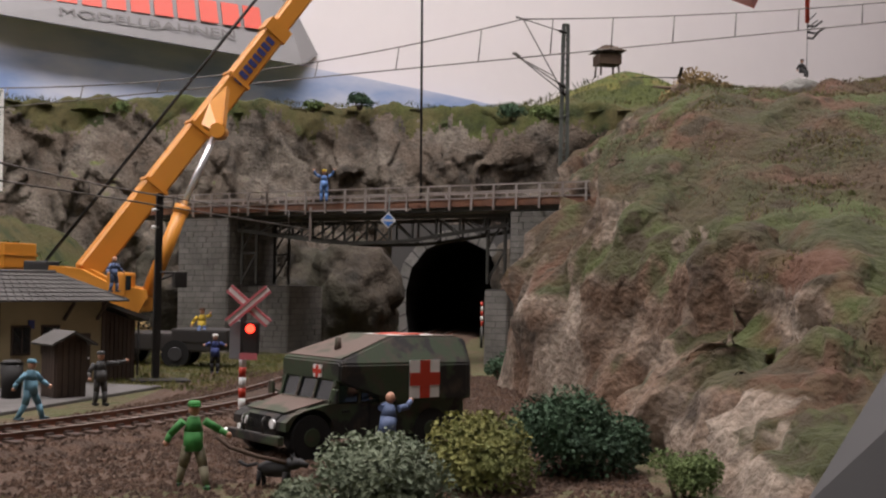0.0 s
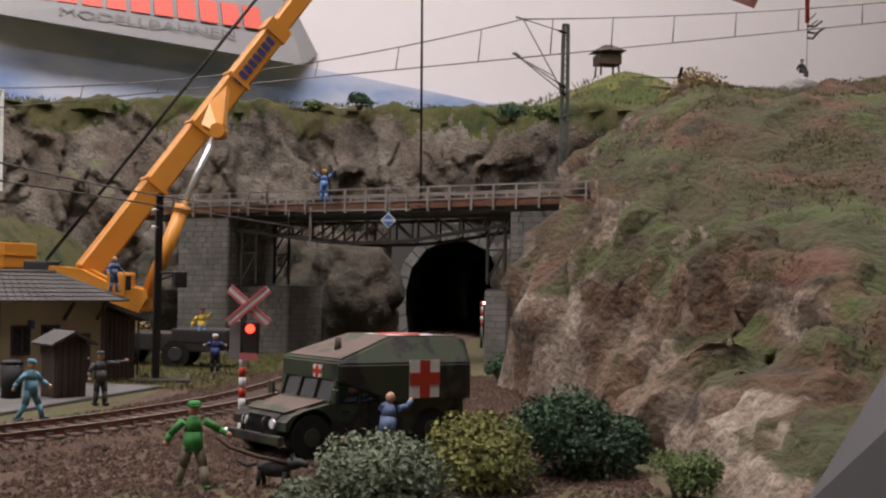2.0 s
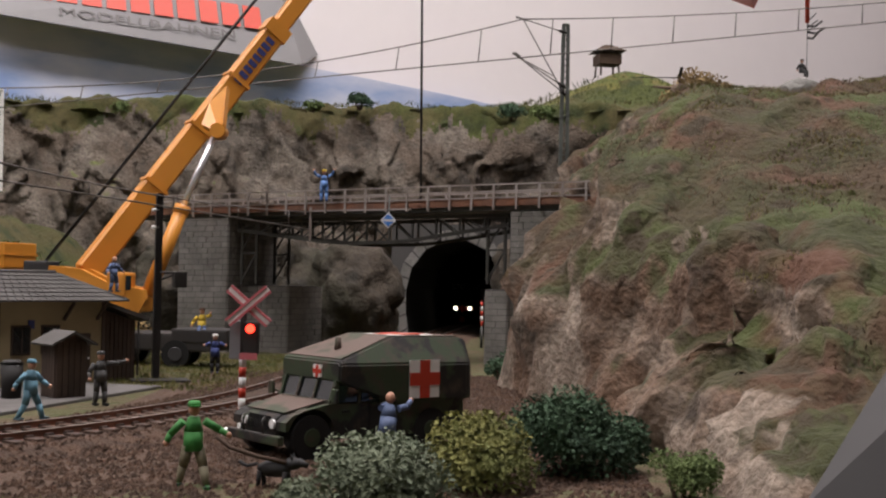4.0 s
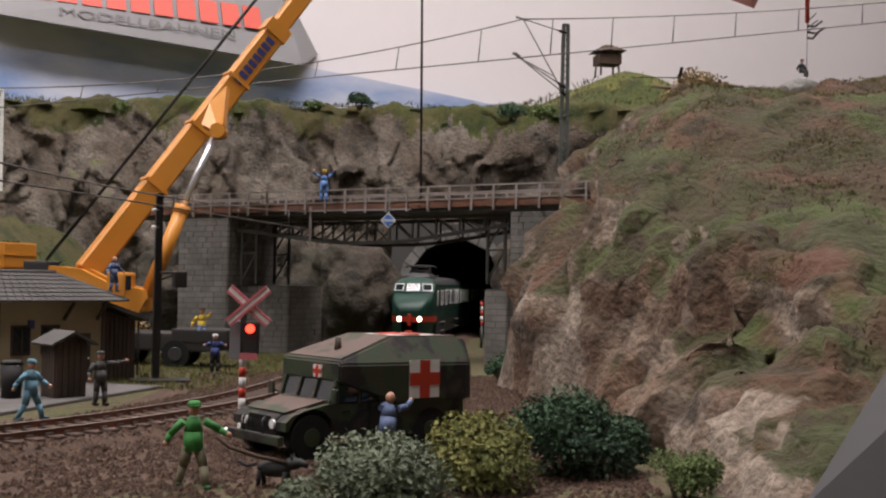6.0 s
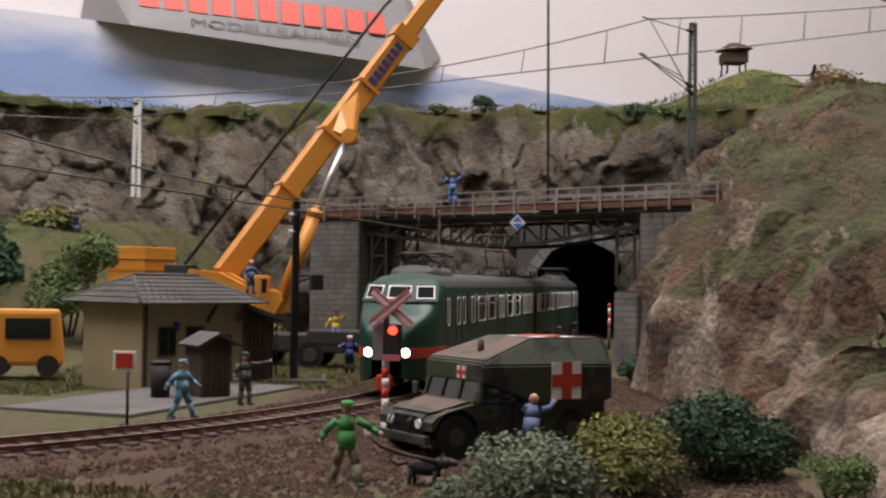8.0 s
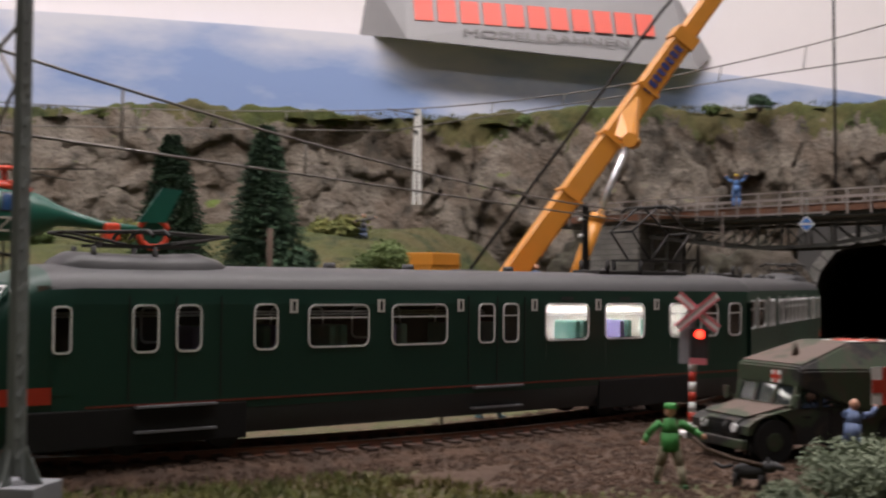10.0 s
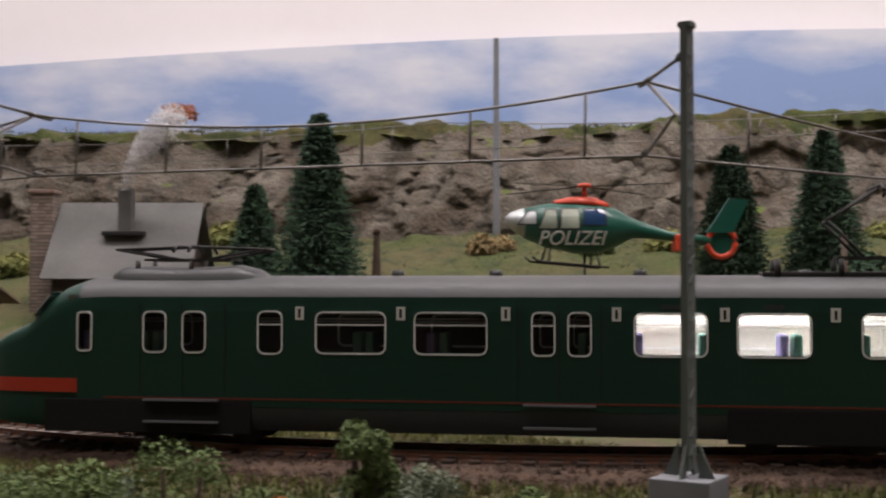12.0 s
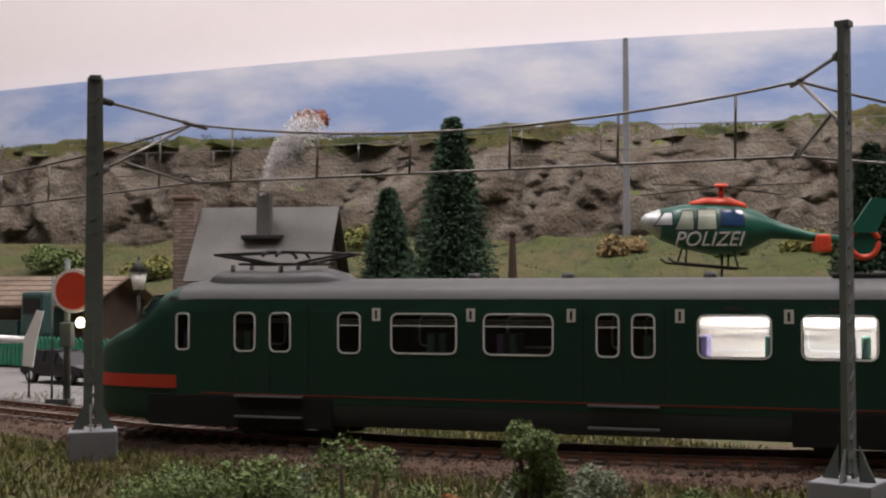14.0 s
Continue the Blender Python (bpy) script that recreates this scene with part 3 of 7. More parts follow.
M["truss"] = shader("grey_green_truss_steel", (0.035, 0.037, 0.032), 0.65, second=(0.025, 0.025, 0.022), scale=300)
bridge = thing("bridge", 0, 0, 0, 0, "steel deck bridge with rusty edge beam and grey railing on piers", "bridge")
bm = bmesh.new()
poly(bm, [onb(0, 0, DECK - 0.5), onb(BLEN, 0, DECK - 0.5), onb(BLEN, -5.6, DECK - 0.5), onb(0, -5.6, DECK - 0.5)], 0.5)
part("deck", bm, "steel", bridge)
for o in (0.12, -5.7):
    bm = bmesh.new()
    bar(bm, onb(0, o, DECK - 0.02), onb(BLEN, o, DECK - 0.02), 0.2, 0.42)
    part("edge_beam", bm, "rustwood", bridge)
    bm = bmesh.new()
    bar(bm, onb(0, o, DECK + 0.24), onb(BLEN, o, DECK + 0.24), 0.35, 0.09)
    part("kerb", bm, "railing", bridge)
for o in (0.3, -5.6):
    for z in (0.62, 1.02):
        bm = bmesh.new()
        bar(bm, onb(0, o, DECK + z), onb(BLEN, o, DECK + z), 0.07, 0.08)
        part("handrail", bm, "railing", bridge)
    n = 22
    for k in range(n + 1):
        s = 0.2 + k * (BLEN - 0.4) / n
        bm = bmesh.new()
        bar(bm, onb(s, o, DECK - 0.45), onb(s, o, DECK + 1.05), 0.1, 0.12, up=tuple(BD))
        part("railing_post", bm, "railing", bridge)
# planks on the deck's edge
for k in range(58):
    s = 0.25 + k * BLEN / 58.5
    bm = bmesh.new()
    bar(bm, onb(s, 0.26, DECK - 0.08), onb(s, -5.5, DECK + 0.06), 0.36, 0.08)
    part("deck_plank", bm, "rustwood", bridge)
# arched trusses below the deck, either side of the track
S0, S1 = 7.4, 26.2
for o in (-0.6, -4.8):
    top = [(S0 + (S1 - S0) * k / 12, DECK - 0.75) for k in range(13)]
    low = [(s, DECK - 1.0 - 1.25 * min(1.0, abs(k - 6) / -6.0 + 1.25)) for k, (s, _) in enumerate(top)]
    for chain in (top, low):
        for (a, z), (b, w) in zip(chain, chain[1:]):
            bm = bmesh.new()
            bar(bm, onb(a, o, z), onb(b, o, w), 0.18, 0.22)
            part("chord", bm, "truss", bridge)
    for k in range(13):
        bm = bmesh.new()
        bar(bm, onb(*[top[k][0], o, top[k][1]]), onb(low[k][0], o, low[k][1]), 0.12, 0.12, up=tuple(BD))
        if k < 12:
            q = k + 1 if k >= 6 else k
            p = k if k >= 6 else k + 1
            bar(bm, onb(top[p][0], o, top[p][1]), onb(low[q][0], o, low[q][1]), 0.1, 0.1)
        part("truss_web", bm, "truss", bridge)
# lattice legs on the ledges
for s in (8.2, 25.4):
    for o in (-0.7, -4.7):
        bm = bmesh.new()
        for ds in (-0.55, 0.55):
            bar(bm, onb(s + ds, o, 4.3), onb(s + ds, o, DECK - 0.7), 0.16, 0.16, up=tuple(BD))
        for z0, z1 in ((4.5, 6.3), (6.5, 8.2)):
            bar(bm, onb(s - 0.55, o, z0), onb(s + 0.55, o, z1), 0.1, 0.1)
            bar(bm, onb(s - 0.55, o, z1), onb(s + 0.55, o, z1), 0.12, 0.12)
        part("lattice_leg", bm, "truss", bridge)


def pier(name, s0, s1, o0, o1, z0, z1, label):
    """Stone pier of separate courses of blocks, between s0 and s1 along the bridge."""
    root = thing(name, 0, 0, 0, 0, label, "pier", kind="structure")
    bm = bmesh.new()
    poly(bm, [onb(s0 + 0.05, o0 - 0.05, z0), onb(s1 - 0.05, o0 - 0.05, z0), onb(s1 - 0.05, o1 + 0.05, z0), onb(s0 + 0.05, o1 + 0.05, z0)], z1 - z0 - 0.02)
    part("core", bm, "stonegap", root)
    course, rnd = 0.36, random.Random(4)
    z, row = z0, 0
    while z < z1 - 0.1:
        h = min(course, z1 - z) - 0.035
        for face in ("front", "left", "right"):
            length = (s1 - s0) if face == "front" else (o0 - o1)
            a = 0.0
            while a < length - 0.03:
                w = min(length - a, (0.45 if (row % 2 and a == 0) else 0.62 + 0.28 * rnd.random()))
                if length - a - w < 0.2:
                    w = length - a
                g = 0.02
                d = 0.04 + 0.03 * rnd.random()
                bmk = bmesh.new()
                if face == "front":
                    pts = [onb(s0 + a + g, o0 - 0.06, z), onb(s0 + a + w - g, o0 - 0.06, z), onb(s0 + a + w - g, o0 - 0.06, z + h), onb(s0 + a + g, o0 - 0.06, z + h)]
                    nv = BN * (0.06 + d)
                elif face == "left":
                    pts = [onb(s0 + 0.06, o0 - a - g, z), onb(s0 + 0.06, o0 - a - w + g, z), onb(s0 + 0.06, o0 - a - w + g, z + h), onb(s0 + 0.06, o0 - a - g, z + h)]
                    nv = -BD * (0.06 + d)
                else:
                    pts = [onb(s1 - 0.06, o0 - a - g, z), onb(s1 - 0.06, o0 - a - w + g, z), onb(s1 - 0.06, o0 - a - w + g, z + h), onb(s1 - 0.06, o0 - a - g, z + h)]
                    nv = BD * (0.06 + d)
                va = [bmk.verts.new(p) for p in pts]
                vb = [bmk.verts.new(Vector(p) + nv) for p in pts]
                bmk.faces.new(va), bmk.faces.new(vb[::-1])
                for i in range(4):
                    bmk.faces.new((va[i], va[(i + 1) % 4], vb[(i + 1) % 4], vb[i]))
                part("stone_block", bmk, "stone", root)
                a += w
        z += course
        row += 1
    return root


pier("pier_east", 26.6, 31.2, 0.0, -6.0, -0.4, DECK - 0.55, "grey coursed stone bridge pier beside the hillside")
pier("pier_west", 3.2, 7.0, 0.0, -6.0, -0.9, DECK - 0.5, "grey coursed stone bridge pier in front of the rocks")
pier("ledge_east", 25.2, 26.55, 0.4, -6.0, -0.4, 4.0, "low grey stone ledge at the foot of a bridge pier")
pier("ledge_west", 7.05, 10.6, -1.6, -6.0, -0.9, 4.2, "low shaded stone ledge at the foot of a bridge pier")

# ---- railcar ----
WH = 1.62
FRONT_BAND = {1.08: 1.41, 1.6: 1.80}
SECT = [(0.90, 0.42), (0.985, 0.75), (1.0, 1.08), (1.0, 1.6), (1.0, 2.6), (0.995, 3.7), (0.97, 4.08), (0.90, 4.3), (0.72, 4.5), (0.42, 4.62), (0.0, 4.67)]
NOSE = [(x - 0.22 * smooth((3.8 - x) / 2), w, t, b) for x, w, t, b in [(0.0, 0.60, 2.15, 0.75), (0.12, 0.86, 2.5, 0.62), (0.45, 1.12, 2.85, 0.55), (1.0, 1.36, 3.15, 0.5), (1.65, 1.50, 3.45, 0.46), (2.15, 1.55, 4.0, 0.44), (2.6, 1.58, 4.42, 0.43), (3.1, 1.60, 4.62, 0.42), (3.8, WH, 4.67, 0.42)]]


def ring_at(x, w, top, bot, mirror):
    """Cross-section of the body; in the nose the lower lines lie higher, where the band runs."""
    pts = []
    foot = 1.8 if mirror else 1.6
    k = (top - foot) / (4.67 - foot)
    for f, z in SECT:
        if mirror:
            z = FRONT_BAND.get(z, z)
        pts.append((x, f * w, max(z, bot) if z <= foot else foot + (z - foot) * k))
    return pts + [(a, -b, c) for a, b, c in reversed(pts[:-1])]


def skin(bm, rings, lo, hi, mirror_hi=True):
    """Faces between rings for section points lo to hi on both sides."""
    n = len(rings[0])
    made = [[bm.verts.new(p) for p in r] for r in rings]
    for u, v in zip(made, made[1:]):
        for i in range(n - 1):
            j = min(i, n - 2 - i)
            if lo <= j < hi:
                f = bm.faces.new((u[i], u[i + 1], v[i + 1], v[i]))
                f.smooth = True
    return made


def rounded(w, h, r, n=4):
    pts = []
    for cx, cz, a0 in ((w / 2 - r, h / 2 - r, 0), (-w / 2 + r, h / 2 - r, 90), (-w / 2 + r, -h / 2 + r, 180), (w / 2 - r, -h / 2 + r, 270)):
        for k in range(n + 1):
            a = radians(a0 + 90 * k / n)
            pts.append((cx + r * math.cos(a), cz + r * math.sin(a)))
    return pts


def frame_ring(bm, w, h, r, t, d, y, x, z, sgn, mi=0):
    """Raised window surround on a side wall at y (sgn gives the side)."""
    a, b = rounded(w, h, r), rounded(w - 2 * t, h - 2 * t, max(0.02, r - t))
    va = [bm.verts.new((x + p, y, z + q)) for p, q in a]
    vo = [bm.verts.new((x + p, y + sgn * d, z + q)) for p, q in a]
    vi = [bm.verts.new((x + p, y + sgn * d, z + q)) for p, q in b]
    vb = [bm.verts.new((x + p, y, z + q)) for p, q in b]
    n = len(a)
    for i in range(n):
        j = (i + 1) % n
        for f in ((va[i], va[j], vo[j], vo[i]), (vo[i], vo[j], vi[j], vi[i]), (vi[i], vi[j], vb[j], vb[i])):
            bm.faces.new(f).material_index = mi


M["dullred"] = shader("dull_red_line", (0.16, 0.025, 0.015), 0.5)
# lit and unlit copies of the lining: brightness and gloom put into the colour
M["lining"] = shader("lit_cream_lining", (0.72, 0.68, 0.64), 0.6, second=(0.60, 0.57, 0.55), scale=300, grain=0.15)
M["dull_lining"] = shader("unlit_brown_lining", (0.10, 0.085, 0.07), 0.7, second=(0.07, 0.06, 0.05), scale=150, grain=0.2)
M["seat_violet"] = shader("violet_seat_cover", (0.30, 0.26, 0.55), 0.8, second=(0.22, 0.2, 0.42), scale=600, grain=0.2)
# paler far pane: the lit saloon's brightness is put into its colour
M["milkglass"] = shader("lit_far_glass", (0.46, 0.42, 0.36), 0.12, second=(0.25, 0.22, 0.2), third=(0.24, 0.40, 0.34), scale=420, grain=0.2)
M["stripglow"] = shader("lamp_strip_glow", (1, 1, 1), 0.5, emit=(1.0, 0.96, 0.95), power=22.0)
M["clearglass"] = bpy.data.materials.new("clear_window_glass")
M["clearglass"].use_nodes = True
_n, _l = M["clearglass"].node_tree.nodes, M["clearglass"].node_tree.links
_g, _t, _m, _f = _n.new("ShaderNodeBsdfGlossy"), _n.new("ShaderNodeBsdfTransparent"), _n.new("ShaderNodeMixShader"), _n.new("ShaderNodeFresnel")
_g.inputs["Roughness"].default_value, _f.inputs["IOR"].default_value = 0.05, 1.25
_t.inputs["Color"].default_value = (0.9, 0.9, 0.88, 1)
_l.new(_f.outputs[0], _m.inputs[0]), _l.new(_t.outputs[0], _m.inputs[1]), _l.new(_g.outputs[0], _m.inputs[2])
_l.new(_m.outputs[0], _n["Material Output"].inputs["Surface"])
M["seat_teal"] = shader("teal_seat_cover", (0.12, 0.28, 0.24), 0.8, second=(0.25, 0.4, 0.36), scale=600, grain=0.2)
WINDOWS = [(3.26, 0.46, 1.12, 0), (5.32, 0.70, 1.17, 0), (6.46, 0.70, 1.17, 0), (8.63, 0.72, 1.2, 1), (10.88, 1.97, 1.16, 1), (13.61, 1.99, 1.16, 1), (16.08, 0.64, 1.18, 1), (17.03, 0.64, 1.18, 1),
           (19.38, 1.90, 1.16, 2), (21.98, 1.88, 1.16, 2), (24.6, 0.95, 1.16, 2), (26.2, 0.95, 1.16, 1), (27.6, 0.7, 1.16, 1)]
WINDOWS2 = [(3.56, 0.42, 1.15, 0), (5.4, 0.6, 1.2, 0), (6.5, 0.6, 1.2, 0)] + [(8.6 + 1.45 * k, 1.0, 1.16, 2) for k in range(7)] + [(19.4, 0.6, 1.2, 1), (20.4, 0.6, 1.2, 1), (22.6, 1.9, 1.16, 1), (25.2, 1.9, 1.16, 1), (27.4, 0.7, 1.16, 1)]
CARLEN, BOG1, BOG2 = 28.6, 6.5, 23.0


def railcar(name, wins, label):
    """Body with its nose at x = -BOG1, running back along +x, rail head at z = 0."""
    root = thing(name, 0, 0, 0, 0, label, "train")
    nose = [ring_at(x - BOG1, w, top, bot, 1) for x, w, top, bot in NOSE[:8]]
    rings = nose[:7] + [ring_at(x - BOG1, w, top, bot, 0) for x, w, top, bot in NOSE[7:]]
    rings += [ring_at(x - BOG1, WH, 4.67, 0.42, 0) for x in (9, 15, 22, CARLEN - 0.3)] + [ring_at(CARLEN - BOG1, WH * 0.97, 4.62, 0.42, 0)]
    bm = bmesh.new()
    made = skin(bm, nose, 3, 10)
    bm.faces.new(made[0][3:-3])
    skin(bm, rings[7:], 2, 3)
    skin(bm, rings[7:], 5, 6)
    # side walls with an opening at every window
    x0, x1 = rings[7][0][0], CARLEN - BOG1 - 0.3
    for sgn in (-1, 1):
        at = x0
        for x, w, h, lit in sorted(wins) + [(CARLEN - 0.3, 0.0, 0, 0)]:
            a, b = x - BOG1 - max(0, w / 2 - 0.065), x - BOG1 + max(0, w / 2 - 0.065)
            lo, hi = 3.11 - h / 2 + 0.065, 3.11 + h / 2 - 0.065
            for u0, u1, v0, v1 in ((at, a, 1.6, 3.7), (a, b, 1.6, lo), (a, b, hi, 3.7)):
                if u1 - u0 > 0.001 and h or u0 == at:
                    bm.faces.new([bm.verts.new((p, sgn * WH * (0.995 if q > 3.6 else 1.0), q)) for p, q in ((u0, v0), (u1, v0), (u1, v1), (u0, v1))])
            at = b
    end = [bm.verts.new(p) for p in rings[-1]]
    bm.faces.new(end)
    bmesh.ops.remove_doubles(bm, verts=bm.verts, dist=0.002)
    body = part("body", bm, "train", root)
    bm = bmesh.new()
    skin(bm, rings[7:], 6, 10)
    part("roof", bm, "roof", root, "grey roof")
    bm = bmesh.new()
    made = skin(bm, [[(x, y * 1.004, z) for x, y, z in r] for r in nose], 2, 3)
    bm.faces.new(made[0][2:4] + made[0][-4:-2])
    part("front_band", bm, "red", root, "red band round the nose")
    bm = bmesh.new()
    skin(bm, [[(x, y * 0.99, z) for x, y, z in r] for r in rings[7:]], 0, 2)
    part("skirt", bm, "skirt", root, "blue-grey lower skirt")
    bm = bmesh.new()
    skin(bm, [[(x, y * 0.97, z) for x, y, z in r] for r in nose], 0, 2)
    part("bumper_skirt", bm, "train", root)
    for sgn in (-1, 1):
        bm = bmesh.new()
        box(bm, (CARLEN + 3.8) / 2 - BOG1, sgn * (WH + 0.004), 1.27, CARLEN - 3.9, 0.025, 0.045)
        part("red_line", bm, "dullred", root)
        # black plates over the bogies: shade of the open skirt put in as a sheet
        for x0, x1 in ((2.1, 8.1), (20.8, 25.2)):
            bm = bmesh.new()
            box(bm, (x0 + x1) / 2 - BOG1, sgn * (WH - 0.02), 0.32, x1 - x0, 0.1, 0.92, bev=0.04)
            part("bogie_cover", bm, "black", root)
        for k, (x, w, h, lit) in enumerate(wins):
            x -= BOG1
            zc = 3.11
            bm = bmesh.new()
            frame_ring(bm, w, h, min(0.22, w * 0.28), 0.045, 0.05, sgn * (WH - 0.01), x, zc, sgn)
            if w > 0.63 and lit:
                bar(bm, (x - w / 2 + 0.03, sgn * (WH + 0.02), zc + 0.22), (x + w / 2 - 0.03, sgn * (WH + 0.02), zc + 0.22), 0.03, 0.035)
            elif lit:
                bar(bm, (x - w / 2 + 0.03, sgn * (WH + 0.02), zc), (x + w / 2 - 0.03, sgn * (WH + 0.02), zc), 0.03, 0.035)
            window = part("window", bm, "silver", root)
            bm = bmesh.new()
            pts = [(x + p, sgn * (WH - 0.02), zc + q) for p, q in rounded(w - 0.06, h - 0.06, min(0.2, w * 0.25))]
            poly(bm, pts, 0.004 * sgn)
            part("pane", bm, "clearglass", window)
            if lit == 2 and w > 1.5:
                bm = bmesh.new()
                box(bm, x, sgn * (WH + 0.005), 3.78, 0.5, 0.025, 0.11)
                part("route_plate", bm, "roof", root, "small grey plate over the window")
        for x in (9.46, 12.26, 15.09, 17.99, 20.75, 23.5):
            bm = bmesh.new()
            box(bm, x - BOG1, sgn * (WH + 0.008), 3.46, 0.24, 0.03, 0.36)
            mark = part("class_mark", bm, "white", root, "white plate with a dark bar")
            bm = bmesh.new()
            box(bm, x - BOG1, sgn * (WH + 0.028), 3.52, 0.07, 0.012, 0.24)
            part("bar", bm, "under", mark)
        # doors, steps and rails
        for x0, x1 in ((4.9, 7.35), (15.4, 17.6)):
            bm = bmesh.new()
            for x in (x0, (x0 + x1) / 2, x1):
                box(bm, x - BOG1, sgn * (WH + 0.004), 1.4, 0.03, 0.02, 2.5)
            part("door_seam", bm, "under", root)
            bm = bmesh.new()
            box(bm, (x0 + x1) / 2 - BOG1, sgn * (WH + 0.08), 1.22, x1 - x0 - 0.3, 0.22, 0.05)
            box(bm, (x0 + x1) / 2 - BOG1, sgn * (WH + 0.05), 0.62, x1 - x0 - 0.3, 0.22, 0.05)
            part("step", bm, "concrete", root)
    # saloons behind the panes: lining, seats and, where lit, a lamp strip under the ceiling
    runs = []
    for x, w, h, lit in sorted(wins):
        if runs and runs[-1][2] == (lit == 2):
            runs[-1][1] = x + w / 2 + 0.3
        else:
            runs.append([x - w / 2 - 0.3, x + w / 2 + 0.3, lit == 2])
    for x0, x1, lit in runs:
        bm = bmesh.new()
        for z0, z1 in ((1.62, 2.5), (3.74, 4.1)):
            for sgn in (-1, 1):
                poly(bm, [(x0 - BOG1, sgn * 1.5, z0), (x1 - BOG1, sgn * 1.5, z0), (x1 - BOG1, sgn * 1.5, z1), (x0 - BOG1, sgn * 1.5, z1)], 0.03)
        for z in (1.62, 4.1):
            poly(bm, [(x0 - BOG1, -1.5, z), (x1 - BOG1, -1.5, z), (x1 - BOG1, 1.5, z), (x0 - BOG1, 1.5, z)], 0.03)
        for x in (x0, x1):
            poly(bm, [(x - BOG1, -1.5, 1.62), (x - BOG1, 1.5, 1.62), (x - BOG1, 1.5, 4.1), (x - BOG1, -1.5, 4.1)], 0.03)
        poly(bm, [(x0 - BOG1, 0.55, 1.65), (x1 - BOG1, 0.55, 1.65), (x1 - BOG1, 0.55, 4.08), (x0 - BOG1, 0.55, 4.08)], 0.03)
        # unlit runs take the darker lining, their shade painted in
        room = part("saloon_lining", bm, "lining" if lit else "dull_lining", root, "saloon lining, pale where lit and darker where unlit")
        if lit:
            bm = bmesh.new()
            box(bm, (x0 + x1) / 2 - BOG1, -0.35, 3.98, x1 - x0 - 0.5, 0.3, 0.06)
            part("lamp_strip", bm, "stripglow", room, "glowing white lamp strip")
        for z in (3.36, 3.44):
            bm = bmesh.new()
            rod(bm, (x0 + 0.1 - BOG1, 0.2, z), (x1 - 0.1 - BOG1, 0.2 + (z - 3.36), z), 0.03, n=6)
            part("luggage_rack", bm, "silver", room)
        for x, w, h, on in wins:
            if x0 < x < x1:
                bm = bmesh.new()
                frame_ring(bm, w * 0.9, 0.95, min(0.2, w * 0.25), 0.06, 0.05, 0.54, x - BOG1, 3.11, -1)
                far = part("far_window", bm, "silver", room)
                bm = bmesh.new()
                poly(bm, [(x - BOG1 + p, 0.535, 3.11 + q) for p, q in rounded(w * 0.86, 0.9, min(0.18, w * 0.22))], -0.01)
                # far pane painted pale in lit runs, near black in unlit ones
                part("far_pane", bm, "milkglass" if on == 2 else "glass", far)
        k, x = 0, x0 + 0.75
        while x < x1 - 0.4 and x1 - x0 > 2.0:
            bm = bmesh.new()
            box(bm, x - BOG1, -0.75, 1.65, 0.85, 1.0, 0.5, bev=0.06)
            box(bm, x - BOG1 + (0.33 if k % 2 else -0.33), -0.75, 2.0, 0.22, 1.0, 1.12, bev=0.07)
            part("saloon_seat", bm, "seat_teal" if k % 3 else "seat_violet", room, "coloured double seat")
            x, k = x + 1.02, k + 1
    # cab windows
    for a in (-1, 0, 1):
        bm = bmesh.new()
        c = Vector((1.76 + 0.12 * abs(a) - BOG1, a * 0.98, 3.78))
        wd = Vector((0.34 * a, 1, 0)).normalized() if a else Vector((0, 1, 0))
        up = Vector((0.62, -0.12 * a, 0.8)).normalized()
        nrm = wd.cross(up)
        if nrm.x > 0:
            nrm = -nrm
        c += nrm * 0.17
        hw, hh = (0.46, 0.32) if a == 0 else (0.36, 0.32)
        o = [c + wd * i * hw + up * j * hh for i, j in ((-1, -1), (1, -1), (1, 1), (-1, 1))]
        q = [c + wd * i * (hw - 0.05) + up * j * (hh - 0.05) for i, j in ((-1, -1), (1, -1), (1, 1), (-1, 1))]
        for i in range(4):
            poly(bm, [o[i], o[(i + 1) % 4], q[(i + 1) % 4], q[i]], 0.05)
        win = part("cab_window", bm, "silver", root, "cab window with bright frame")
        bm = bmesh.new()
        poly(bm, [p - nrm * 0.02 for p in q], 0.01)
        part("pane", bm, "glass", win)
        bm = bmesh.new()
        poly(bm, [p - nrm * 0.03 + (p - c) * 0.35 for p in o], 0.02)
        part("surround", bm, "train", win)
    for a in (-0.72, 0.72):
        bm = bmesh.new()
        rod(bm, (0.2 - BOG1, a, 1.62), (-0.2 - BOG1, a, 1.62), 0.25, 0.22, 14)
        lampy = part("headlight", bm, "train", root)
        bm = bmesh.new()
        rod(bm, (-0.17 - BOG1, a, 1.62), (-0.25 - BOG1, a, 1.62), 0.19, 0.15, 14)
        part("lens", bm, "headlamp", lampy)
    bm = bmesh.new()
    box(bm, -0.22 - BOG1, 0, 1.15, 0.3, 0.24, 0.85, bev=0.08)
    part("nose_rib", bm, "red", root)
    bm = bmesh.new()
    rod(bm, (0.3 - BOG1, 0, 0.5), (-0.5 - BOG1, 0, 0.5), 0.17)
    box(bm, -0.57 - BOG1, 0, 0.22, 0.35, 0.55, 0.6, bev=0.08)
    part("coupler", bm, "red", root, "red coupler head")
    # roof fairing, vents, pantograph
    bm = bmesh.new()
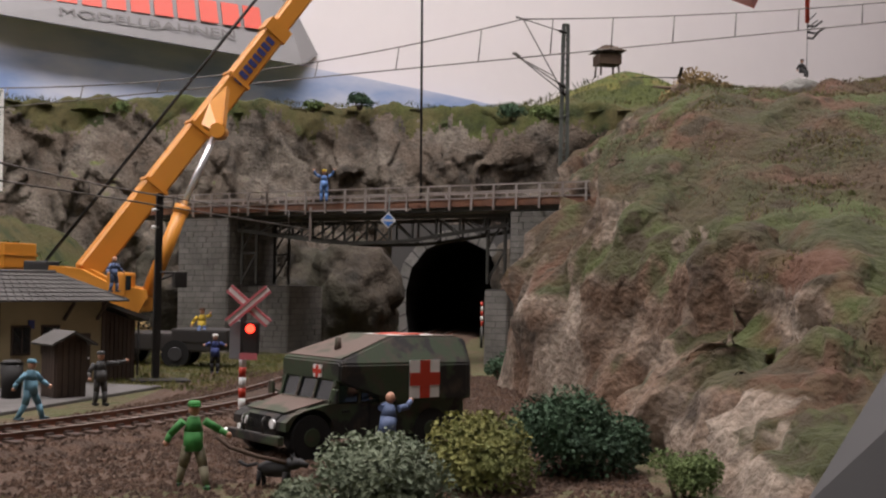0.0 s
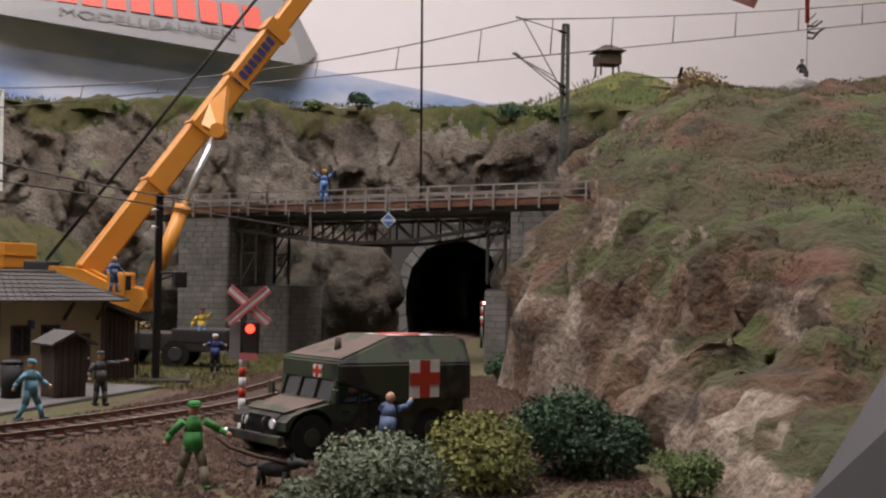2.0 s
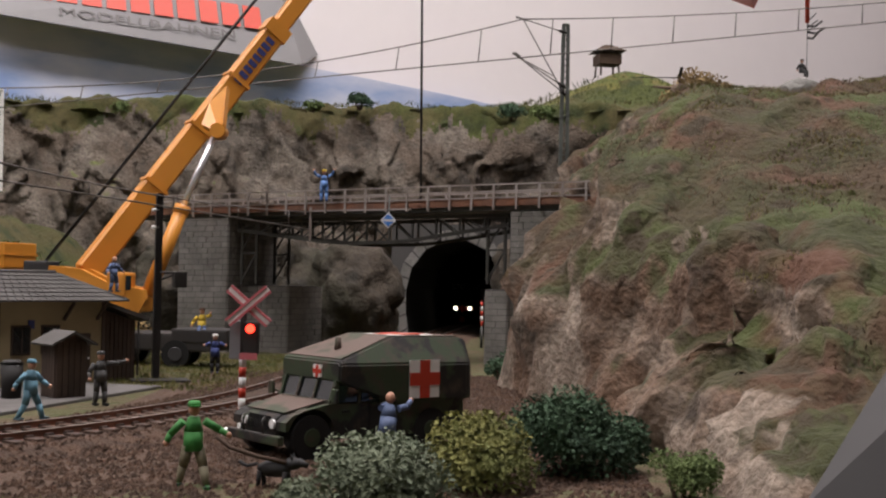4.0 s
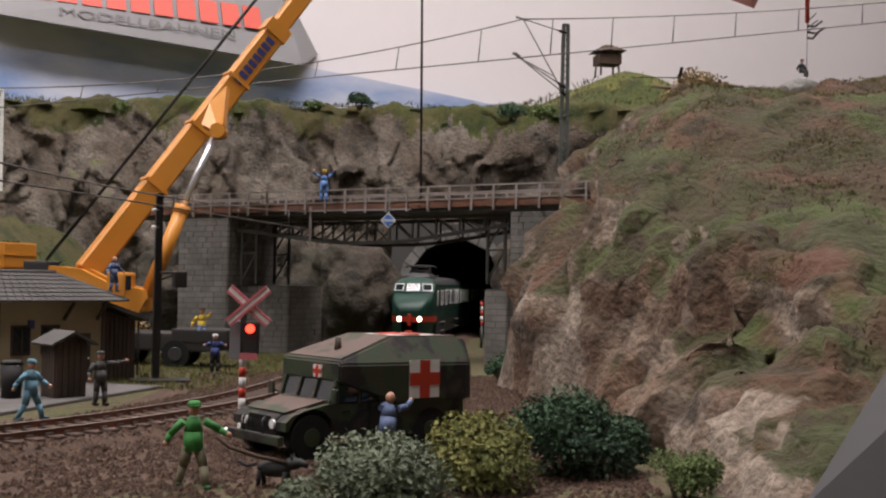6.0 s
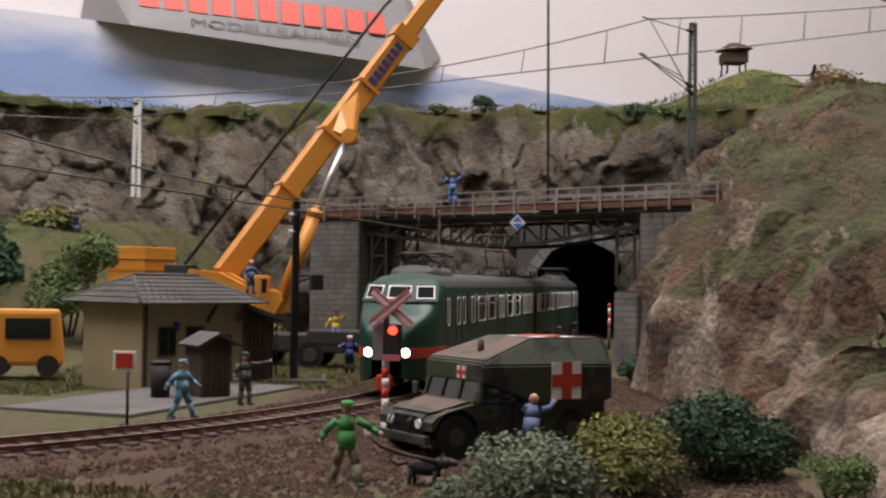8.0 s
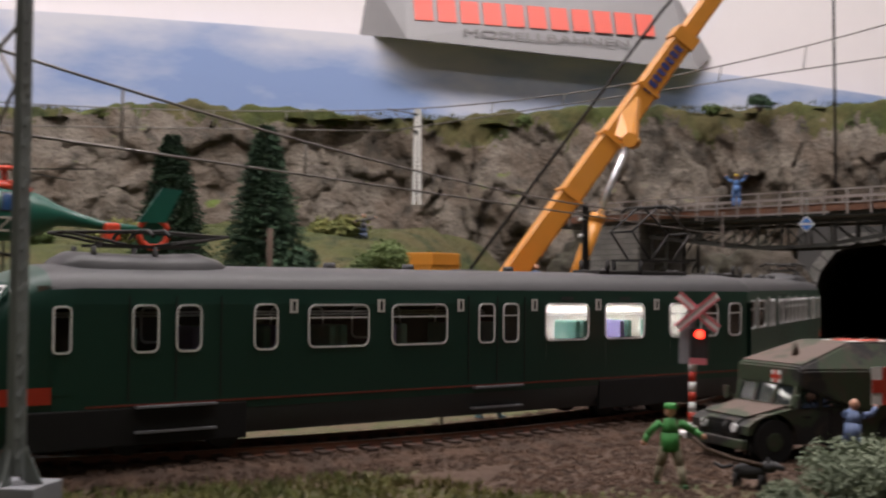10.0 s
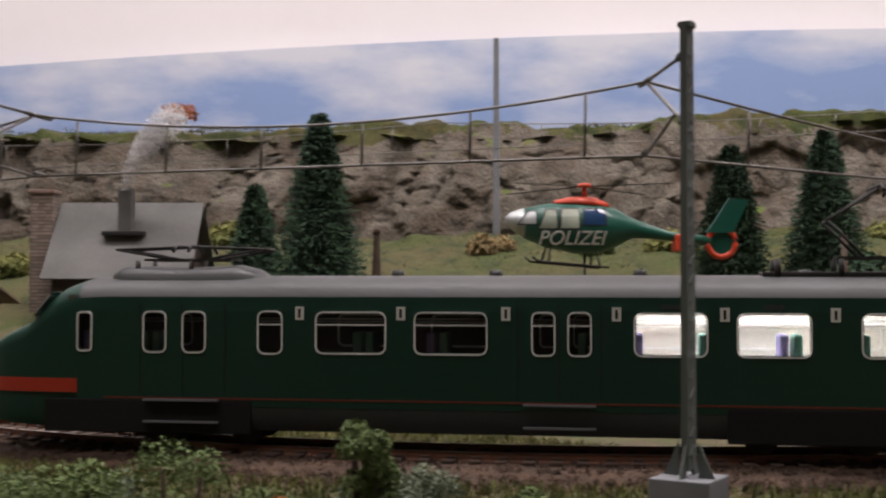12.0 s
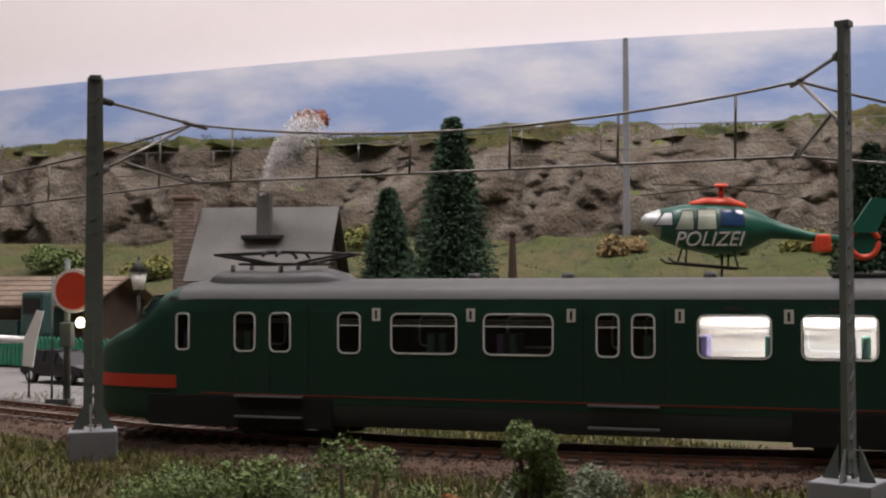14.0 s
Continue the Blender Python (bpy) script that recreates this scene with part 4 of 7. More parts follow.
    rows = [(3.55, 0.35, 4.55), (3.7, 0.8, 4.82), (4.0, 1.0, 4.97), (4.5, 1.06, 4.95), (5.6, 1.06, 4.92), (6.6, 1.06, 4.94), (7.3, 1.0, 4.98), (7.8, 0.85, 4.86), (8.15, 0.5, 4.66), (8.4, 0.3, 4.56)]
    prev = None
    for x, w, z in rows:
        arc = [bm.verts.new((x - BOG1, w * math.cos(math.pi * i / 10), 4.4 + (z - 4.4) * max(0.0, math.sin(math.pi * i / 10)) ** 0.5)) for i in range(11)]
        if prev:
            for i in range(10):
                bm.faces.new((prev[i], prev[i + 1], arc[i + 1], arc[i])).smooth = True
        prev = arc
    part("roof_fairing", bm, "roof", root)
    for x in (11.8, 14.6, 18.6, 23.0, 26.5):
        bm = bmesh.new()
        rod(bm, (x - BOG1, 0.3, 4.6), (x - BOG1, 0.3, 4.82), 0.2, 0.17, 10)
        part("roof_vent", bm, "roof", root)
    bm = bmesh.new()
    box(bm, 24.0 - BOG1, 0, 4.6, 4.4, 1.3, 0.16, bev=0.05)
    part("roof_grille", bm, "under", root)
    for x in (5.2, 23.0):
        for a in (-1, 1):
            bm = bmesh.new()
            for y in (-0.62, 0.62):
                rod(bm, (x + a * 0.8 - BOG1, y, 4.6), (x + a * 0.8 - BOG1, y, 5.1), 0.09, 0.07, 8)
            part("insulator", bm, "under", root)
    for b in (BOG1, BOG2):
        bogie = new("bogie", None)
        bogie.parent = root
        bogie.location = ((b - BOG1) * U, 0, 0)
        bm = bmesh.new()
        box(bm, 0, 0, 0.35, 3.6, 2.2, 0.5, bev=0.05)
        for x in (-1.3, 1.3):
            for y in (-1.15, 1.15):
                box(bm, x, y, 0.35, 0.5, 0.25, 0.35, bev=0.05)
        part("bogie_frame", bm, "under", bogie)
        for x in (-1.3, 1.3):
            for y in (-0.86, 0.86):
                bm = bmesh.new()
                rod(bm, (x, y - 0.14, 0.5), (x, y + 0.14, 0.5), 0.5, n=20)
                part("wheel", bm, "under", bogie)
    return root


def pantograph(root, x, raised):
    """Diamond current collector on the roof at x from the nose."""
    x -= BOG1
    panto = part("pantograph", (lambda b: ([bar(b, (x - 1.3, y, 5.12), (x + 1.3, y, 5.12), 0.07, 0.07) for y in (-0.62, 0.62)],
                                           [bar(b, (x + a, -0.65, 5.12), (x + a, 0.65, 5.12), 0.07, 0.07) for a in (-1.2, 1.2)], b)[2])(bmesh.new()), "under", root,
                 "dark pantograph, raised" if raised else "dark pantograph, folded down")
    top = 7.0 if raised else 5.5
    mid = 6.1 if raised else 5.42
    out = 1.5 if raised else 2.2
    for y in (-0.5, 0.5):
        for a in (-1, 1):
            bm = bmesh.new()
            rod(bm, (x + a * 0.6, y, 5.15), (x + a * out, y, mid), 0.04)
            part("lower_arm", bm, "under", panto)
            bm = bmesh.new()
            rod(bm, (x + a * out, y, mid), (x + a * 0.15, y * 0.9, top), 0.035)
            part("upper_arm", bm, "under", panto)
    for a in (-1, 1):
        bm = bmesh.new()
        rod(bm, (x + a * out, -0.5, mid), (x + a * out, 0.5, mid), 0.04)
        part("cross_bar", bm, "under", panto)
        bm = bmesh.new()
        tube(bm, [(x + a * 0.22, -1.2, top - 0.15), (x + a * 0.22, -0.9, top), (x + a * 0.22, 0.9, top), (x + a * 0.22, 1.2, top - 0.15)], 0.05)
        part("contact_strip", bm, "under", panto)


lead = railcar("railcar_leading", WINDOWS, "dark green streamlined electric railcar with grey roof on the track")
pantograph(lead, 5.9, False)
pantograph(lead, 25.0, True)
trail = railcar("railcar_trailing", WINDOWS2, "dark green electric railcar coupled behind the leading one")
pantograph(trail, 5.9, False)


# ---- masts and wires ----
def lattice_mast(x, y, z, h, rz, label, w=0.3, mat="mast", block=True):
    root = thing("catenary_mast", x, y, z, rz, label, "mast", "catenary masts")
    for a in (-1, 1):
        bm = bmesh.new()
        bar(bm, (a * w / 2, 0, 0.9), (a * w * 0.3, 0, h), 0.15, 0.26, up=(1, 0, 0))
        part("channel", bm, mat, root)
    bm = bmesh.new()
    n = 22
    for k in range(n):
        zz = 1.2 + (h - 1.5) * k / n
        f = 1 - 0.4 * (zz / h)
        bar(bm, (-w / 2 * f, 0, zz), (w / 2 * f, 0, zz + 0.2), 0.07, 0.2, up=(0, 1, 0))
    box(bm, 0, 0, h - 0.05, w * 0.62 + 0.15, 0.3, 0.12)
    part("lattice", bm, mat, root)
    if block:
        bm = bmesh.new()
        box(bm, 0, 0, -0.4, 1.35, 1.35, 1.15, bev=0.04)
        part("base_block", bm, "concrete", root, "grey concrete base block")
        bm = bmesh.new()
        for a, b in ((-1, 0), (1, 0), (0, -1), (0, 1)):
            poly(bm, [(a * 0.25 + b * 0.04, b * 0.25 + a * 0.04, 0.75), (a * 0.6 + b * 0.04, b * 0.6 + a * 0.04, 0.75), (a * 0.25 + b * 0.04, b * 0.25 + a * 0.04, 1.5)], 0.06)
        part("foot_bracket", bm, mat, root)
    return root


def cantilever(root, base, z_top, z_low, tip_msg, tip_con):
    """Arms from a mast at base (world) to the two wires, as parts of the mast."""
    inv = root.matrix_world.inverted()
    loc = lambda p: tuple(c / U for c in inv @ (Vector(p) * U))
    a, b = (base[0], base[1], z_top), (base[0], base[1], z_low)
    bm = bmesh.new()
    rod(bm, loc(a), loc(Vector(a).lerp(Vector(tip_msg), 0.16)), 0.13, 0.1)
    rod(bm, loc(b), loc(Vector(b).lerp(Vector(tip_msg), 0.12)), 0.13, 0.1)
    part("insulator", bm, "under", root)
    bm = bmesh.new()
    rod(bm, loc(a), loc(tip_msg), 0.045)
    rod(bm, loc(b), loc(tip_msg), 0.045)
    rod(bm, loc(Vector(b).lerp(Vector(tip_msg), 0.25)), loc(tip_con), 0.04)
    rod(bm, loc(Vector(tip_con) + Vector((0, 0, 0.12))), loc(Vector(tip_con).lerp(Vector(b), -0.12) + Vector((0, 0, 0.05))), 0.07)
    rod(bm, loc(Vector(tip_msg).lerp(Vector(a), 0.1)), loc(Vector(tip_msg).lerp(Vector(a), -0.16)), 0.07)
    part("arm", bm, "wire", root)


def span(msg0, msg1, con0, con1, n, sag=0.9, r=0.04, name="catenary_wire"):
    """Messenger with sag, contact wire and droppers between two supports."""
    root = thing(name, 0, 0, 0, 0, "thin grey overhead wires with droppers above the track", "wire", "overhead wires")
    M0, M1, C0, C1 = Vector(msg0), Vector(msg1), Vector(con0), Vector(con1)
    pts = []
    for k in range(25):
        f = k / 24
        pts.append(M0.lerp(M1, f) - Vector((0, 0, sag * 4 * f * (1 - f))))
    bm = bmesh.new()
    tube(bm, pts, r)
    part("messenger_wire", bm, "wire", root)
    bm = bmesh.new()
    tube(bm, [C0.lerp(C1, k / 8) for k in range(9)], r)
    part("contact_wire", bm, "wire", root)
    for k in range(n):
        f = (k + 0.5) / n
        bm = bmesh.new()
        rod(bm, M0.lerp(M1, f) - Vector((0, 0, sag * 4 * f * (1 - f))), C0.lerp(C1, f), r * 0.9, n=6)
        part("dropper", bm, "wire", root)
    return root


mA, mB = (-40.88, 18.92), (-21.5, 26.5)
ma = lattice_mast(mA[0], mA[1], 0.1, 10.9, 63, "green-grey lattice catenary mast on a concrete block in the grass")
mb = lattice_mast(mB[0], mB[1], 0.0, 10.6, 100, "green-grey lattice catenary mast on a concrete block near the track")
cA, gA = (-41.6, 22.6, 10.05), (-41.7, 22.6, 8.2)
cB, gB = (-24.2, 29.2, 10.0), (-24.3, 29.3, 8.15)
cantilever(ma, mA, 10.4, 8.2, cA, gA)
cantilever(mb, mB, 10.0, 8.4, cB, gB)
span(cA, cB, gA, gB, 6, 0.7)
span((-64, 20.0, 9.3), cA, (-64, 20.0, 7.7), gA, 7, 0.5)
hang = onb(13.6, 0.9, 8.6)
span(cB, (hang[0], hang[1], 9.0), gB, (hang[0], hang[1], 7.9), 7, 1.0)
# dark mast behind the track
mc = lattice_mast(-17.4, 64.4, 0.0, 8.6, 30, "slim black mast with bracket beside the railway hut", w=0.1, mat="under", block=False)
bm = bmesh.new()
bar(bm, (0, 0, 0), (0, 0, 1.2), 0.3, 0.3)
part("foot", bm, "under", mc)
bm = bmesh.new()
rod(bm, (0, 0, 5.0), (0.9, -0.3, 5.0), 0.06)
rod(bm, (0, 0, 4.6), (0.9, -0.3, 5.0), 0.05)
box(bm, 0.95, -0.3, 4.3, 0.6, 0.45, 0.75, bev=0.06)
part("bracket", bm, "under", mc)
for z in (7.1, 7.9):
    bm = bmesh.new()
    rod(bm, (-0.35, 0, z), (0, 0, z), 0.08)
    part("insulator", bm, "white", mc)
bm = bmesh.new()
box(bm, -17.0, 63.6, -0.1, 2.6, 1.6, 0.2, rz=20, bev=0.03)
solo("mast_base_plate", bm, "under", "flat dark base plate of a mast on the grass", "base plate")
# bracket below the bridge
bm = bmesh.new()
bar(bm, (hang[0], hang[1], DECK + 0.2), (hang[0], hang[1], 7.2), 0.14, 0.14)
bar(bm, (hang[0], hang[1], 9.05), onb(20.5, 0.9, 8.75), 0.1, 0.1)
solo("wire_bracket", bm, "railing", "grey wire bracket hanging from the bridge edge", "bracket")
# upper line along the cliff
m1 = lattice_mast(4.7, 98.5, 12.2, 12.0, 15, "dark green catenary mast standing on the rocks behind the bridge", w=0.55, block=False)
wm = lattice_mast(-39.4, 103.8, 10.4, 8.9, 10, "white lattice catenary mast on the green slope", w=0.5, mat="white", block=False)
bd = lattice_mast(-75.6, 87.6, 7.6, 19.2, 30, "tall thin grey mast before the cliff", w=0.34, mat="concrete", block=False)
cM, gM = (1.4, 96.8, 24.2), (1.2, 96.6, 21.3)
cantilever(m1, (4.7, 98.5), 23.6, 18.9, cM, gM)
cantilever(m1, (4.7, 98.5), 19.5, 19.0, gM, gM)
cW, gW = (-41.2, 102.4, 19.2), (-41.4, 102.3, 17.4)
cantilever(wm, (-39.4, 103.8), 18.9, 17.3, cW, gW)
span(cW, cM, gW, gM, 7, 1.4, 0.05)
span(cM, (36, 92, 26.0), gM, (36, 92, 24.6), 8, 0.5, 0.05)
span((-76, 80, 18.6), cW, (-76, 80, 16.2), gW, 7, 0.6, 0.05)
span((-120, 62, 18.4), (-76, 80, 18.6), (-120, 62, 16.0), (-76, 80, 16.2), 6, 0.6, 0.05)


def motions():
    """The train runs out of the tunnel and rolls to a stand."""
    keys = [(0.0, 208), (1.0, 190), (2.0, 172), (3.0, 154), (4.0, 135), (5.0, 115.8), (5.5, 105.6), (6.0, 95.6), (6.5, 85.0), (7.0, 73.7), (7.5, 63.0), (8.0, 53.2),
            (8.5, 44.4), (9.0, 37.1), (9.5, 30.5), (10.0, 24.4), (10.5, 18.9), (11.0, 14.35), (11.5, 10.9), (12.0, 8.2), (12.5, 6.7), (13.0, 6.1), (13.5, 6.0), (14.0, 6.0)]
    gap = BOG2 - BOG1

    def back(s, d):
        x, y, _ = track(s)
        lo, hi = s, s + d * 1.4
        for _ in range(40):
            mid = (lo + hi) / 2
            a, b, _ = track(mid)
            lo, hi = (mid, hi) if math.hypot(a - x, b - y) < d else (lo, mid)
        return lo

    front, rear = [], []
    for t, s in keys:
        r = back(s, gap)
        (x0, y0, _), (x1, y1, _) = track(s), track(r)
        front.append((t, pose(x0 * U, y0 * U, 0.5 * U, 0, 0, math.degrees(math.atan2(y1 - y0, x1 - x0)))))
        c = back(r, (CARLEN - BOG2) * 2 + 0.9)
        e = back(c, gap)
        (x0, y0, _), (x1, y1, _) = track(e), track(c)
        rear.append((t, pose(x0 * U, y0 * U, 0.5 * U, 0, 0, math.degrees(math.atan2(y1 - y0, x1 - x0)))))
    walk(lead, front)
    walk(trail, rear)

# ---- plants ----
M["leaf_grey"] = shader("grey_green_foliage", (0.16, 0.19, 0.125), 0.9, second=(0.10, 0.125, 0.08), scale=500, grain=0.5)
M["leaf_yellow"] = shader("yellow_green_foliage", (0.19, 0.19, 0.055), 0.9, second=(0.12, 0.135, 0.038), scale=500, grain=0.5)
M["leaf_dark"] = shader("dark_green_foliage", (0.042, 0.085, 0.042), 0.9, second=(0.025, 0.055, 0.028), scale=500, grain=0.5)
M["leaf_mid"] = shader("mid_green_foliage", (0.13, 0.18, 0.06), 0.9, second=(0.085, 0.125, 0.04), scale=500, grain=0.5)
M["leaf_straw"] = shader("straw_foliage", (0.28, 0.20, 0.09), 0.9, second=(0.18, 0.13, 0.06), scale=500, grain=0.5)
M["leaf_rust"] = shader("rust_orange_foliage", (0.36, 0.11, 0.03), 0.9, second=(0.26, 0.08, 0.025), scale=500, grain=0.4)
M["needle"] = shader("fir_needles", (0.010, 0.032, 0.014), 0.9, second=(0.020, 0.050, 0.019), scale=600, grain=0.5)
M["bark"] = shader("brown_bark", (0.07, 0.045, 0.03), 0.9, second=(0.05, 0.03, 0.02), scale=400, grain=0.4)


def leaf_cloud(blobs, count, size, seed):
    """Vertices and faces of many small bent leaves spread through the outer shell of some blobs."""
    rnd = random.Random(seed)
    co, fc = [], []
    total = sum(b[3] ** 2 for b in blobs)
    for bx, by, bz, br in blobs:
        for _ in range(int(count * br * br / total)):
            d = Vector((rnd.gauss(0, 1), rnd.gauss(0, 1), rnd.gauss(0, 1))).normalized()
            if d.z < -0.5:
                d.z *= -0.5
            p = Vector((bx, by, bz)) + d * br * (0.55 + 0.5 * rnd.random() ** 0.6)
            if p.z < 0.02:
                continue
            a = Vector((rnd.gauss(0, 1), rnd.gauss(0, 1), rnd.gauss(0, 0.8))).normalized()
            b = a.cross(d).normalized() if abs(a.dot(d)) < 0.98 else Vector((1, 0, 0))
            s = size * (0.6 + 0.8 * rnd.random())
            k = len(co)
            mid = p + d * s * 0.3
            co += [p - a * s, mid - b * s * 0.6, p + a * s, mid + b * s * 0.6]
            fc += [(k, k + 1, k + 2), (k, k + 2, k + 3)]
    return co, fc


def raw_part(name, co, fc, material, parent, label=""):
    me = bpy.data.meshes.new(name)
    me.from_pydata([(c[0] * U, c[1] * U, c[2] * U) for c in co], [], fc)
    me.materials.append(M[material])
    ob = new(name, me)
    ob.parent = parent
    return tagged(ob, label)


def bush(x, y, z, r, h, material, label, count=2200, size=0.11, seed=1, group=""):
    root = thing("bush", x, y, z, 0, label, "bush", group)
    rnd = random.Random(seed)
    blobs = []
    for k in range(9):
        a, q = rnd.random() * 6.28, r * 0.62 * math.sqrt(rnd.random())
        br = r * (0.34 + 0.22 * rnd.random())
        blobs.append((q * math.cos(a), q * math.sin(a), max(br * 0.6, h * (0.3 + 0.62 * rnd.random() * (1 - q / r * 0.6)) - br * 0.3), br))
    bm = bmesh.new()
    for bx, by, bz, br in blobs[:6]:
        rod(bm, (bx * 0.2, by * 0.2, -0.2), (bx, by, bz), 0.06, 0.03, 5)
    part("stem", bm, "bark", root)
    co, fc = leaf_cloud(blobs, count, size, seed)
    raw_part("crown", co, fc, material, root)
    return root


bush(-5.1, 32.6, 0, 1.9, 1.55, "leaf_grey", "grey-green foam bush beside the gravel road", 9000, 0.065, 3, "roadside bushes")
bush(-3.4, 35.9, 0, 1.55, 1.75, "leaf_yellow", "yellow-green foam bush beside the road", 7000, 0.065, 4, "roadside bushes")
bush(-0.95, 38.3, 0, 1.75, 2.05, "leaf_dark", "dense dark green bush at the foot of the hill", 8000, 0.07, 5, "roadside bushes")
bush(0.4, 39.5, 0, 1.1, 1.6, "leaf_dark", "dark green bush at the foot of the hill", 3000, 0.07, 15, "roadside bushes")
bush(1.35, 35.0, 0, 0.95, 1.35, "leaf_mid", "small light green bush before the rock", 4500, 0.045, 6, "roadside bushes")
bush(-7.0, 32.8, -0.3, 0.8, 0.9, "leaf_grey", "low grey-green bush beside the gravel road", 2500, 0.06, 16, "roadside bushes")
bush(-1.0, 66.0, 0, 1.2, 1.9, "leaf_dark", "dark bush beside the stone pier", 900, 0.12, 7)
bush(-9.2, 103.0, 0, 1.8, 3.2, "leaf_mid", "green bush among the shaded rocks", 1200, 0.16, 8)
bush(-22.6, 15.2, -0.1, 1.0, 1.5, "leaf_mid", "light green weedy bush in the grass", 4500, 0.042, 20, "trackside bushes")
bush(-25.0, 17.2, -0.1, 1.2, 1.3, "leaf_mid", "light green weedy bush in the grass", 4500, 0.042, 21, "trackside bushes")
bush(-23.3, 18.9, -0.1, 0.85, 1.9, "leaf_grey", "tall pale green weed bush in the grass", 3900, 0.042, 22, "trackside bushes")
bush(-27.6, 16.9, -0.1, 1.1, 1.1, "leaf_mid", "light green weedy bush in the grass", 3900, 0.042, 23, "trackside bushes")
bush(-31.0, 16.3, -0.1, 1.2, 0.9, "leaf_grey", "low pale green bush in the grass", 3600, 0.042, 24, "trackside bushes")
bush(-23.2, 16.2, -0.1, 0.75, 1.75, "leaf_rust", "rust-orange foliage tuft in the grass", 2700, 0.042, 25, "trackside bushes")
bush(-16.6, 25.0, -0.2, 1.2, 0.9, "leaf_mid", "low green bush in the grass", 3600, 0.042, 26, "trackside bushes")
for k, (x, y, r, h, mt) in enumerate(((-30.5, 91.5, 4.2, 4.6, "leaf_mid"), (-27.8, 88.6, 2.6, 2.6, "leaf_yellow"), (-34.5, 92.5, 3.2, 3.2, "leaf_mid"), (-43.0, 95.0, 2.4, 2.0, "leaf_yellow"),
                                      (-56.0, 84.0, 2.2, 1.8, "leaf_yellow"), (-67.0, 76.0, 2.0, 1.4, "leaf_straw"), (-60.0, 80.0, 1.8, 1.4, "leaf_mid"), (-86.0, 66.0, 2.2, 2.0, "leaf_yellow"),
                                      (-95.0, 52.0, 2.6, 2.4, "leaf_yellow"), (-104.0, 48.0, 2.6, 2.2, "leaf_mid"), (-27.0, 97.0, 2.0, 1.8, "leaf_straw"), (-24.2, 85.5, 2.0, 1.8, "leaf_yellow"))):
    bush(x, y, height(x, y) - 0.3, r, h, mt, "rounded foam shrub on the green slope", 1500, 0.2, 40 + k, "slope shrubs")


def upland_z(x, y):
    return upland(x, y) + 0.2


for k, (x, y, r, h, mt) in enumerate(((-12.2, 121.5, 1.3, 1.5, "leaf_dark"), (2.0, 119.0, 1.5, 1.9, "leaf_dark"), (4.6, 117.5, 1.2, 1.2, "leaf_mid"), (-34.0, 118.0, 1.6, 0.9, "leaf_mid"), (-16.6, 121.0, 1.0, 0.9, "leaf_mid"))):
    bush(x, y, upland_z(x, y) - 0.3, r, h, mt, "small bush on the cliff edge", 700, 0.16, 60 + k, "cliff edge bushes")
bush(-100.5, 71.5, 19.6, 1.9, 2.0, "leaf_rust", "rust-orange bush on the hill top", 800, 0.18, 70)


def fir(x, y, z, h, r, label, seed):
    """A conifer: close tiers of short drooping twigs, each of many small needles, with a blunt tip."""
    root = thing("fir_tree", x, y, z, seed * 37, label, "tree", "fir trees")
    bm = bmesh.new()
    rod(bm, (0, 0, -0.3), (0, 0, h - 0.2), 0.28, 0.05, 8)
    part("trunk", bm, "bark", root)
    rnd = random.Random(seed)
    co, fc = [], []
    tiers = int(h / 0.17)
    for k in range(tiers):
        f = k / tiers
        zc = 0.35 + (h - 0.5) * f
        reach = (r * (1 - f) ** 0.85 + 0.38) * (0.93 + 0.14 * (k % 3) / 2)
        if f > 0.96:
            reach = 0.42
        n = int(40 - 20 * f)
        for i in range(n):
            a = 6.283 * (i + rnd.random() * 0.8) / n + k * 1.7
            d = Vector((math.cos(a), math.sin(a), 0))
            rr = reach * (0.72 + 0.33 * rnd.random())
            side = Vector((-d.y, d.x, 0))
            for q in range(8):
                g = 0.25 + 0.75 * (q + rnd.random()) / 8
                p = d * rr * g + side * rnd.gauss(0, 0.09) + Vector((0, 0, zc - rr * 0.22 * g * g + rnd.gauss(0, 0.05)))
                way = (d * (0.5 + rnd.random()) + side * rnd.gauss(0, 0.9) + Vector((0, 0, rnd.gauss(-0.1, 0.5)))).normalized()
                ln, w = 0.22 + 0.2 * rnd.random(), 0.06 + 0.05 * rnd.random()
                b = way.orthogonal().normalized() * w
                m = len(co)
                co += [p - b, p + b, p + way * ln]
                fc.append((m, m + 1, m + 2))
                m = len(co)
                co += [p - b * 0.3, p + way.cross(b) + way * ln * 0.4, p + way * ln * 0.9]
                fc.append((m, m + 1, m + 2))
    raw_part("crown", co, fc, "needle", root)
    return root


fir(-45.4, 73.7, 0.8, 13.2, 3.7, "tall dark green model fir tree on the slope", 1)
fir(-40.9, 77.8, 2.0, 13.0, 3.7, "tall dark green model fir tree on the slope", 2)
fir(-74.8, 59.3, 4.0, 8.2, 2.2, "small dark green model fir tree beside the house", 3)
fir(-65.9, 57.1, 4.0, 12.2, 3.2, "tall dark green model fir tree near the house", 4)


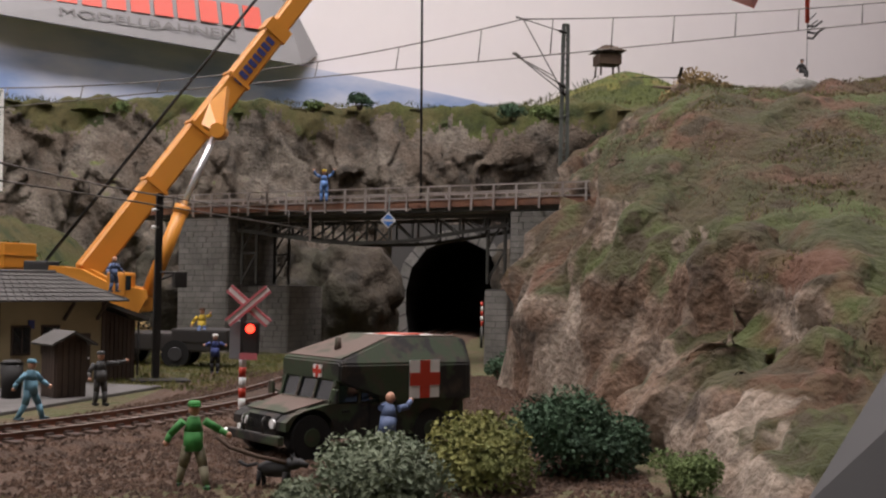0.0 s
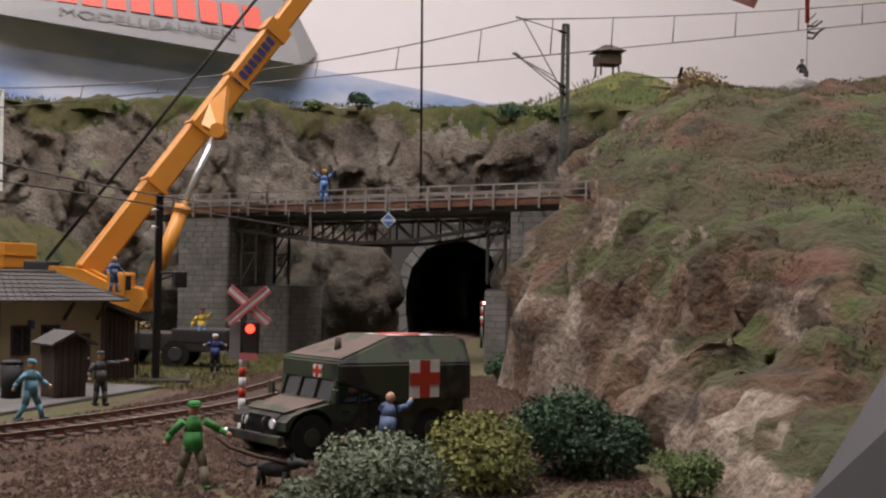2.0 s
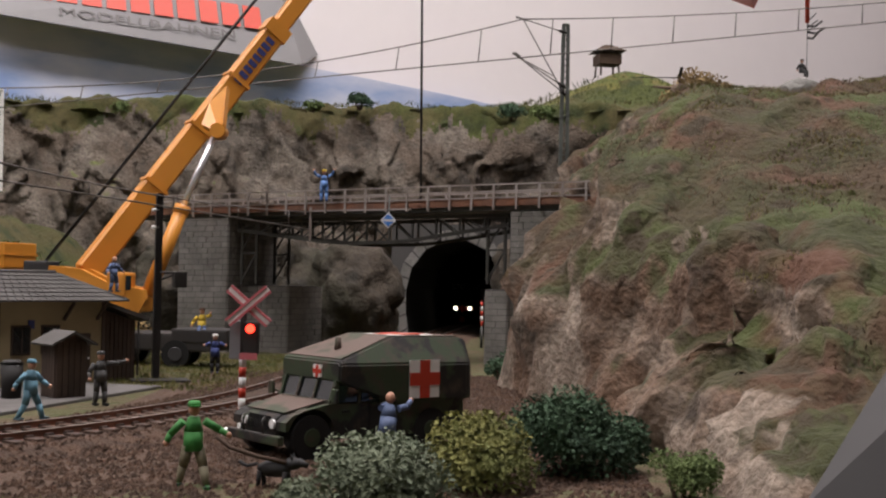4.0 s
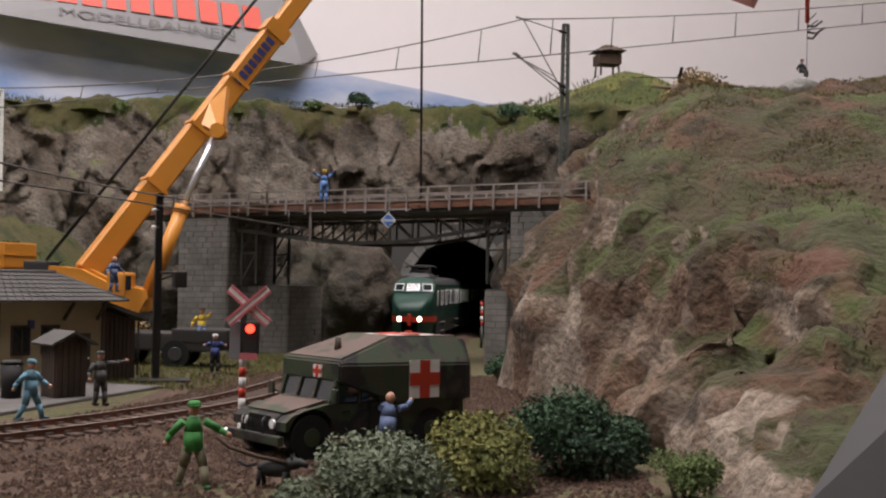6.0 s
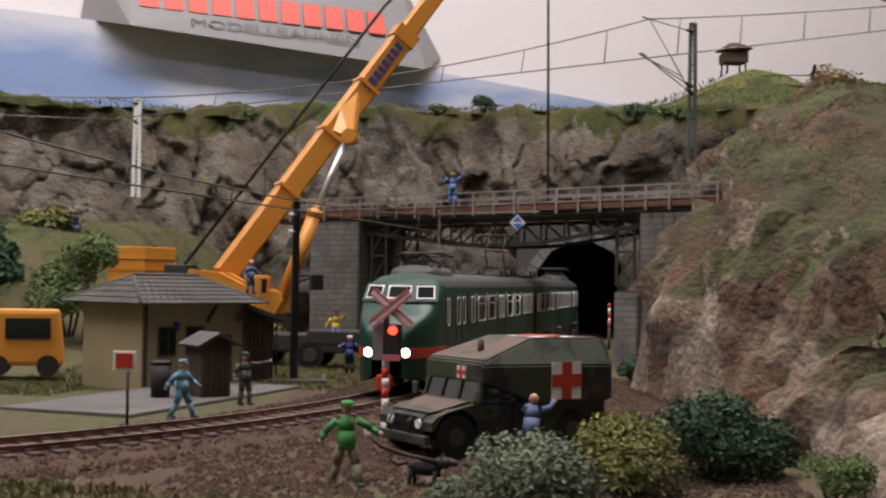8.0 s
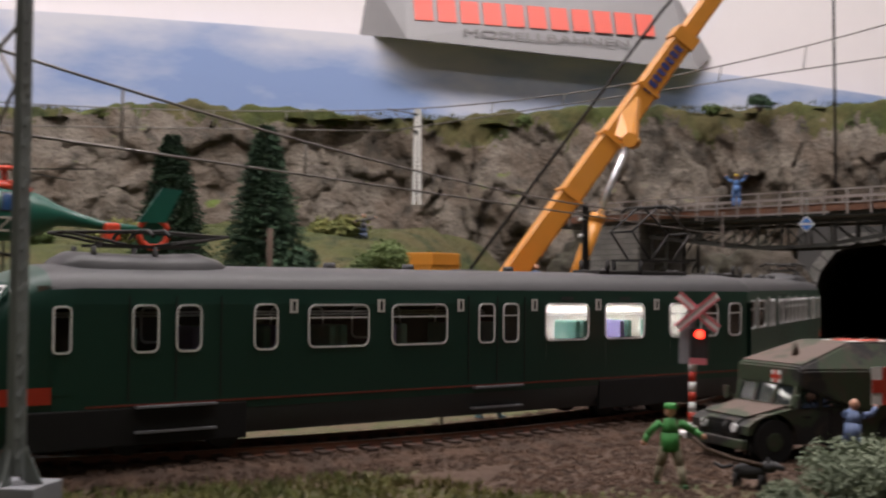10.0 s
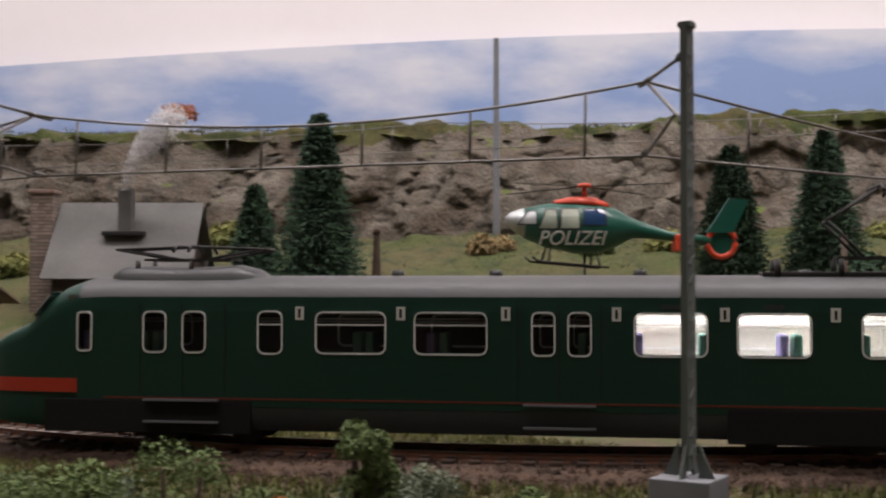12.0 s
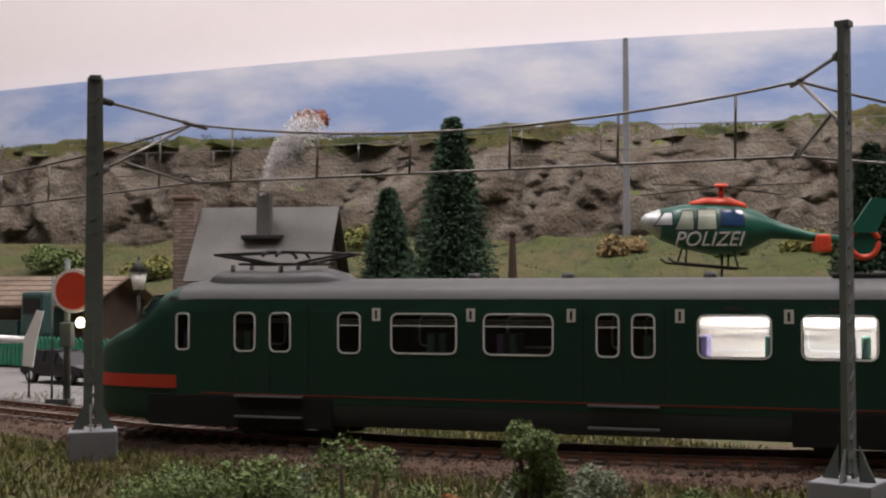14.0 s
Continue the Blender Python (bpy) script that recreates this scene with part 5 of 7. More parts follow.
def tree(x, y, z, h, r, label, seed):
    root = thing("broadleaf_tree", x, y, z, 0, label, "tree")
    rnd = random.Random(seed)
    bm = bmesh.new()
    rod(bm, (0, 0, -0.2), (0, 0, h * 0.5), 0.35, 0.2, 8)
    blobs = []
    for k in range(10):
        a, q = rnd.random() * 6.28, r * 0.6 * math.sqrt(rnd.random())
        b = (q * math.cos(a), q * math.sin(a), h * (0.45 + 0.4 * rnd.random()), r * 0.42)
        blobs.append(b)
        rod(bm, (0, 0, h * 0.35), b[:3], 0.12, 0.04, 5)
    part("trunk", bm, "bark", root)
    co, fc = leaf_cloud(blobs, 2600, 0.24, seed)
    raw_part("crown", co, fc, "leaf_dark", root)


bush(-32.9, 74.9, 1.5, 2.9, 6.8, "leaf_mid", "large rounded green bush behind the road", 6000, 0.13, 210)
for k, (x, y, h, rr) in enumerate(((-37.0, 73.0, 4.2, 2.2),)):
    tree(x, y, height(x, y), h, rr, "dark green broadleaf tree between the firs", 200 + k)
tree(-92.0, 31.5, 2.5, 7.5, 3.6, "dark green broadleaf tree behind the wooden house", 9)

# ---- mobile crane ----
crane = thing("mobile_crane", 0, 0, 0, 0, "orange mobile crane with raised telescopic boom on black carrier", "crane")
b0, b1 = Vector((-25.0, 79.0, 4.9)), Vector((-15.4, 84.6, 20.0))
bd_ = (b1 - b0).normalized()
b2 = b0 + bd_ * 34
for name, p, q, w, h in (("boom_base", b0, b0 + bd_ * 19.2, 1.1, 1.45), ("boom_section", b0 + bd_ * 19.0, b0 + bd_ * 27, 0.9, 1.15), ("boom_tip", b0 + bd_ * 26.8, b2, 0.75, 0.95)):
    bm = bmesh.new()
    bar(bm, p, q, w, h)
    bmesh.ops.bevel(bm, geom=list(bm.edges), offset=0.12, segments=1, affect="EDGES")
    part(name, bm, "orange", crane)
for k in (6.5, 11.0, 15.0, 18.9):
    bm = bmesh.new()
    c = b0 + bd_ * k
    bar(bm, c, c + bd_ * (0.2 if k < 18 else 0.9), 1.25, 1.65)
    part("boom_collar", bm, "orange", crane)
side = bd_.cross(Vector((0, 0, 1))).normalized()
upb = side.cross(bd_)
# maker's name as a plain dark bar on the boom's flank
M["navy"] = shader("navy_print", (0.03, 0.04, 0.16), 0.5)
for k in range(8):
    bm = bmesh.new()
    c = b0 + bd_ * (14.9 + 0.48 * k) + side * 0.57
    poly(bm, [c - upb * 0.3, c + bd_ * 0.32 - upb * 0.3, c + bd_ * 0.32 + upb * 0.3, c + upb * 0.3], 0.03)
    part("name_bar", bm, "navy", crane)
bm = bmesh.new()
c0, c1, c2 = Vector((-20.9, 77.0, 3.7)), Vector((-19.2, 78.0, 8.9)), Vector((-17.6, 79.2, 13.4))
rod(bm, c0, c1, 0.4, n=14)
rod(bm, c1 - (c1 - c0).normalized() * 0.5, c1, 0.46, n=14)
part("cylinder", bm, "orange", crane)
bm = bmesh.new()
rod(bm, c1, c2, 0.2, n=12)
part("piston_rod", bm, "chrome", crane, "bright chrome piston rod")
bm = bmesh.new()
poly(bm, [c2 + Vector((-0.7, 0, 0.1)), c2 + Vector((0.3, 0, -0.35)), c2 + Vector((0.55, 0, 0.2)), c2 + Vector((0.5, 1.2, 2.6)), c2 + Vector((-0.5, 1.2, 1.6))], 0.5)
rod(bm, c2 + Vector((0.1, -0.5, 0)), c2 + Vector((0.1, 0.9, 0)), 0.45, n=12)
part("cylinder_bracket", bm, "orange", crane)
# slewing superstructure
bm = bmesh.new()
for o in (-1.0, 1.0):
    pts = [(-27.2, 78.4 + o, 2.75), (-21.0, 77.1 + o, 2.75), (-20.6, 77.0 + o, 3.5), (-20.7, 77.0 + o, 4.05), (-22.9, 77.5 + o, 4.4), (-24.5, 77.8 + o, 5.15), (-26.4, 78.2 + o, 5.3)]
    poly(bm, pts, 0.35)
box(bm, -23.9, 77.7, 2.8, 6.2, 2.2, 0.9, rz=-12, bev=0.1)
part("turntable", bm, "orange", crane)
bm = bmesh.new()
box(bm, -31.6, 83.4, 4.2, 3.0, 3.0, 2.5, rz=-20, bev=0.08)
for k in range(3):
    box(bm, -31.6, 83.4, 4.5 + 0.7 * k, 3.1, 3.1, 0.12, rz=-20)
part("counterweight", bm, "orange", crane)
bm = bmesh.new()
box(bm, -28.2, 80.8, 4.6, 1.6, 1.4, 1.0, rz=-13, bev=0.1)
part("winch_box", bm, "roof", crane)
bm = bmesh.new()
box(bm, -22.3, 76.6, 3.6, 1.2, 1.3, 1.4, rz=-13, bev=0.15)
part("cab", bm, "orange", crane)
bm = bmesh.new()
box(bm, -22.0, 75.95, 4.0, 0.9, 0.06, 0.8, rz=-13)
part("cab_glass", bm, "glass", crane)
bm = bmesh.new()
box(bm, -24.0, 75.2, 0.85, 16.5, 3.0, 0.95, rz=-13, bev=0.12)
box(bm, -16.6, 73.4, 1.3, 3.2, 2.9, 0.75, rz=-13, bev=0.1)
part("carrier", bm, "under", crane, "black carrier frame")
for k in range(5):
    for o in (-1.3, 1.5):
        bm = bmesh.new()
        wx, wy = -30.2 + 3.0 * k, 76.6 - 0.7 * k + o
        rod(bm, (wx, wy - 0.35, 0.72), (wx, wy + 0.35, 0.72), 0.74, n=18)
        wheel = part("wheel", bm, "black", crane, "black rubber wheel")
        bm = bmesh.new()
        rod(bm, (wx, wy - 0.40, 0.72), (wx, wy - 0.30, 0.72), 0.36, 0.4, n=14)
        part("hub", bm, "roof", wheel)
bm = bmesh.new()
tip = b2 + upb * 0.8
tube(bm, [(-28.2, 80.6, 5.2), b0 + bd_ * 20 + upb * 2.2, tip], 0.11)
part("hoist_rope", bm, "blackwire", crane)
bm = bmesh.new()
hookp = Vector((-5.7, 89.0, 9.4))
rod(bm, (hookp.x - 0.35, hookp.y, 36.0), hookp, 0.085, n=6)
part("load_rope", bm, "blackwire", crane)
bm = bmesh.new()
rod(bm, (hookp.x - 0.35, hookp.y, 36.0), b2, 0.3, n=6)
part("boom_head", bm, "orange", crane)


# ---- figurines ----
SKIN = shader("figure_skin", (0.45, 0.24, 0.16), 0.6)
M["skin"] = SKIN
COL = dict(green=(0.045, 0.24, 0.05), khaki=(0.22, 0.20, 0.13), navy=(0.03, 0.05, 0.18), blue=(0.10, 0.22, 0.50), teal=(0.12, 0.27, 0.36), grey=(0.06, 0.06, 0.06), black=(0.012, 0.012, 0.012),
           yellow=(0.55, 0.38, 0.03), denim=(0.09, 0.13, 0.24), white=(0.7, 0.7, 0.68), brown=(0.10, 0.05, 0.03))
for k, v in COL.items():
    M["cloth_" + k] = shader("painted_" + k, v, 0.7, second=tuple(c * 0.75 for c in v), scale=400, grain=0.1)


def figurine(x, y, z, rz, jacket, trousers, hat, label, arms=((0.35, -0.1, -0.55), (-0.35, -0.1, -0.55)), stride=0.12, lean=0.0, sit=False, size=1.0):
    """Plain painted miniature, about 2 cm tall, facing -y; arms are hand places from the shoulders."""
    bm = bmesh.new()
    hip = 0.95
    for a in (-1, 1):
        if sit:
            rod(bm, (a * 0.12, 0, hip), (a * 0.14, -0.48, hip - 0.02), 0.13, 0.11, 8, 1)
            rod(bm, (a * 0.14, -0.48, hip), (a * 0.14, -0.5, hip - 0.5), 0.11, 0.08, 8, 1)
            continue
        foot = Vector((a * (0.12 + stride * 0.5), -a * stride, 0.05))
        knee = Vector((a * (0.12 + stride * 0.3), -a * stride * 0.4 - 0.06, 0.5))
        rod(bm, (a * 0.11, 0, hip), knee, 0.14, 0.11, 8, 1)
        rod(bm, knee, foot, 0.11, 0.08, 8, 1)
        box(bm, foot.x, foot.y - 0.07, 0.0, 0.15, 0.32, 0.1, bev=0.03, mi=2)
    top = Vector((0, -lean * 0.6, 1.62))
    rod(bm, (0, 0, hip - 0.1), (0, -lean * 0.3, 1.3), 0.24, 0.22, 10, 0)
    rod(bm, (0, -lean * 0.3, 1.3), top, 0.23, 0.13, 10, 0)
    for sgn, hand in zip((1, -1), arms):
        sh = Vector((sgn * 0.24, top.y, 1.52))
        h = sh + Vector(hand)
        el = sh.lerp(h, 0.5) + Vector((sgn * 0.08, 0.06, -0.05))
        rod(bm, sh, el, 0.095, 0.085, 7, 0)
        rod(bm, el, h, 0.085, 0.06, 7, 0)
        ball(bm, h.x, h.y, h.z, 0.075, seg=6, mi=3)
    ball(bm, 0, top.y - 0.03, 1.80, 0.145, 0.92, 1.0, 1.12, 10, 3)
    if hat:
        rod(bm, (0, top.y - 0.02, 1.86), (0, top.y - 0.02, 1.98), 0.165, 0.13, 10, 4)
        box(bm, 0, top.y - 0.14, 1.86, 0.22, 0.16, 0.03, mi=4)
    if size != 1.0:
        for v in bm.verts:
            v.co *= size
    return solo("figurine", bm, ["cloth_" + jacket, "cloth_" + trousers, "cloth_black", "skin", "cloth_" + (hat or "black")], label, "figurine", (x, y, z), rz)


figurine(-9.75, 35.4, 0.0, 20, "green", "khaki", "green", "plain painted miniature in green jacket with raised arm", ((0.55, -0.1, -0.32), (-0.35, 0.15, -0.5)), 0.3)
figurine(-5.55, 40.2, -0.15, 165, "denim", "denim", "", "plain painted miniature in blue overalls pushing the vehicle", ((-0.05, -0.55, 0.1), (-0.2, -0.5, 0.2)), 0.2, 0.4)
figurine(-16.6, 52.3, 0.05, 40, "grey", "grey", "grey", "plain painted miniature in dark coat pointing beside the hut", ((0.75, -0.1, 0.1), (-0.2, -0.1, -0.55)), 0.08)
figurine(-17.5, 47.4, 0.05, 75, "teal", "teal", "teal", "plain painted miniature in pale blue work clothes walking", ((0.25, -0.4, -0.45), (-0.25, 0.3, -0.5)), 0.3)
figurine(-15.5, 69.0, 0.0, 10, "navy", "black", "white", "plain painted miniature in navy uniform with white cap", ((0.3, -0.3, -0.1), (-0.3, -0.3, -0.1)), 0.04)
figurine(-16.9, 72.6, 1.2, 10, "yellow", "denim", "brown", "plain painted miniature in yellow shirt sitting on the carrier", ((0.2, -0.3, 0.2), (-0.3, -0.1, -0.5)), 0.0, sit=True)
figurine(-11.55, 82.6, DECK + 0.5, 5, "blue", "blue", "yellow", "plain painted miniature in blue with yellow helmet on the bridge", ((0.35, -0.1, 0.45), (-0.4, -0.1, 0.4)), 0.1)
figurine(-22.3, 75.0, 3.9, 60, "denim", "denim", "", "plain painted grey miniature standing on the crane", ((0.3, -0.2, -0.4), (-0.3, -0.1, -0.5)), 0.1)
figurine(-40.6, 94.6, height(-40.6, 94.6) + 0.1, 20, "grey", "denim", "", "plain painted dark miniature with spread arms on the slope", ((0.7, 0, 0.2), (-0.5, 0, -0.2)), 0.1)
for k, (x, y) in enumerate(((-36.6, 61.5), (-36.0, 62.2), (-34.3, 61.8))):
    figurine(x, y, height(x, y), 30 * k, "navy", "grey", "white" if k < 2 else "brown", "plain painted dark miniature standing on the grass", stride=0.05)
M["fur"] = shader("black_fur_paint", (0.012, 0.012, 0.013), 0.7, scale=400)
bm = bmesh.new()
ball(bm, 0, 0, 0.56, 0.24, 2.2, 1.0, 1.0)
ball(bm, 0.55, 0, 0.72, 0.2, 1.3, 0.9, 0.9)
rod(bm, (0.7, 0, 0.78), (0.98, 0, 0.68), 0.12, 0.07)
for sx in (-0.38, 0.36):
    for sy in (-0.12, 0.12):
        rod(bm, (sx, sy, 0.5), (sx + 0.06 * (1 if sy > 0 else -1), sy, 0.0), 0.085, 0.06, 6)
tube(bm, [(-0.5, 0, 0.68), (-0.8, 0, 0.6), (-1.05, 0, 0.72)], 0.055)
for sy in (-0.09, 0.09):
    rod(bm, (0.55, sy, 0.84), (0.52, sy, 1.0), 0.05, 0.01, 5)
for v in bm.verts:
    v.co *= 0.82
solo("dog", bm, "fur", "black painted miniature dog on the gravel", "dog", (-7.9, 35.5, 0.0), -12)

# ---- level crossing signal ----
sig = thing("crossing_signal", -10.25, 45.2, 0.0, -8, "level crossing signal with red-edged cross and lit red lamp", "signal")
M["pink"] = shader("faded_red_paint", (0.50, 0.13, 0.15), 0.6, scale=200)
M["redglow"] = shader("red_lamp_glow", (0.8, 0.02, 0.01), 0.4, emit=(1.0, 0.03, 0.015), power=7.0)
for k in range(7):
    bm = bmesh.new()
    rod(bm, (0, 0, 0.15 + 0.32 * k), (0, 0, 0.15 + 0.32 * (k + 1)), 0.11, n=12)
    part("post_band", bm, "red" if k % 2 else "white", sig)
bm = bmesh.new()
rod(bm, (0, 0, 2.35), (0, 0, 4.1), 0.1, n=10)
part("upper_post", bm, "roof", sig)
for a in (-1, 1):
    bm = bmesh.new()
    d = Vector((math.cos(radians(40)) * a, 0, math.sin(radians(40))))
    bar(bm, Vector((0.2, -0.16 - 0.04 * a, 3.95)) - d * 0.82, Vector((0.2, -0.16 - 0.04 * a, 3.95)) + d * 0.82, 0.06, 0.26, up=(-d.z, 0, d.x))
    arm = part("cross_arm", bm, "white", sig, "white arm with red edge")
    bm = bmesh.new()
    e = Vector((-d.z, 0, d.x)) * 0.105
    for q in (-1, 1):
        bar(bm, Vector((0.2, -0.2 - 0.04 * a, 3.95)) - d * 0.83 + e * q, Vector((0.2, -0.2 - 0.04 * a, 3.95)) + d * 0.83 + e * q, 0.05, 0.075, up=(-d.z, 0, d.x))
    part("red_edge", bm, "pink", arm)
bm = bmesh.new()
box(bm, -0.25, 0.05, 2.3, 0.36, 0.2, 1.2, bev=0.03)
part("relay_box", bm, "concrete", sig)
bm = bmesh.new()
box(bm, 0.26, -0.02, 2.45, 0.5, 0.22, 1.0, bev=0.05)
part("lamp_board", bm, "under", sig)
bm = bmesh.new()
rod(bm, (0.26, -0.12, 3.25), (0.26, -0.22, 3.25), 0.14, 0.13, 14)
part("red_lamp", bm, "redglow", sig, "glowing red lamp")
bm = bmesh.new()
box(bm, 0.22, -0.16, 2.3, 0.55, 0.05, 0.2)
part("sign_plate", bm, "pink", sig)
bm = bmesh.new()
box(bm, -0.1, 0, -0.05, 0.95, 0.7, 0.22, bev=0.04)
part("foot", bm, "white", sig)

# small square sign beside the hut
post = thing("red_square_sign", -18.3, 44.4, 0, 0, "small red square sign with white edge on a post", "sign")
bm = bmesh.new()
rod(bm, (0, 0, 0), (0, 0, 2.2), 0.05)
part("post", bm, "roof", post)
bm = bmesh.new()
box(bm, -0.1, -0.06, 1.85, 0.75, 0.05, 0.62, bev=0.02)
part("plate", bm, "white", post)
bm = bmesh.new()
box(bm, -0.1, -0.1, 1.93, 0.55, 0.03, 0.46)
part("red_field", bm, "red", post)

# red and white marker at the tunnel
mk = thing("marker_post", -1.2, 98.0, 0.0, 0, "red and white striped marker post beside the track", "post")
bm = bmesh.new()
rod(bm, (0, 0, -0.2), (0, 0, 1.6), 0.1, n=8)
part("lower_post", bm, "steel", mk)
for k in range(5):
    bm = bmesh.new()
    rod(bm, (0, 0, 1.6 + 0.36 * k), (0, 0, 1.6 + 0.36 * (k + 1)), 0.1, n=8)
    part("band", bm, "white" if k % 2 else "red", mk)
# blue diamond below the bridge
dm = thing("diamond_sign", -7.35, 78.1, 8.3, 0, "blue diamond sign with white bar hanging below the bridge", "sign")
M["signblue"] = shader("blue_sign_paint", (0.06, 0.20, 0.55), 0.45, scale=200)
bm = bmesh.new()
bar(bm, (-0.0, 0, 0.0), (0.0, 0.05, 0.0001), 0.01, 0.01)
poly(bm, [(0, 0, -0.48), (0.46, 0, 0), (0, 0, 0.48), (-0.46, 0, 0)], 0.05)
part("plate", bm, "white", dm)
bm = bmesh.new()
poly(bm, [(-0.3, -0.06, 0.07), (0.3, -0.06, 0.07), (0, -0.06, 0.38)], 0.02)
poly(bm, [(0.3, -0.06, -0.07), (-0.3, -0.06, -0.07), (0, -0.06, -0.38)], 0.02)
part("blue_field", bm, "signblue", dm)
bm = bmesh.new()
rod(bm, (0, 0.08, -0.4), (0, 0.9, 1.5), 0.05)
part("hanger", bm, "steel", dm)


# ---- army ambulance ----
M["camo"] = shader("camouflage_paint", (0.026, 0.042, 0.018), 0.65, second=(0.009, 0.009, 0.008), third=(0.05, 0.034, 0.025), scale=420, grain=0.15, cut=(0.50, 0.53))
M["canvas"] = shader("brown_canvas_roof", (0.105, 0.074, 0.06), 0.85, second=(0.042, 0.05, 0.03), scale=420, grain=0.2, cut=(0.48, 0.56))
amb = thing("army_ambulance", -6.61, 42.46, 0.0, 219, "dark camouflage army ambulance with red crosses on the road", "vehicle")


def prism(bm, outline, half, bev=0.05):
    """Solid with a side outline in x and z, from -half to half across."""
    va = [bm.verts.new((x, -half, z)) for x, z in outline]
    vb = [bm.verts.new((x, half, z)) for x, z in outline]
    fs = [bm.faces.new(va), bm.faces.new(vb[::-1])]
    n = len(outline)
    fs += [bm.faces.new((va[i], va[(i + 1) % n], vb[(i + 1) % n], vb[i])) for i in range(n)]
    es = {e for f in fs for e in f.edges}
    bmesh.ops.bevel(bm, geom=list(es), offset=bev, segments=2, affect="EDGES")


# forward is +x; the cab's flanks stand over the wheel arches
bm = bmesh.new()
prism(bm, [(3.05, 0.62), (3.1, 1.05), (2.95, 1.2), (1.75, 1.48), (1.6, 1.48), (1.5, 0.62), (1.45, 0.5), (2.9, 0.5)], 0.88)
part("engine_bay", bm, "camo", amb)
bm = bmesh.new()
prism(bm, [(1.62, 0.5), (1.62, 1.5), (-3.0, 1.5), (-3.0, 0.85), (-2.7, 0.5)], 1.34)
part("lower_body", bm, "camo", amb)
for sgn in (-1, 1):
    arch = [(1.55, 0.95)] + [(2.28 + 0.74 * math.cos(radians(q)), 0.62 + 0.74 * math.sin(radians(q))) for q in range(160, 15, -18)] + [(3.1, 0.8), (3.1, 1.03), (2.9, 1.19), (1.7, 1.47), (1.55, 1.47)]
    bm = bmesh.new()
    y0, y1 = sorted((sgn * 0.88, sgn * 1.36))
    va = [bm.verts.new((x, y0, z)) for x, z in arch]
    vb = [bm.verts.new((x, y1, z)) for x, z in arch]
    bm.faces.new(va), bm.faces.new(vb[::-1])
    for i in range(len(arch)):
        bm.faces.new((va[i], va[(i + 1) % len(arch)], vb[(i + 1) % len(arch)], vb[i]))
    part("wing", bm, "camo", amb)
# box body: flat roof behind, falling to a wide brow over the cab
bm = bmesh.new()
rows = [(-3.15, 1.45, 1.15, 1.45, 2.4, 3.12), (-2.95, 1.52, 1.05, 1.42, 2.45, 3.2), (-0.45, 1.52, 1.05, 1.42, 2.5, 3.22), (1.40, 1.50, 1.42, 2.0, 2.52, 2.64), (1.5, 1.46, 1.38, 2.05, 2.48, 2.58)]
rings = [[bm.verts.new(p) for p in ((x, -w, zb), (x, w, zb), (x, w, zs), (x, t, zt), (x, -t, zt), (x, -w, zs))] for x, w, t, zb, zs, zt in rows]
for u, v in zip(rings, rings[1:]):
    for i in range(6):
        bm.faces.new((u[i], u[(i + 1) % 6], v[(i + 1) % 6], v[i]))
bm.faces.new(rings[0]), bm.faces.new(rings[-1])
bmesh.ops.bevel(bm, geom=list(bm.edges), offset=0.045, segments=2, affect="EDGES")
part("box_body", bm, "camo", amb, "camouflaged ambulance box")
bm = bmesh.new()
poly(bm, [(-2.9, -1.0, 3.21), (-2.9, 1.0, 3.21), (-0.47, 1.0, 3.232), (-0.47, -1.0, 3.232)], -0.02)
poly(bm, [(-0.45, -1.0, 3.232), (-0.45, 1.0, 3.232), (1.38, 1.36, 2.655), (1.38, -1.36, 2.655)], -0.02)
part("roof_cover", bm, "canvas", amb, "faded brown roof")
bm = bmesh.new()
poly(bm, [(1.74, -1.1, 1.505), (1.74, 1.1, 1.505), (2.9, 0.98, 1.235), (2.9, -0.98, 1.235)], -0.035)
part("bonnet", bm, "canvas", amb, "brown painted bonnet")
for y in (-1.25, -0.42, 0.42, 1.25):
    bm = bmesh.new()
    bar(bm, (1.66, y, 1.46), (1.46, y, 2.08), 0.09, 0.1)
    part("windscreen_post", bm, "camo", amb)
bm = bmesh.new()
bar(bm, (1.68, -1.3, 1.5), (1.68, 1.3, 1.5), 0.1, 0.1)
part("windscreen_sill", bm, "camo", amb)
for y in (-0.83, 0.0, 0.83):
    bm = bmesh.new()
    bar(bm, (1.63, y, 1.5), (1.44, y, 2.06), 0.74, 0.03, up=(1, 0, 0.3))
    part("windscreen", bm, "glass", amb)
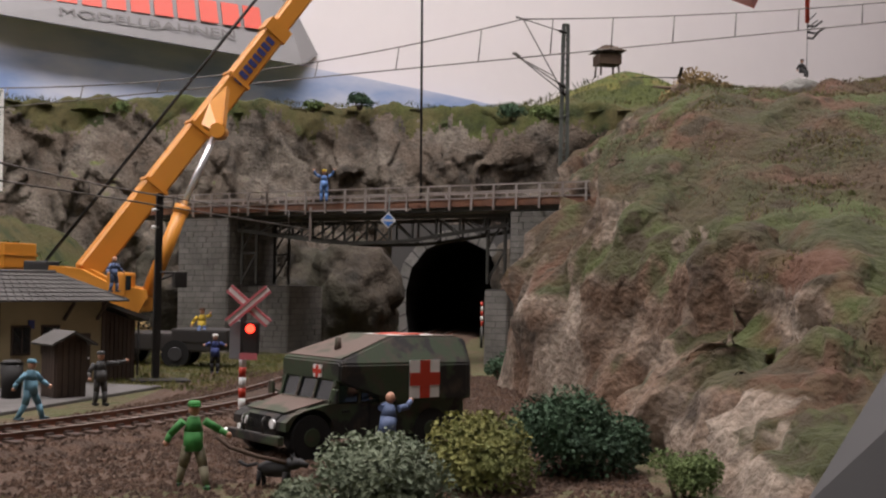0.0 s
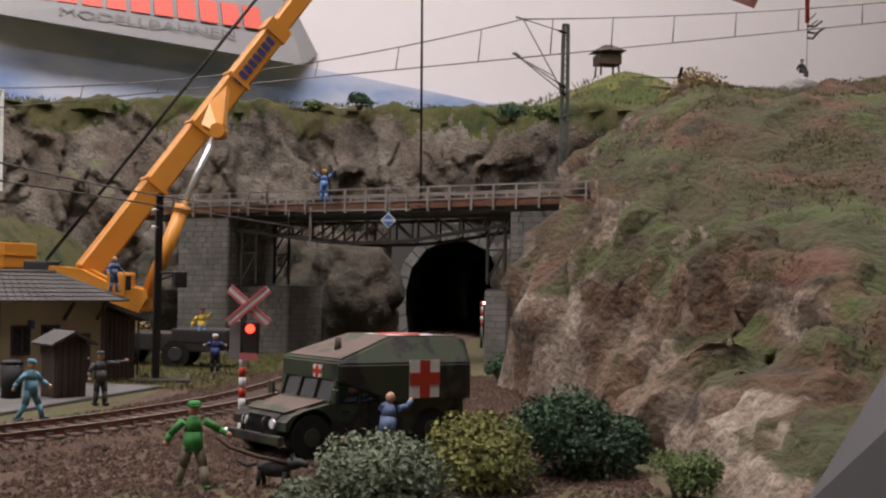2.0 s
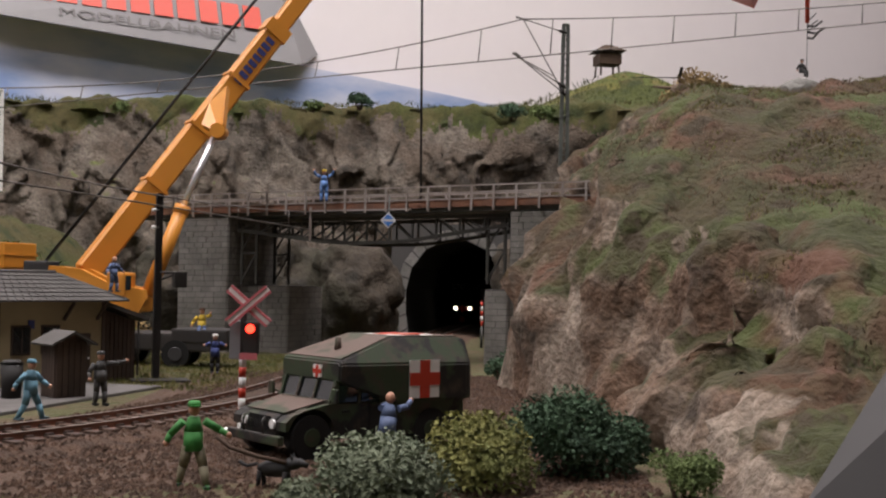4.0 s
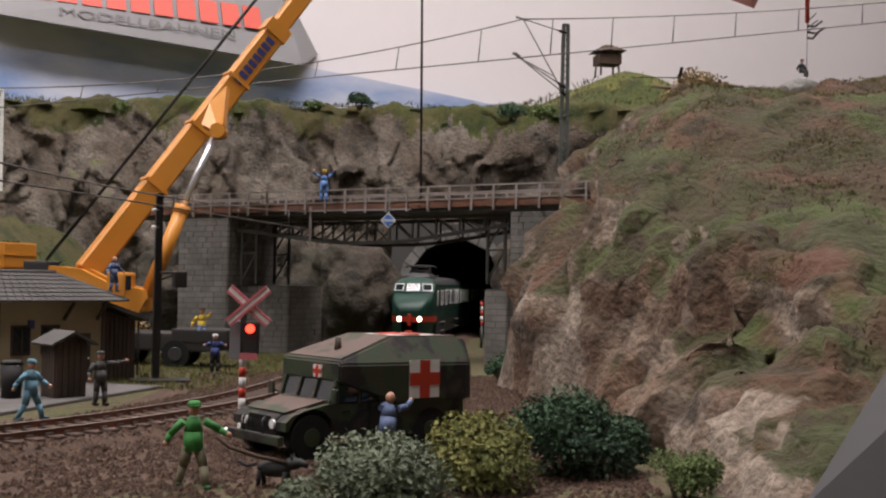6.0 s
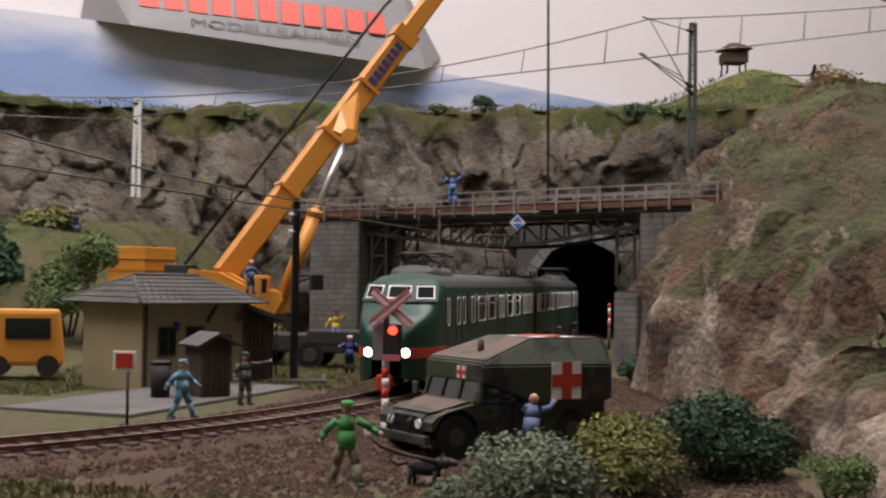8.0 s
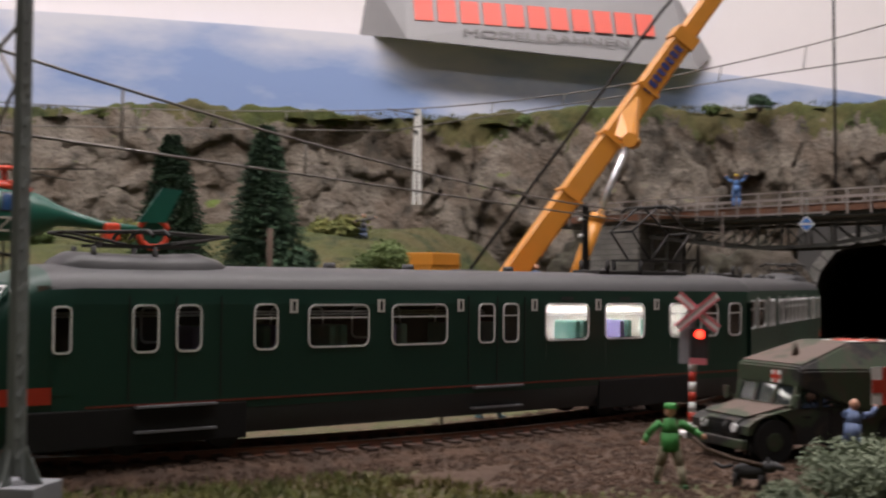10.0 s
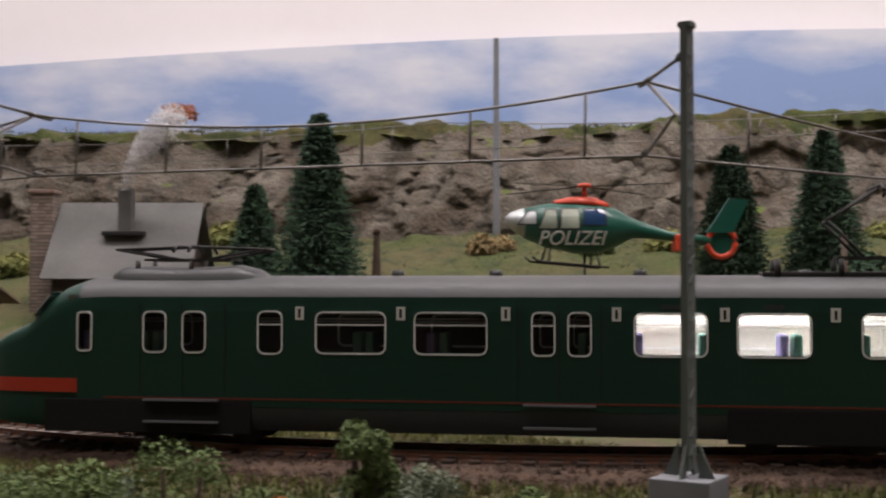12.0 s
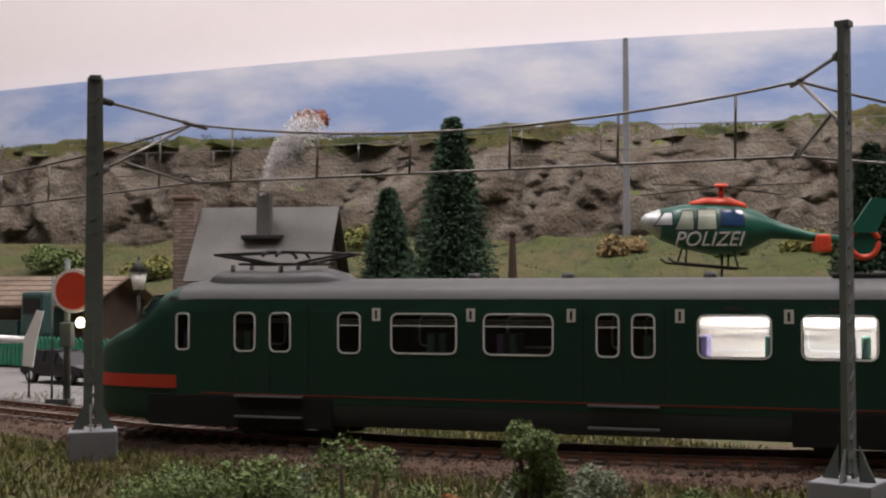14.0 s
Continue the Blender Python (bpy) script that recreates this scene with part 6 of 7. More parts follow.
for sgn in (-1, 1):
    for x0, x1 in ((0.85, 1.45), (0.1, 0.7)):
        bm = bmesh.new()
        box(bm, (x0 + x1) / 2, sgn * 1.345, 1.5, x1 - x0, 0.05, 0.46)
        part("side_window", bm, "glass", amb)
    for x in (0.78, 0.05, 1.5):
        bm = bmesh.new()
        box(bm, x, sgn * 1.345, 1.45, 0.1, 0.08, 0.6)
        part("door_post", bm, "camo", amb)
    bm = bmesh.new()
    box(bm, 0.42, sgn * 1.36, 0.6, 0.03, 0.02, 0.85)
    box(bm, 1.2, sgn * 1.36, 1.22, 0.22, 0.04, 0.05)
    part("door_seam", bm, "black", amb)
    bm = bmesh.new()
    bar(bm, (1.6, sgn * 1.36, 1.55), (1.75, sgn * 1.62, 1.7), 0.04, 0.04)
    box(bm, 1.75, sgn * 1.62, 1.52, 0.08, 0.26, 0.36, bev=0.03)
    part("mirror", bm, "camo", amb)
    for x in (2.28, -1.75):
        bm = bmesh.new()
        rod(bm, (x, sgn * 1.38, 0.6), (x, sgn * 0.92, 0.6), 0.6, n=24)
        bmesh.ops.bevel(bm, geom=[e for e in bm.edges if e.calc_face_angle(0) > 1], offset=0.08, segments=2, affect="EDGES")
        wheel = part("wheel", bm, "black", amb, "black rubber wheel")
        bm = bmesh.new()
        rod(bm, (x, sgn * 1.40, 0.6), (x, sgn * 1.3, 0.6), 0.24, 0.32, n=14)
        part("rim", bm, "camo", wheel)
    bm = bmesh.new()
    rod(bm, (3.08, sgn * 0.72, 0.95), (3.15, sgn * 0.72, 0.95), 0.13, n=14)
    part("headlight", bm, "silver", amb, "pale round headlight")
    bm = bmesh.new()
    box(bm, -1.35, sgn * 1.53, 1.52, 1.06, 0.03, 1.06)
    panel = part("cross_panel", bm, "white", amb, "white panel with red cross")
    bm = bmesh.new()
    box(bm, -1.35, sgn * 1.556, 1.52, 0.34, 0.03, 1.06)
    part("red_upright", bm, "red", panel)
    bm = bmesh.new()
    box(bm, -1.35, sgn * 1.56, 1.87, 1.06, 0.03, 0.36)
    part("red_crossbar", bm, "red", panel)
bm = bmesh.new()
box(bm, 1.52, 0.42, 2.12, 0.04, 0.40, 0.34)
panel = part("cross_panel", bm, "white", amb)
for nm, w, h in (("red_upright", 0.12, 0.34), ("red_crossbar", 0.40, 0.11)):
    bm = bmesh.new()
    box(bm, 1.54, 0.42, 2.29 - h / 2, 0.03 if w < 0.2 else 0.034, w, h)
    part(nm, bm, "red", panel)
bm = bmesh.new()
box(bm, -1.5, 0.1, 3.235, 1.5, 1.3, 0.02)
panel = part("roof_panel", bm, "white", amb)
for nm, w, h in (("red_upright", 1.5, 0.42), ("red_crossbar", 0.46, 1.3)):
    bm = bmesh.new()
    box(bm, -1.5, 0.1, 3.256, w, h, 0.016 if w > 1 else 0.02)
    part(nm, bm, "red", panel)
for k in range(9):
    bm = bmesh.new()
    box(bm, 3.08, -0.5 + 0.125 * k, 0.78, 0.06, 0.05, 0.36)
    part("grille_bar", bm, "black", amb)
bm = bmesh.new()
box(bm, 3.22, 0, 0.42, 0.2, 2.7, 0.26, bev=0.05)
part("bumper", bm, "camo", amb)
for y in (-0.5, 0.5):
    bm = bmesh.new()
    tube(bm, [(3.25, y, 0.6), (3.3, y, 1.0), (3.2, y, 1.12)], 0.04)
    part("brush_guard", bm, "camo", amb)
bm = bmesh.new()
rod(bm, (0.75, 0.25, 2.8), (0.75, 0.25, 3.2), 0.11, 0.08, 10)
part("vent_pipe", bm, "canvas", amb)

# ---- railway hut with privy ----
M["beige"] = shader("beige_plaster", (0.33, 0.27, 0.15), 0.85, second=(0.26, 0.21, 0.12), scale=120, grain=0.1)
M["slate"] = shader("grey_roof_slates", (0.068, 0.064, 0.06), 0.85, second=(0.05, 0.047, 0.044), scale=350, grain=0.25, per=0.12)
M["plank"] = shader("dark_brown_boards", (0.065, 0.042, 0.03), 0.8, second=(0.045, 0.03, 0.022), scale=300, grain=0.25, per=0.15)
M["platform"] = shader("grey_platform", (0.11, 0.105, 0.10), 0.85, second=(0.085, 0.08, 0.075), scale=250, grain=0.2)


def gable_house(root, w, d, hw, hr, wall, roof, over=0.5, board=None, tiles=True, tile=0.5):
    """Walls w wide along x and d deep, eaves at hw, ridge along x at hr."""
    bm = bmesh.new()
    pr = [(-d / 2, 0), (d / 2, 0), (d / 2, hw), (0, hr - 0.1), (-d / 2, hw)]
    va = [bm.verts.new((-w / 2, y, z)) for y, z in pr]
    vb = [bm.verts.new((w / 2, y, z)) for y, z in pr]
    bm.faces.new(va), bm.faces.new(vb[::-1])
    for i in range(5):
        bm.faces.new((va[i], va[(i + 1) % 5], vb[(i + 1) % 5], vb[i]))
    part("wall", bm, wall, root)
    for sgn in (-1, 1):
        sl = math.hypot(d / 2, hr - hw)
        ux, uz = sgn * (d / 2) / sl, -(hr - hw) / sl
        ln = sl + over
        bm = bmesh.new()
        a, b = (-w / 2 - over, 0, hr), (w / 2 + over, 0, hr)
        poly(bm, [a, b, (b[0], ux * ln, hr + uz * ln), (a[0], ux * ln, hr + uz * ln)], 0.12 * sgn)
        rf = part("roof", bm, roof, root)
        if tiles:
            rows = max(3, int(ln / tile))
            cols = max(4, int((w + 2 * over) / (tile * 1.2)))
            for r in range(rows):
                for c in range(cols):
                    x0 = -w / 2 - over + (w + 2 * over) * c / cols
                    x1 = -w / 2 - over + (w + 2 * over) * (c + 0.94) / cols
                    f0, f1 = ln * r / rows, ln * (r + 1.05) / rows
                    t = 0.14
                    bm = bmesh.new()
                    va = [bm.verts.new(p) for p in ((x0, ux * f0, hr + uz * f0 + t), (x1, ux * f0, hr + uz * f0 + t), (x1, ux * f1, hr + uz * f1 + t + 0.05), (x0, ux * f1, hr + uz * f1 + t + 0.05))]
                    vb = [bm.verts.new(v.co - Vector((0, 0, 0.05))) for v in va]
                    bm.faces.new(va), bm.faces.new(vb[::-1])
                    for i in range(4):
                        bm.faces.new((va[i], vb[i], vb[(i + 1) % 4], va[(i + 1) % 4]))
                    part("roof_tile", bm, roof, rf)


hut = thing("railway_hut", -22.6, 61.0, 0.1, 56, "small beige railway hut with grey tiled hipped roof", "building")


def hip_roof(root, w, d, z0, z1, over, inset, material, tile=0.42):
    """Hipped roof over w by d, eaves at z0 and ridge at z1, in rows of separate ribbed tiles."""
    a, b, r = w / 2 + over, d / 2 + over, w / 2 - inset
    faces = [((-a, -b), (a, -b), (r, 0), (-r, 0)), ((a, b), (-a, b), (-r, 0), (r, 0)), ((a, -b), (a, b), (r, 0), (r, 0)), ((-a, b), (-a, -b), (-r, 0), (-r, 0))]
    bm = bmesh.new()
    low = [bm.verts.new(p) for p in ((-a, -b, z0), (a, -b, z0), (a, b, z0), (-a, b, z0))]
    top = [bm.verts.new((-r, 0, z1)), bm.verts.new((r, 0, z1))]
    bm.faces.new(low[::-1])
    for f in ((low[0], low[1], top[1], top[0]), (low[2], low[3], top[0], top[1]), (low[1], low[2], top[1]), (low[3], low[0], top[0])):
        bm.faces.new(f)
    rf = part("roof", bm, material, root)
    for e0, e1, r1, r0 in faces:
        e0, e1, r0, r1 = (Vector((*e0, z0)), Vector((*e1, z0)), Vector((*r0, z1)), Vector((*r1, z1)))
        nrm = (e1 - e0).cross(r0 - e0).normalized()
        rows = max(3, int(((r0 + r1) / 2 - (e0 + e1) / 2).length / tile))
        for k in range(rows):
            f0, f1 = k / rows, min(1.0, (k + 1.12) / rows)
            p0, p1, q0, q1 = e0.lerp(r0, f0), e1.lerp(r1, f0), e0.lerp(r0, f1), e1.lerp(r1, f1)
            n = max(1, int((p1 - p0).length / (tile * 0.9)))
            for i in range(n):
                u0, u1 = i / n, (i + 0.9) / n
                lo, hi = nrm * 0.07, nrm * 0.03
                bm = bmesh.new()
                vt = [bm.verts.new(c) for c in (p0.lerp(p1, u0) + lo, p0.lerp(p1, u1) + lo, q0.lerp(q1, u1) + hi, q0.lerp(q1, u0) + hi)]
                vb = [bm.verts.new(v.co - nrm * 0.05) for v in vt]
                bm.faces.new(vt), bm.faces.new(vb[::-1])
                for j in range(4):
                    bm.faces.new((vt[j], vb[j], vb[(j + 1) % 4], vt[(j + 1) % 4]))
                part("roof_tile", bm, material, rf)
    bm = bmesh.new()
    tube(bm, [(-r, 0, z1 + 0.04), (r, 0, z1 + 0.04)], 0.1, 8)
    for sx in (-1, 1):
        for sy in (-1, 1):
            tube(bm, [(sx * r, 0, z1 + 0.03), (sx * a, sy * b, z0 + 0.05)], 0.07, 6)
    part("ridge_cap", bm, material, root)


bm = bmesh.new()
box(bm, 0, 0, -0.3, 5.6, 4.4, 3.9)
part("wall", bm, "beige", hut)
hip_roof(hut, 5.6, 4.4, 3.55, 4.75, 0.75, 1.0, "slate")
for x in (-2.75, 2.75):
    bm = bmesh.new()
    box(bm, x, -2.2, 0, 0.18, 0.14, 3.5)
    part("corner_post", bm, "plank", hut)
bm = bmesh.new()
box(bm, 1.55, -2.22, 0.05, 0.95, 0.1, 2.1, bev=0.02)
door = part("door", bm, "plank", hut)
bm = bmesh.new()
ball(bm, 1.9, -2.3, 1.05, 0.05, seg=8)
part("door_knob", bm, "silver", door)
for x in (-0.1, -1.6):
    bm = bmesh.new()
    box(bm, x, -2.22, 1.3, 0.95, 0.1, 1.25, bev=0.02)
    win = part("window", bm, "plank", hut)
    bm = bmesh.new()
    box(bm, x, -2.28, 1.38, 0.8, 0.03, 1.08)
    part("pane", bm, "glass", win)
    bm = bmesh.new()
    box(bm, x, -2.31, 1.38, 0.05, 0.03, 1.08)
    part("glazing_bar", bm, "plank", win)
for x in (0.6, 2.4):
    bm = bmesh.new()
    bar(bm, (x, -2.2, 2.75), (x, -2.85, 3.5), 0.12, 0.12)
    part("eaves_brace", bm, "plank", hut)
bm = bmesh.new()
box(bm, -1.1, -2.24, 2.4, 0.3, 0.05, 0.36)
part("wall_plate", bm, "navy", hut, "small dark blue plate")
annex = thing("wooden_annex", -22.6, 61.0, 0.1, 56, "dark wooden lean-to annex with a grey sloping roof", "shed")
bm = bmesh.new()
v = [bm.verts.new(p) for p in ((2.82, -1.62, -0.3), (5.1, -1.62, -0.3), (5.1, 1.6, -0.3), (2.82, 1.6, -0.3), (2.82, -1.62, 3.3), (5.1, -1.62, 2.62), (5.1, 1.6, 2.62), (2.82, 1.6, 3.3))]
for f in ((3, 2, 1, 0), (4, 5, 6, 7), (0, 1, 5, 4), (1, 2, 6, 5), (2, 3, 7, 6), (3, 0, 4, 7)):
    bm.faces.new([v[k] for k in f])
part("wall", bm, "plank", annex)
for k in range(9):
    bm = bmesh.new()
    box(bm, 2.98 + 0.25 * k, -1.65, 0.0, 0.21, 0.07, 2.62 + 0.55 * (1 - k / 8))
    part("board", bm, "plank", annex)
for k in range(12):
    bm = bmesh.new()
    box(bm, 5.13, -1.48 + 0.27 * k, 0.0, 0.07, 0.23, 2.55)
    part("board", bm, "plank", annex)
bm = bmesh.new()
poly(bm, [(2.85, -2.05, 3.42), (5.6, -2.05, 2.62), (5.6, 2.0, 2.62), (2.85, 2.0, 3.42)], 0.1)
roof_ = part("roof", bm, "slate", annex)
for r in range(7):
    for c in range(10):
        bm = bmesh.new()
        x0, z0 = 2.85 + 2.75 * r / 7, 3.53 - 0.8 * r / 7
        poly(bm, [(x0, -2.05 + 0.405 * c, z0), (x0 + 0.44, -2.05 + 0.405 * c, z0 - 0.09), (x0 + 0.44, -1.69 + 0.405 * c, z0 - 0.09), (x0, -1.69 + 0.405 * c, z0)], 0.05)
        part("roof_tile", bm, "slate", roof_)
bm = bmesh.new()
rod(bm, (5.22, -1.75, 0.1), (5.22, -1.75, 2.6), 0.05)
part("downpipe", bm, "roof", annex)
privy = thing("wooden_privy", -18.65, 54.6, 0.12, 42, "small dark brown wooden privy with a grey gabled roof", "shed")
bm = bmesh.new()
prism(bm, [(-0.6, -0.1), (0.6, -0.1), (0.6, 2.15), (0.0, 2.5), (-0.6, 2.15)], 0.62, 0.02)
part("wall", bm, "plank", privy)
for k in range(5):
    bm = bmesh.new()
    box(bm, -0.48 + 0.24 * k, -0.635, 0.03, 0.2, 0.05, 2.1)
    part("board", bm, "plank", privy)
    for sgn in (-1, 1):
        bm = bmesh.new()
        box(bm, sgn * 0.615, -0.48 + 0.24 * k, 0.03, 0.05, 0.2, 2.08)
        part("board", bm, "plank", privy)
for sgn in (-1, 1):
    bm = bmesh.new()
    poly(bm, [(0, -0.95, 2.55), (sgn * 0.95, -0.95, 2.05), (sgn * 0.95, 0.95, 2.05), (0, 0.95, 2.55)], 0.08 * -sgn)
    part("roof", bm, "slate", privy)
bm = bmesh.new()
box(bm, -20.3, 54.4, -0.15, 13.0, 5.4, 0.28, rz=76, bev=0.04)
solo("platform", bm, "platform", "low dark grey platform slab around the hut", "platform", kind="structure")
# plain drum added in place of a dark, figure-like silhouette
bm = bmesh.new()
rod(bm, (0, 0, 0), (0, 0, 1.3), 0.36, 0.42, 14)
rod(bm, (0, 0, 1.3), (0, 0, 1.42), 0.45, 0.3, 14)
solo("dustbin", bm, "under", "plain black drum standing in for a figure-like silhouette beside the hut", "bin", (-20.3, 53.6, 0.13))

# ---- helicopter on a stand ----
M["police"] = shader("police_green_paint", (0.006, 0.085, 0.055), 0.35, second=(0.005, 0.07, 0.05), scale=80, grain=0.05)
M["silverpaint"] = shader("silver_nose_paint", (0.45, 0.47, 0.47), 0.35, 0.3, scale=80)
# opaque pale panes: light seen through the cabin is put into the colour
M["cabinglass"] = shader("lit_through_cabin_pane", (0.42, 0.45, 0.36), 0.12, second=(0.30, 0.33, 0.27), scale=200)
M["blueglass"] = shader("blue_tinted_glass", (0.02, 0.05, 0.12), 0.1, second=(0.01, 0.02, 0.04), scale=200)
M["redorange"] = shader("red_orange_paint", (0.60, 0.06, 0.025), 0.4, scale=80)
heli = thing("police_helicopter", -46.2, 58.2, 0, 0, "green and silver police helicopter model on a thin stand", "helicopter")
heli.matrix_world = pose(-45.95 * U, 58.47 * U, 0, 0, 0, 47 + 180)
# local +x is forward: place, half width, top and bottom of the hull
st = [(4.55, 0.15, 8.6, 8.35), (4.3, 0.5, 8.85, 8.0), (3.6, 0.85, 9.1, 7.45), (2.4, 1.1, 9.35, 6.95), (0.8, 1.2, 9.45, 6.6), (-0.6, 1.1, 9.35, 6.62), (-1.6, 0.8, 9.05, 7.0),
      (-2.4, 0.45, 8.6, 7.45), (-3.2, 0.3, 8.3, 7.45), (-4.6, 0.25, 7.85, 7.35), (-6.9, 0.2, 7.6, 7.1)]


def hull_at(x, z, sgn, out=0.03):
    """Point on the hull's flank."""
    for a, b in zip(st, st[1:]):
        if b[0] <= x <= a[0]:
            f = (a[0] - x) / (a[0] - b[0])
            w, t, lo = (a[k] + (b[k] - a[k]) * f for k in (1, 2, 3))
            q = min(0.98, abs(z - (t + lo) / 2) / ((t - lo) / 2))
            return (x, sgn * (w * math.sqrt(1 - q * q) + out), z)


def flank_patch(bm, x0, x1, z0, z1, sgn, lean=0.0, out=0.03, n=5):
    """A curved pane on the hull, leaning forward at its front edge."""
    rows = []
    for j in range(n + 1):
        z = z0 + (z1 - z0) * j / n
        rows.append([bm.verts.new(hull_at(x0 + (x1 - lean * j / n - x0) * i / n, z, sgn, out)) for i in range(n + 1)])
    for u, v in zip(rows, rows[1:]):
        for i in range(n):
            bm.faces.new((u[i], u[i + 1], v[i + 1], v[i])).smooth = True


def heli_rings(bm, rows, n=14):
    rings = []
    for x, w, t, b in rows:
        rings.append([bm.verts.new((x, w * math.cos(6.283 * i / n), (t + b) / 2 + (t - b) / 2 * math.sin(6.283 * i / n))) for i in range(n)])
    for u, v in zip(rings, rings[1:]):
        for i in range(n):
            f = bm.faces.new((u[i], u[(i + 1) % n], v[(i + 1) % n], v[i]))
            f.smooth = True
    bm.faces.new(rings[0]), bm.faces.new(rings[-1][::-1])


bm = bmesh.new()
heli_rings(bm, st[2:])
part("fuselage", bm, "police", heli)
bm = bmesh.new()
heli_rings(bm, st[:3])
part("nose", bm, "silverpaint", heli, "silver nose")
bm = bmesh.new()
heli_rings(bm, [(1.9, 0.3, 9.5, 9.2), (1.1, 0.5, 9.72, 9.1), (-0.2, 0.5, 9.74, 9.0), (-1.1, 0.3, 9.4, 9.0)])
part("engine_cowling", bm, "redorange", heli)
bm = bmesh.new()
rod(bm, (0.2, 0, 9.6), (0.2, 0, 10.25), 0.14, n=10)
rod(bm, (0.2, 0, 10.25), (0.2, 0, 10.45), 0.42, 0.35, 12)
part("rotor_hub", bm, "redorange", heli)
for a in (40, 130, 220, 310):
    bm = bmesh.new()
    d = Vector((math.cos(radians(a)), math.sin(radians(a)), 0))
    bar(bm, Vector((0.2, 0, 10.3)), Vector((0.2, 0, 10.15)) + d * 5.6, 0.28, 0.04)
    part("rotor_blade", bm, "under", heli)
for sgn in (-1, 1):
    for nm, x0, x1, z0, z1, lean, mt in (("windscreen", 3.05, 3.95, 8.2, 8.85, 0.55, "silverpaint"), ("door_window", 1.95, 2.9, 7.95, 8.95, 0.45, "cabinglass"), ("rear_window", 0.75, 1.75, 7.95, 9.0, 0.12, "cabinglass"), ("side_window", -0.75, 0.5, 8.15, 9.0, 0.1, "blueglass")):
        bm = bmesh.new()
        flank_patch(bm, x0 - 0.08, x1 + 0.08, z0 - 0.07, z1 + 0.07, sgn, lean, 0.015)
        fr = part(nm, bm, "under", heli)
        bm = bmesh.new()
        flank_patch(bm, x0, x1, z0, z1, sgn, lean, 0.035)
        part("pane", bm, mt, fr)
    bm = bmesh.new()
    tube(bm, [(3.3, sgn * 1.15, 6.45), (3.0, sgn * 1.15, 6.2), (-0.9, sgn * 1.15, 5.85)], 0.07)
    rod(bm, (2.4, sgn * 1.15, 6.15), (2.2, sgn * 0.6, 7.1), 0.06)
    rod(bm, (-0.4, sgn * 1.15, 5.9), (-0.3, sgn * 0.6, 6.8), 0.06)
    part("skid", bm, "under", heli)
letters("POLIZEI", 1.15, (3.0, 1.02, 7.08), (-1, 0, 0), (-0.24, 0.26, 0.94), "white", heli, "lettering", depth=0.02, squeeze=0.92)
bm = bmesh.new()
ring = [(-7.5 + 0.78 * math.cos(6.283 * k / 20), 0, 7.25 + 0.78 * math.sin(6.283 * k / 20)) for k in range(21)]
tube(bm, ring, 0.17, 8)
part("tail_shroud", bm, "redorange", heli, "red tail rotor shroud")
bm = bmesh.new()
rod(bm, (-7.5, 0.04, 7.25), (-7.5, -0.04, 7.25), 0.74, n=20)
part("tail_fan", bm, "police", heli)
bm = bmesh.new()
box(bm, -5.2, 0, 6.75, 0.8, 1.1, 0.95, bev=0.14)
part("tail_band", bm, "redorange", heli)
bm = bmesh.new()
poly(bm, [(-6.6, 0.08, 7.8), (-8.1, 0.08, 7.8), (-9.0, 0.08, 9.6), (-7.9, 0.08, 9.7)], 0.16)
part("tail_fin", bm, "police", heli)
bm = bmesh.new()
rod(bm, (0.2, 0, height(-46.2, 58.2) - 0.3), (0.2, 0, 6.8), 0.07)
part("stand", bm, "under", heli)

# ---- house with brick chimney ----
M["brick"] = shader("weathered_brick", (0.20, 0.13, 0.105), 0.85, second=(0.28, 0.25, 0.22), scale=300, grain=0.25, per=0.3)
M["smoke"] = shader("white_cotton", (0.70, 0.69, 0.70), 0.95, scale=200)
M["flat_grey"] = shader("grey_sheet_roof", (0.12, 0.116, 0.112), 0.85, second=(0.09, 0.087, 0.083), scale=150, grain=0.15)
house = thing("stone_house", -79.0, 52.0, 2.2, 40, "grey roofed house with tall brick chimney on the slope", "house")
gable_house(house, 8.4, 7.4, 3.6, 8.2, "plank", "flat_grey", 0.7, tiles=True, tile=0.62)
chim = part("chimney_core", (lambda b: (box(b, -5.85, -0.6, 0, 1.4, 1.4, 8.9), b)[1])(bmesh.new()), "stonegap", house)
bm = bmesh.new()
box(bm, 0, 0, 0, 0.46, 0.14, 0.2)
bmesh_brick = mesh_of("brick", bm, "brick")
for r in range(37):
    for fx, fy, rz in ((0, -1, 0), (0, 1, 0), (-1, 0, 90), (1, 0, 90)):
        for k in range(3):
            o = -0.47 + 0.47 * k + (0.06 if r % 2 else -0.06)
            ob = new("brick", bmesh_brick)
            ob.parent = chim
            ob.matrix_local = pose((-5.85 + fx * 0.71 + (o if fx == 0 else 0)) * U, (-0.6 + fy * 0.71 + (o if fy == 0 else 0)) * U, (0.02 + 0.243 * r) * U, 0, 0, rz)
bm = bmesh.new()
box(bm, -5.85, -0.6, 8.9, 1.8, 1.8, 0.25, bev=0.05)
part("chimney_cap", bm, "brick", house)
bm = bmesh.new()
box(bm, 0.0, -1.6, 6.2, 0.9, 0.9, 3.0)
part("flue", bm, "flat_grey", house)
bm = bmesh.new()
box(bm, 0.0, -1.9, 6.0, 2.8, 1.4, 0.3, bev=0.05)
part("flue_saddle", bm, "under", house)
bm = bmesh.new()
box(bm, 4.23, 0, 1.2, 0.1, 1.4, 1.4)
part("window", bm, "glass", house)
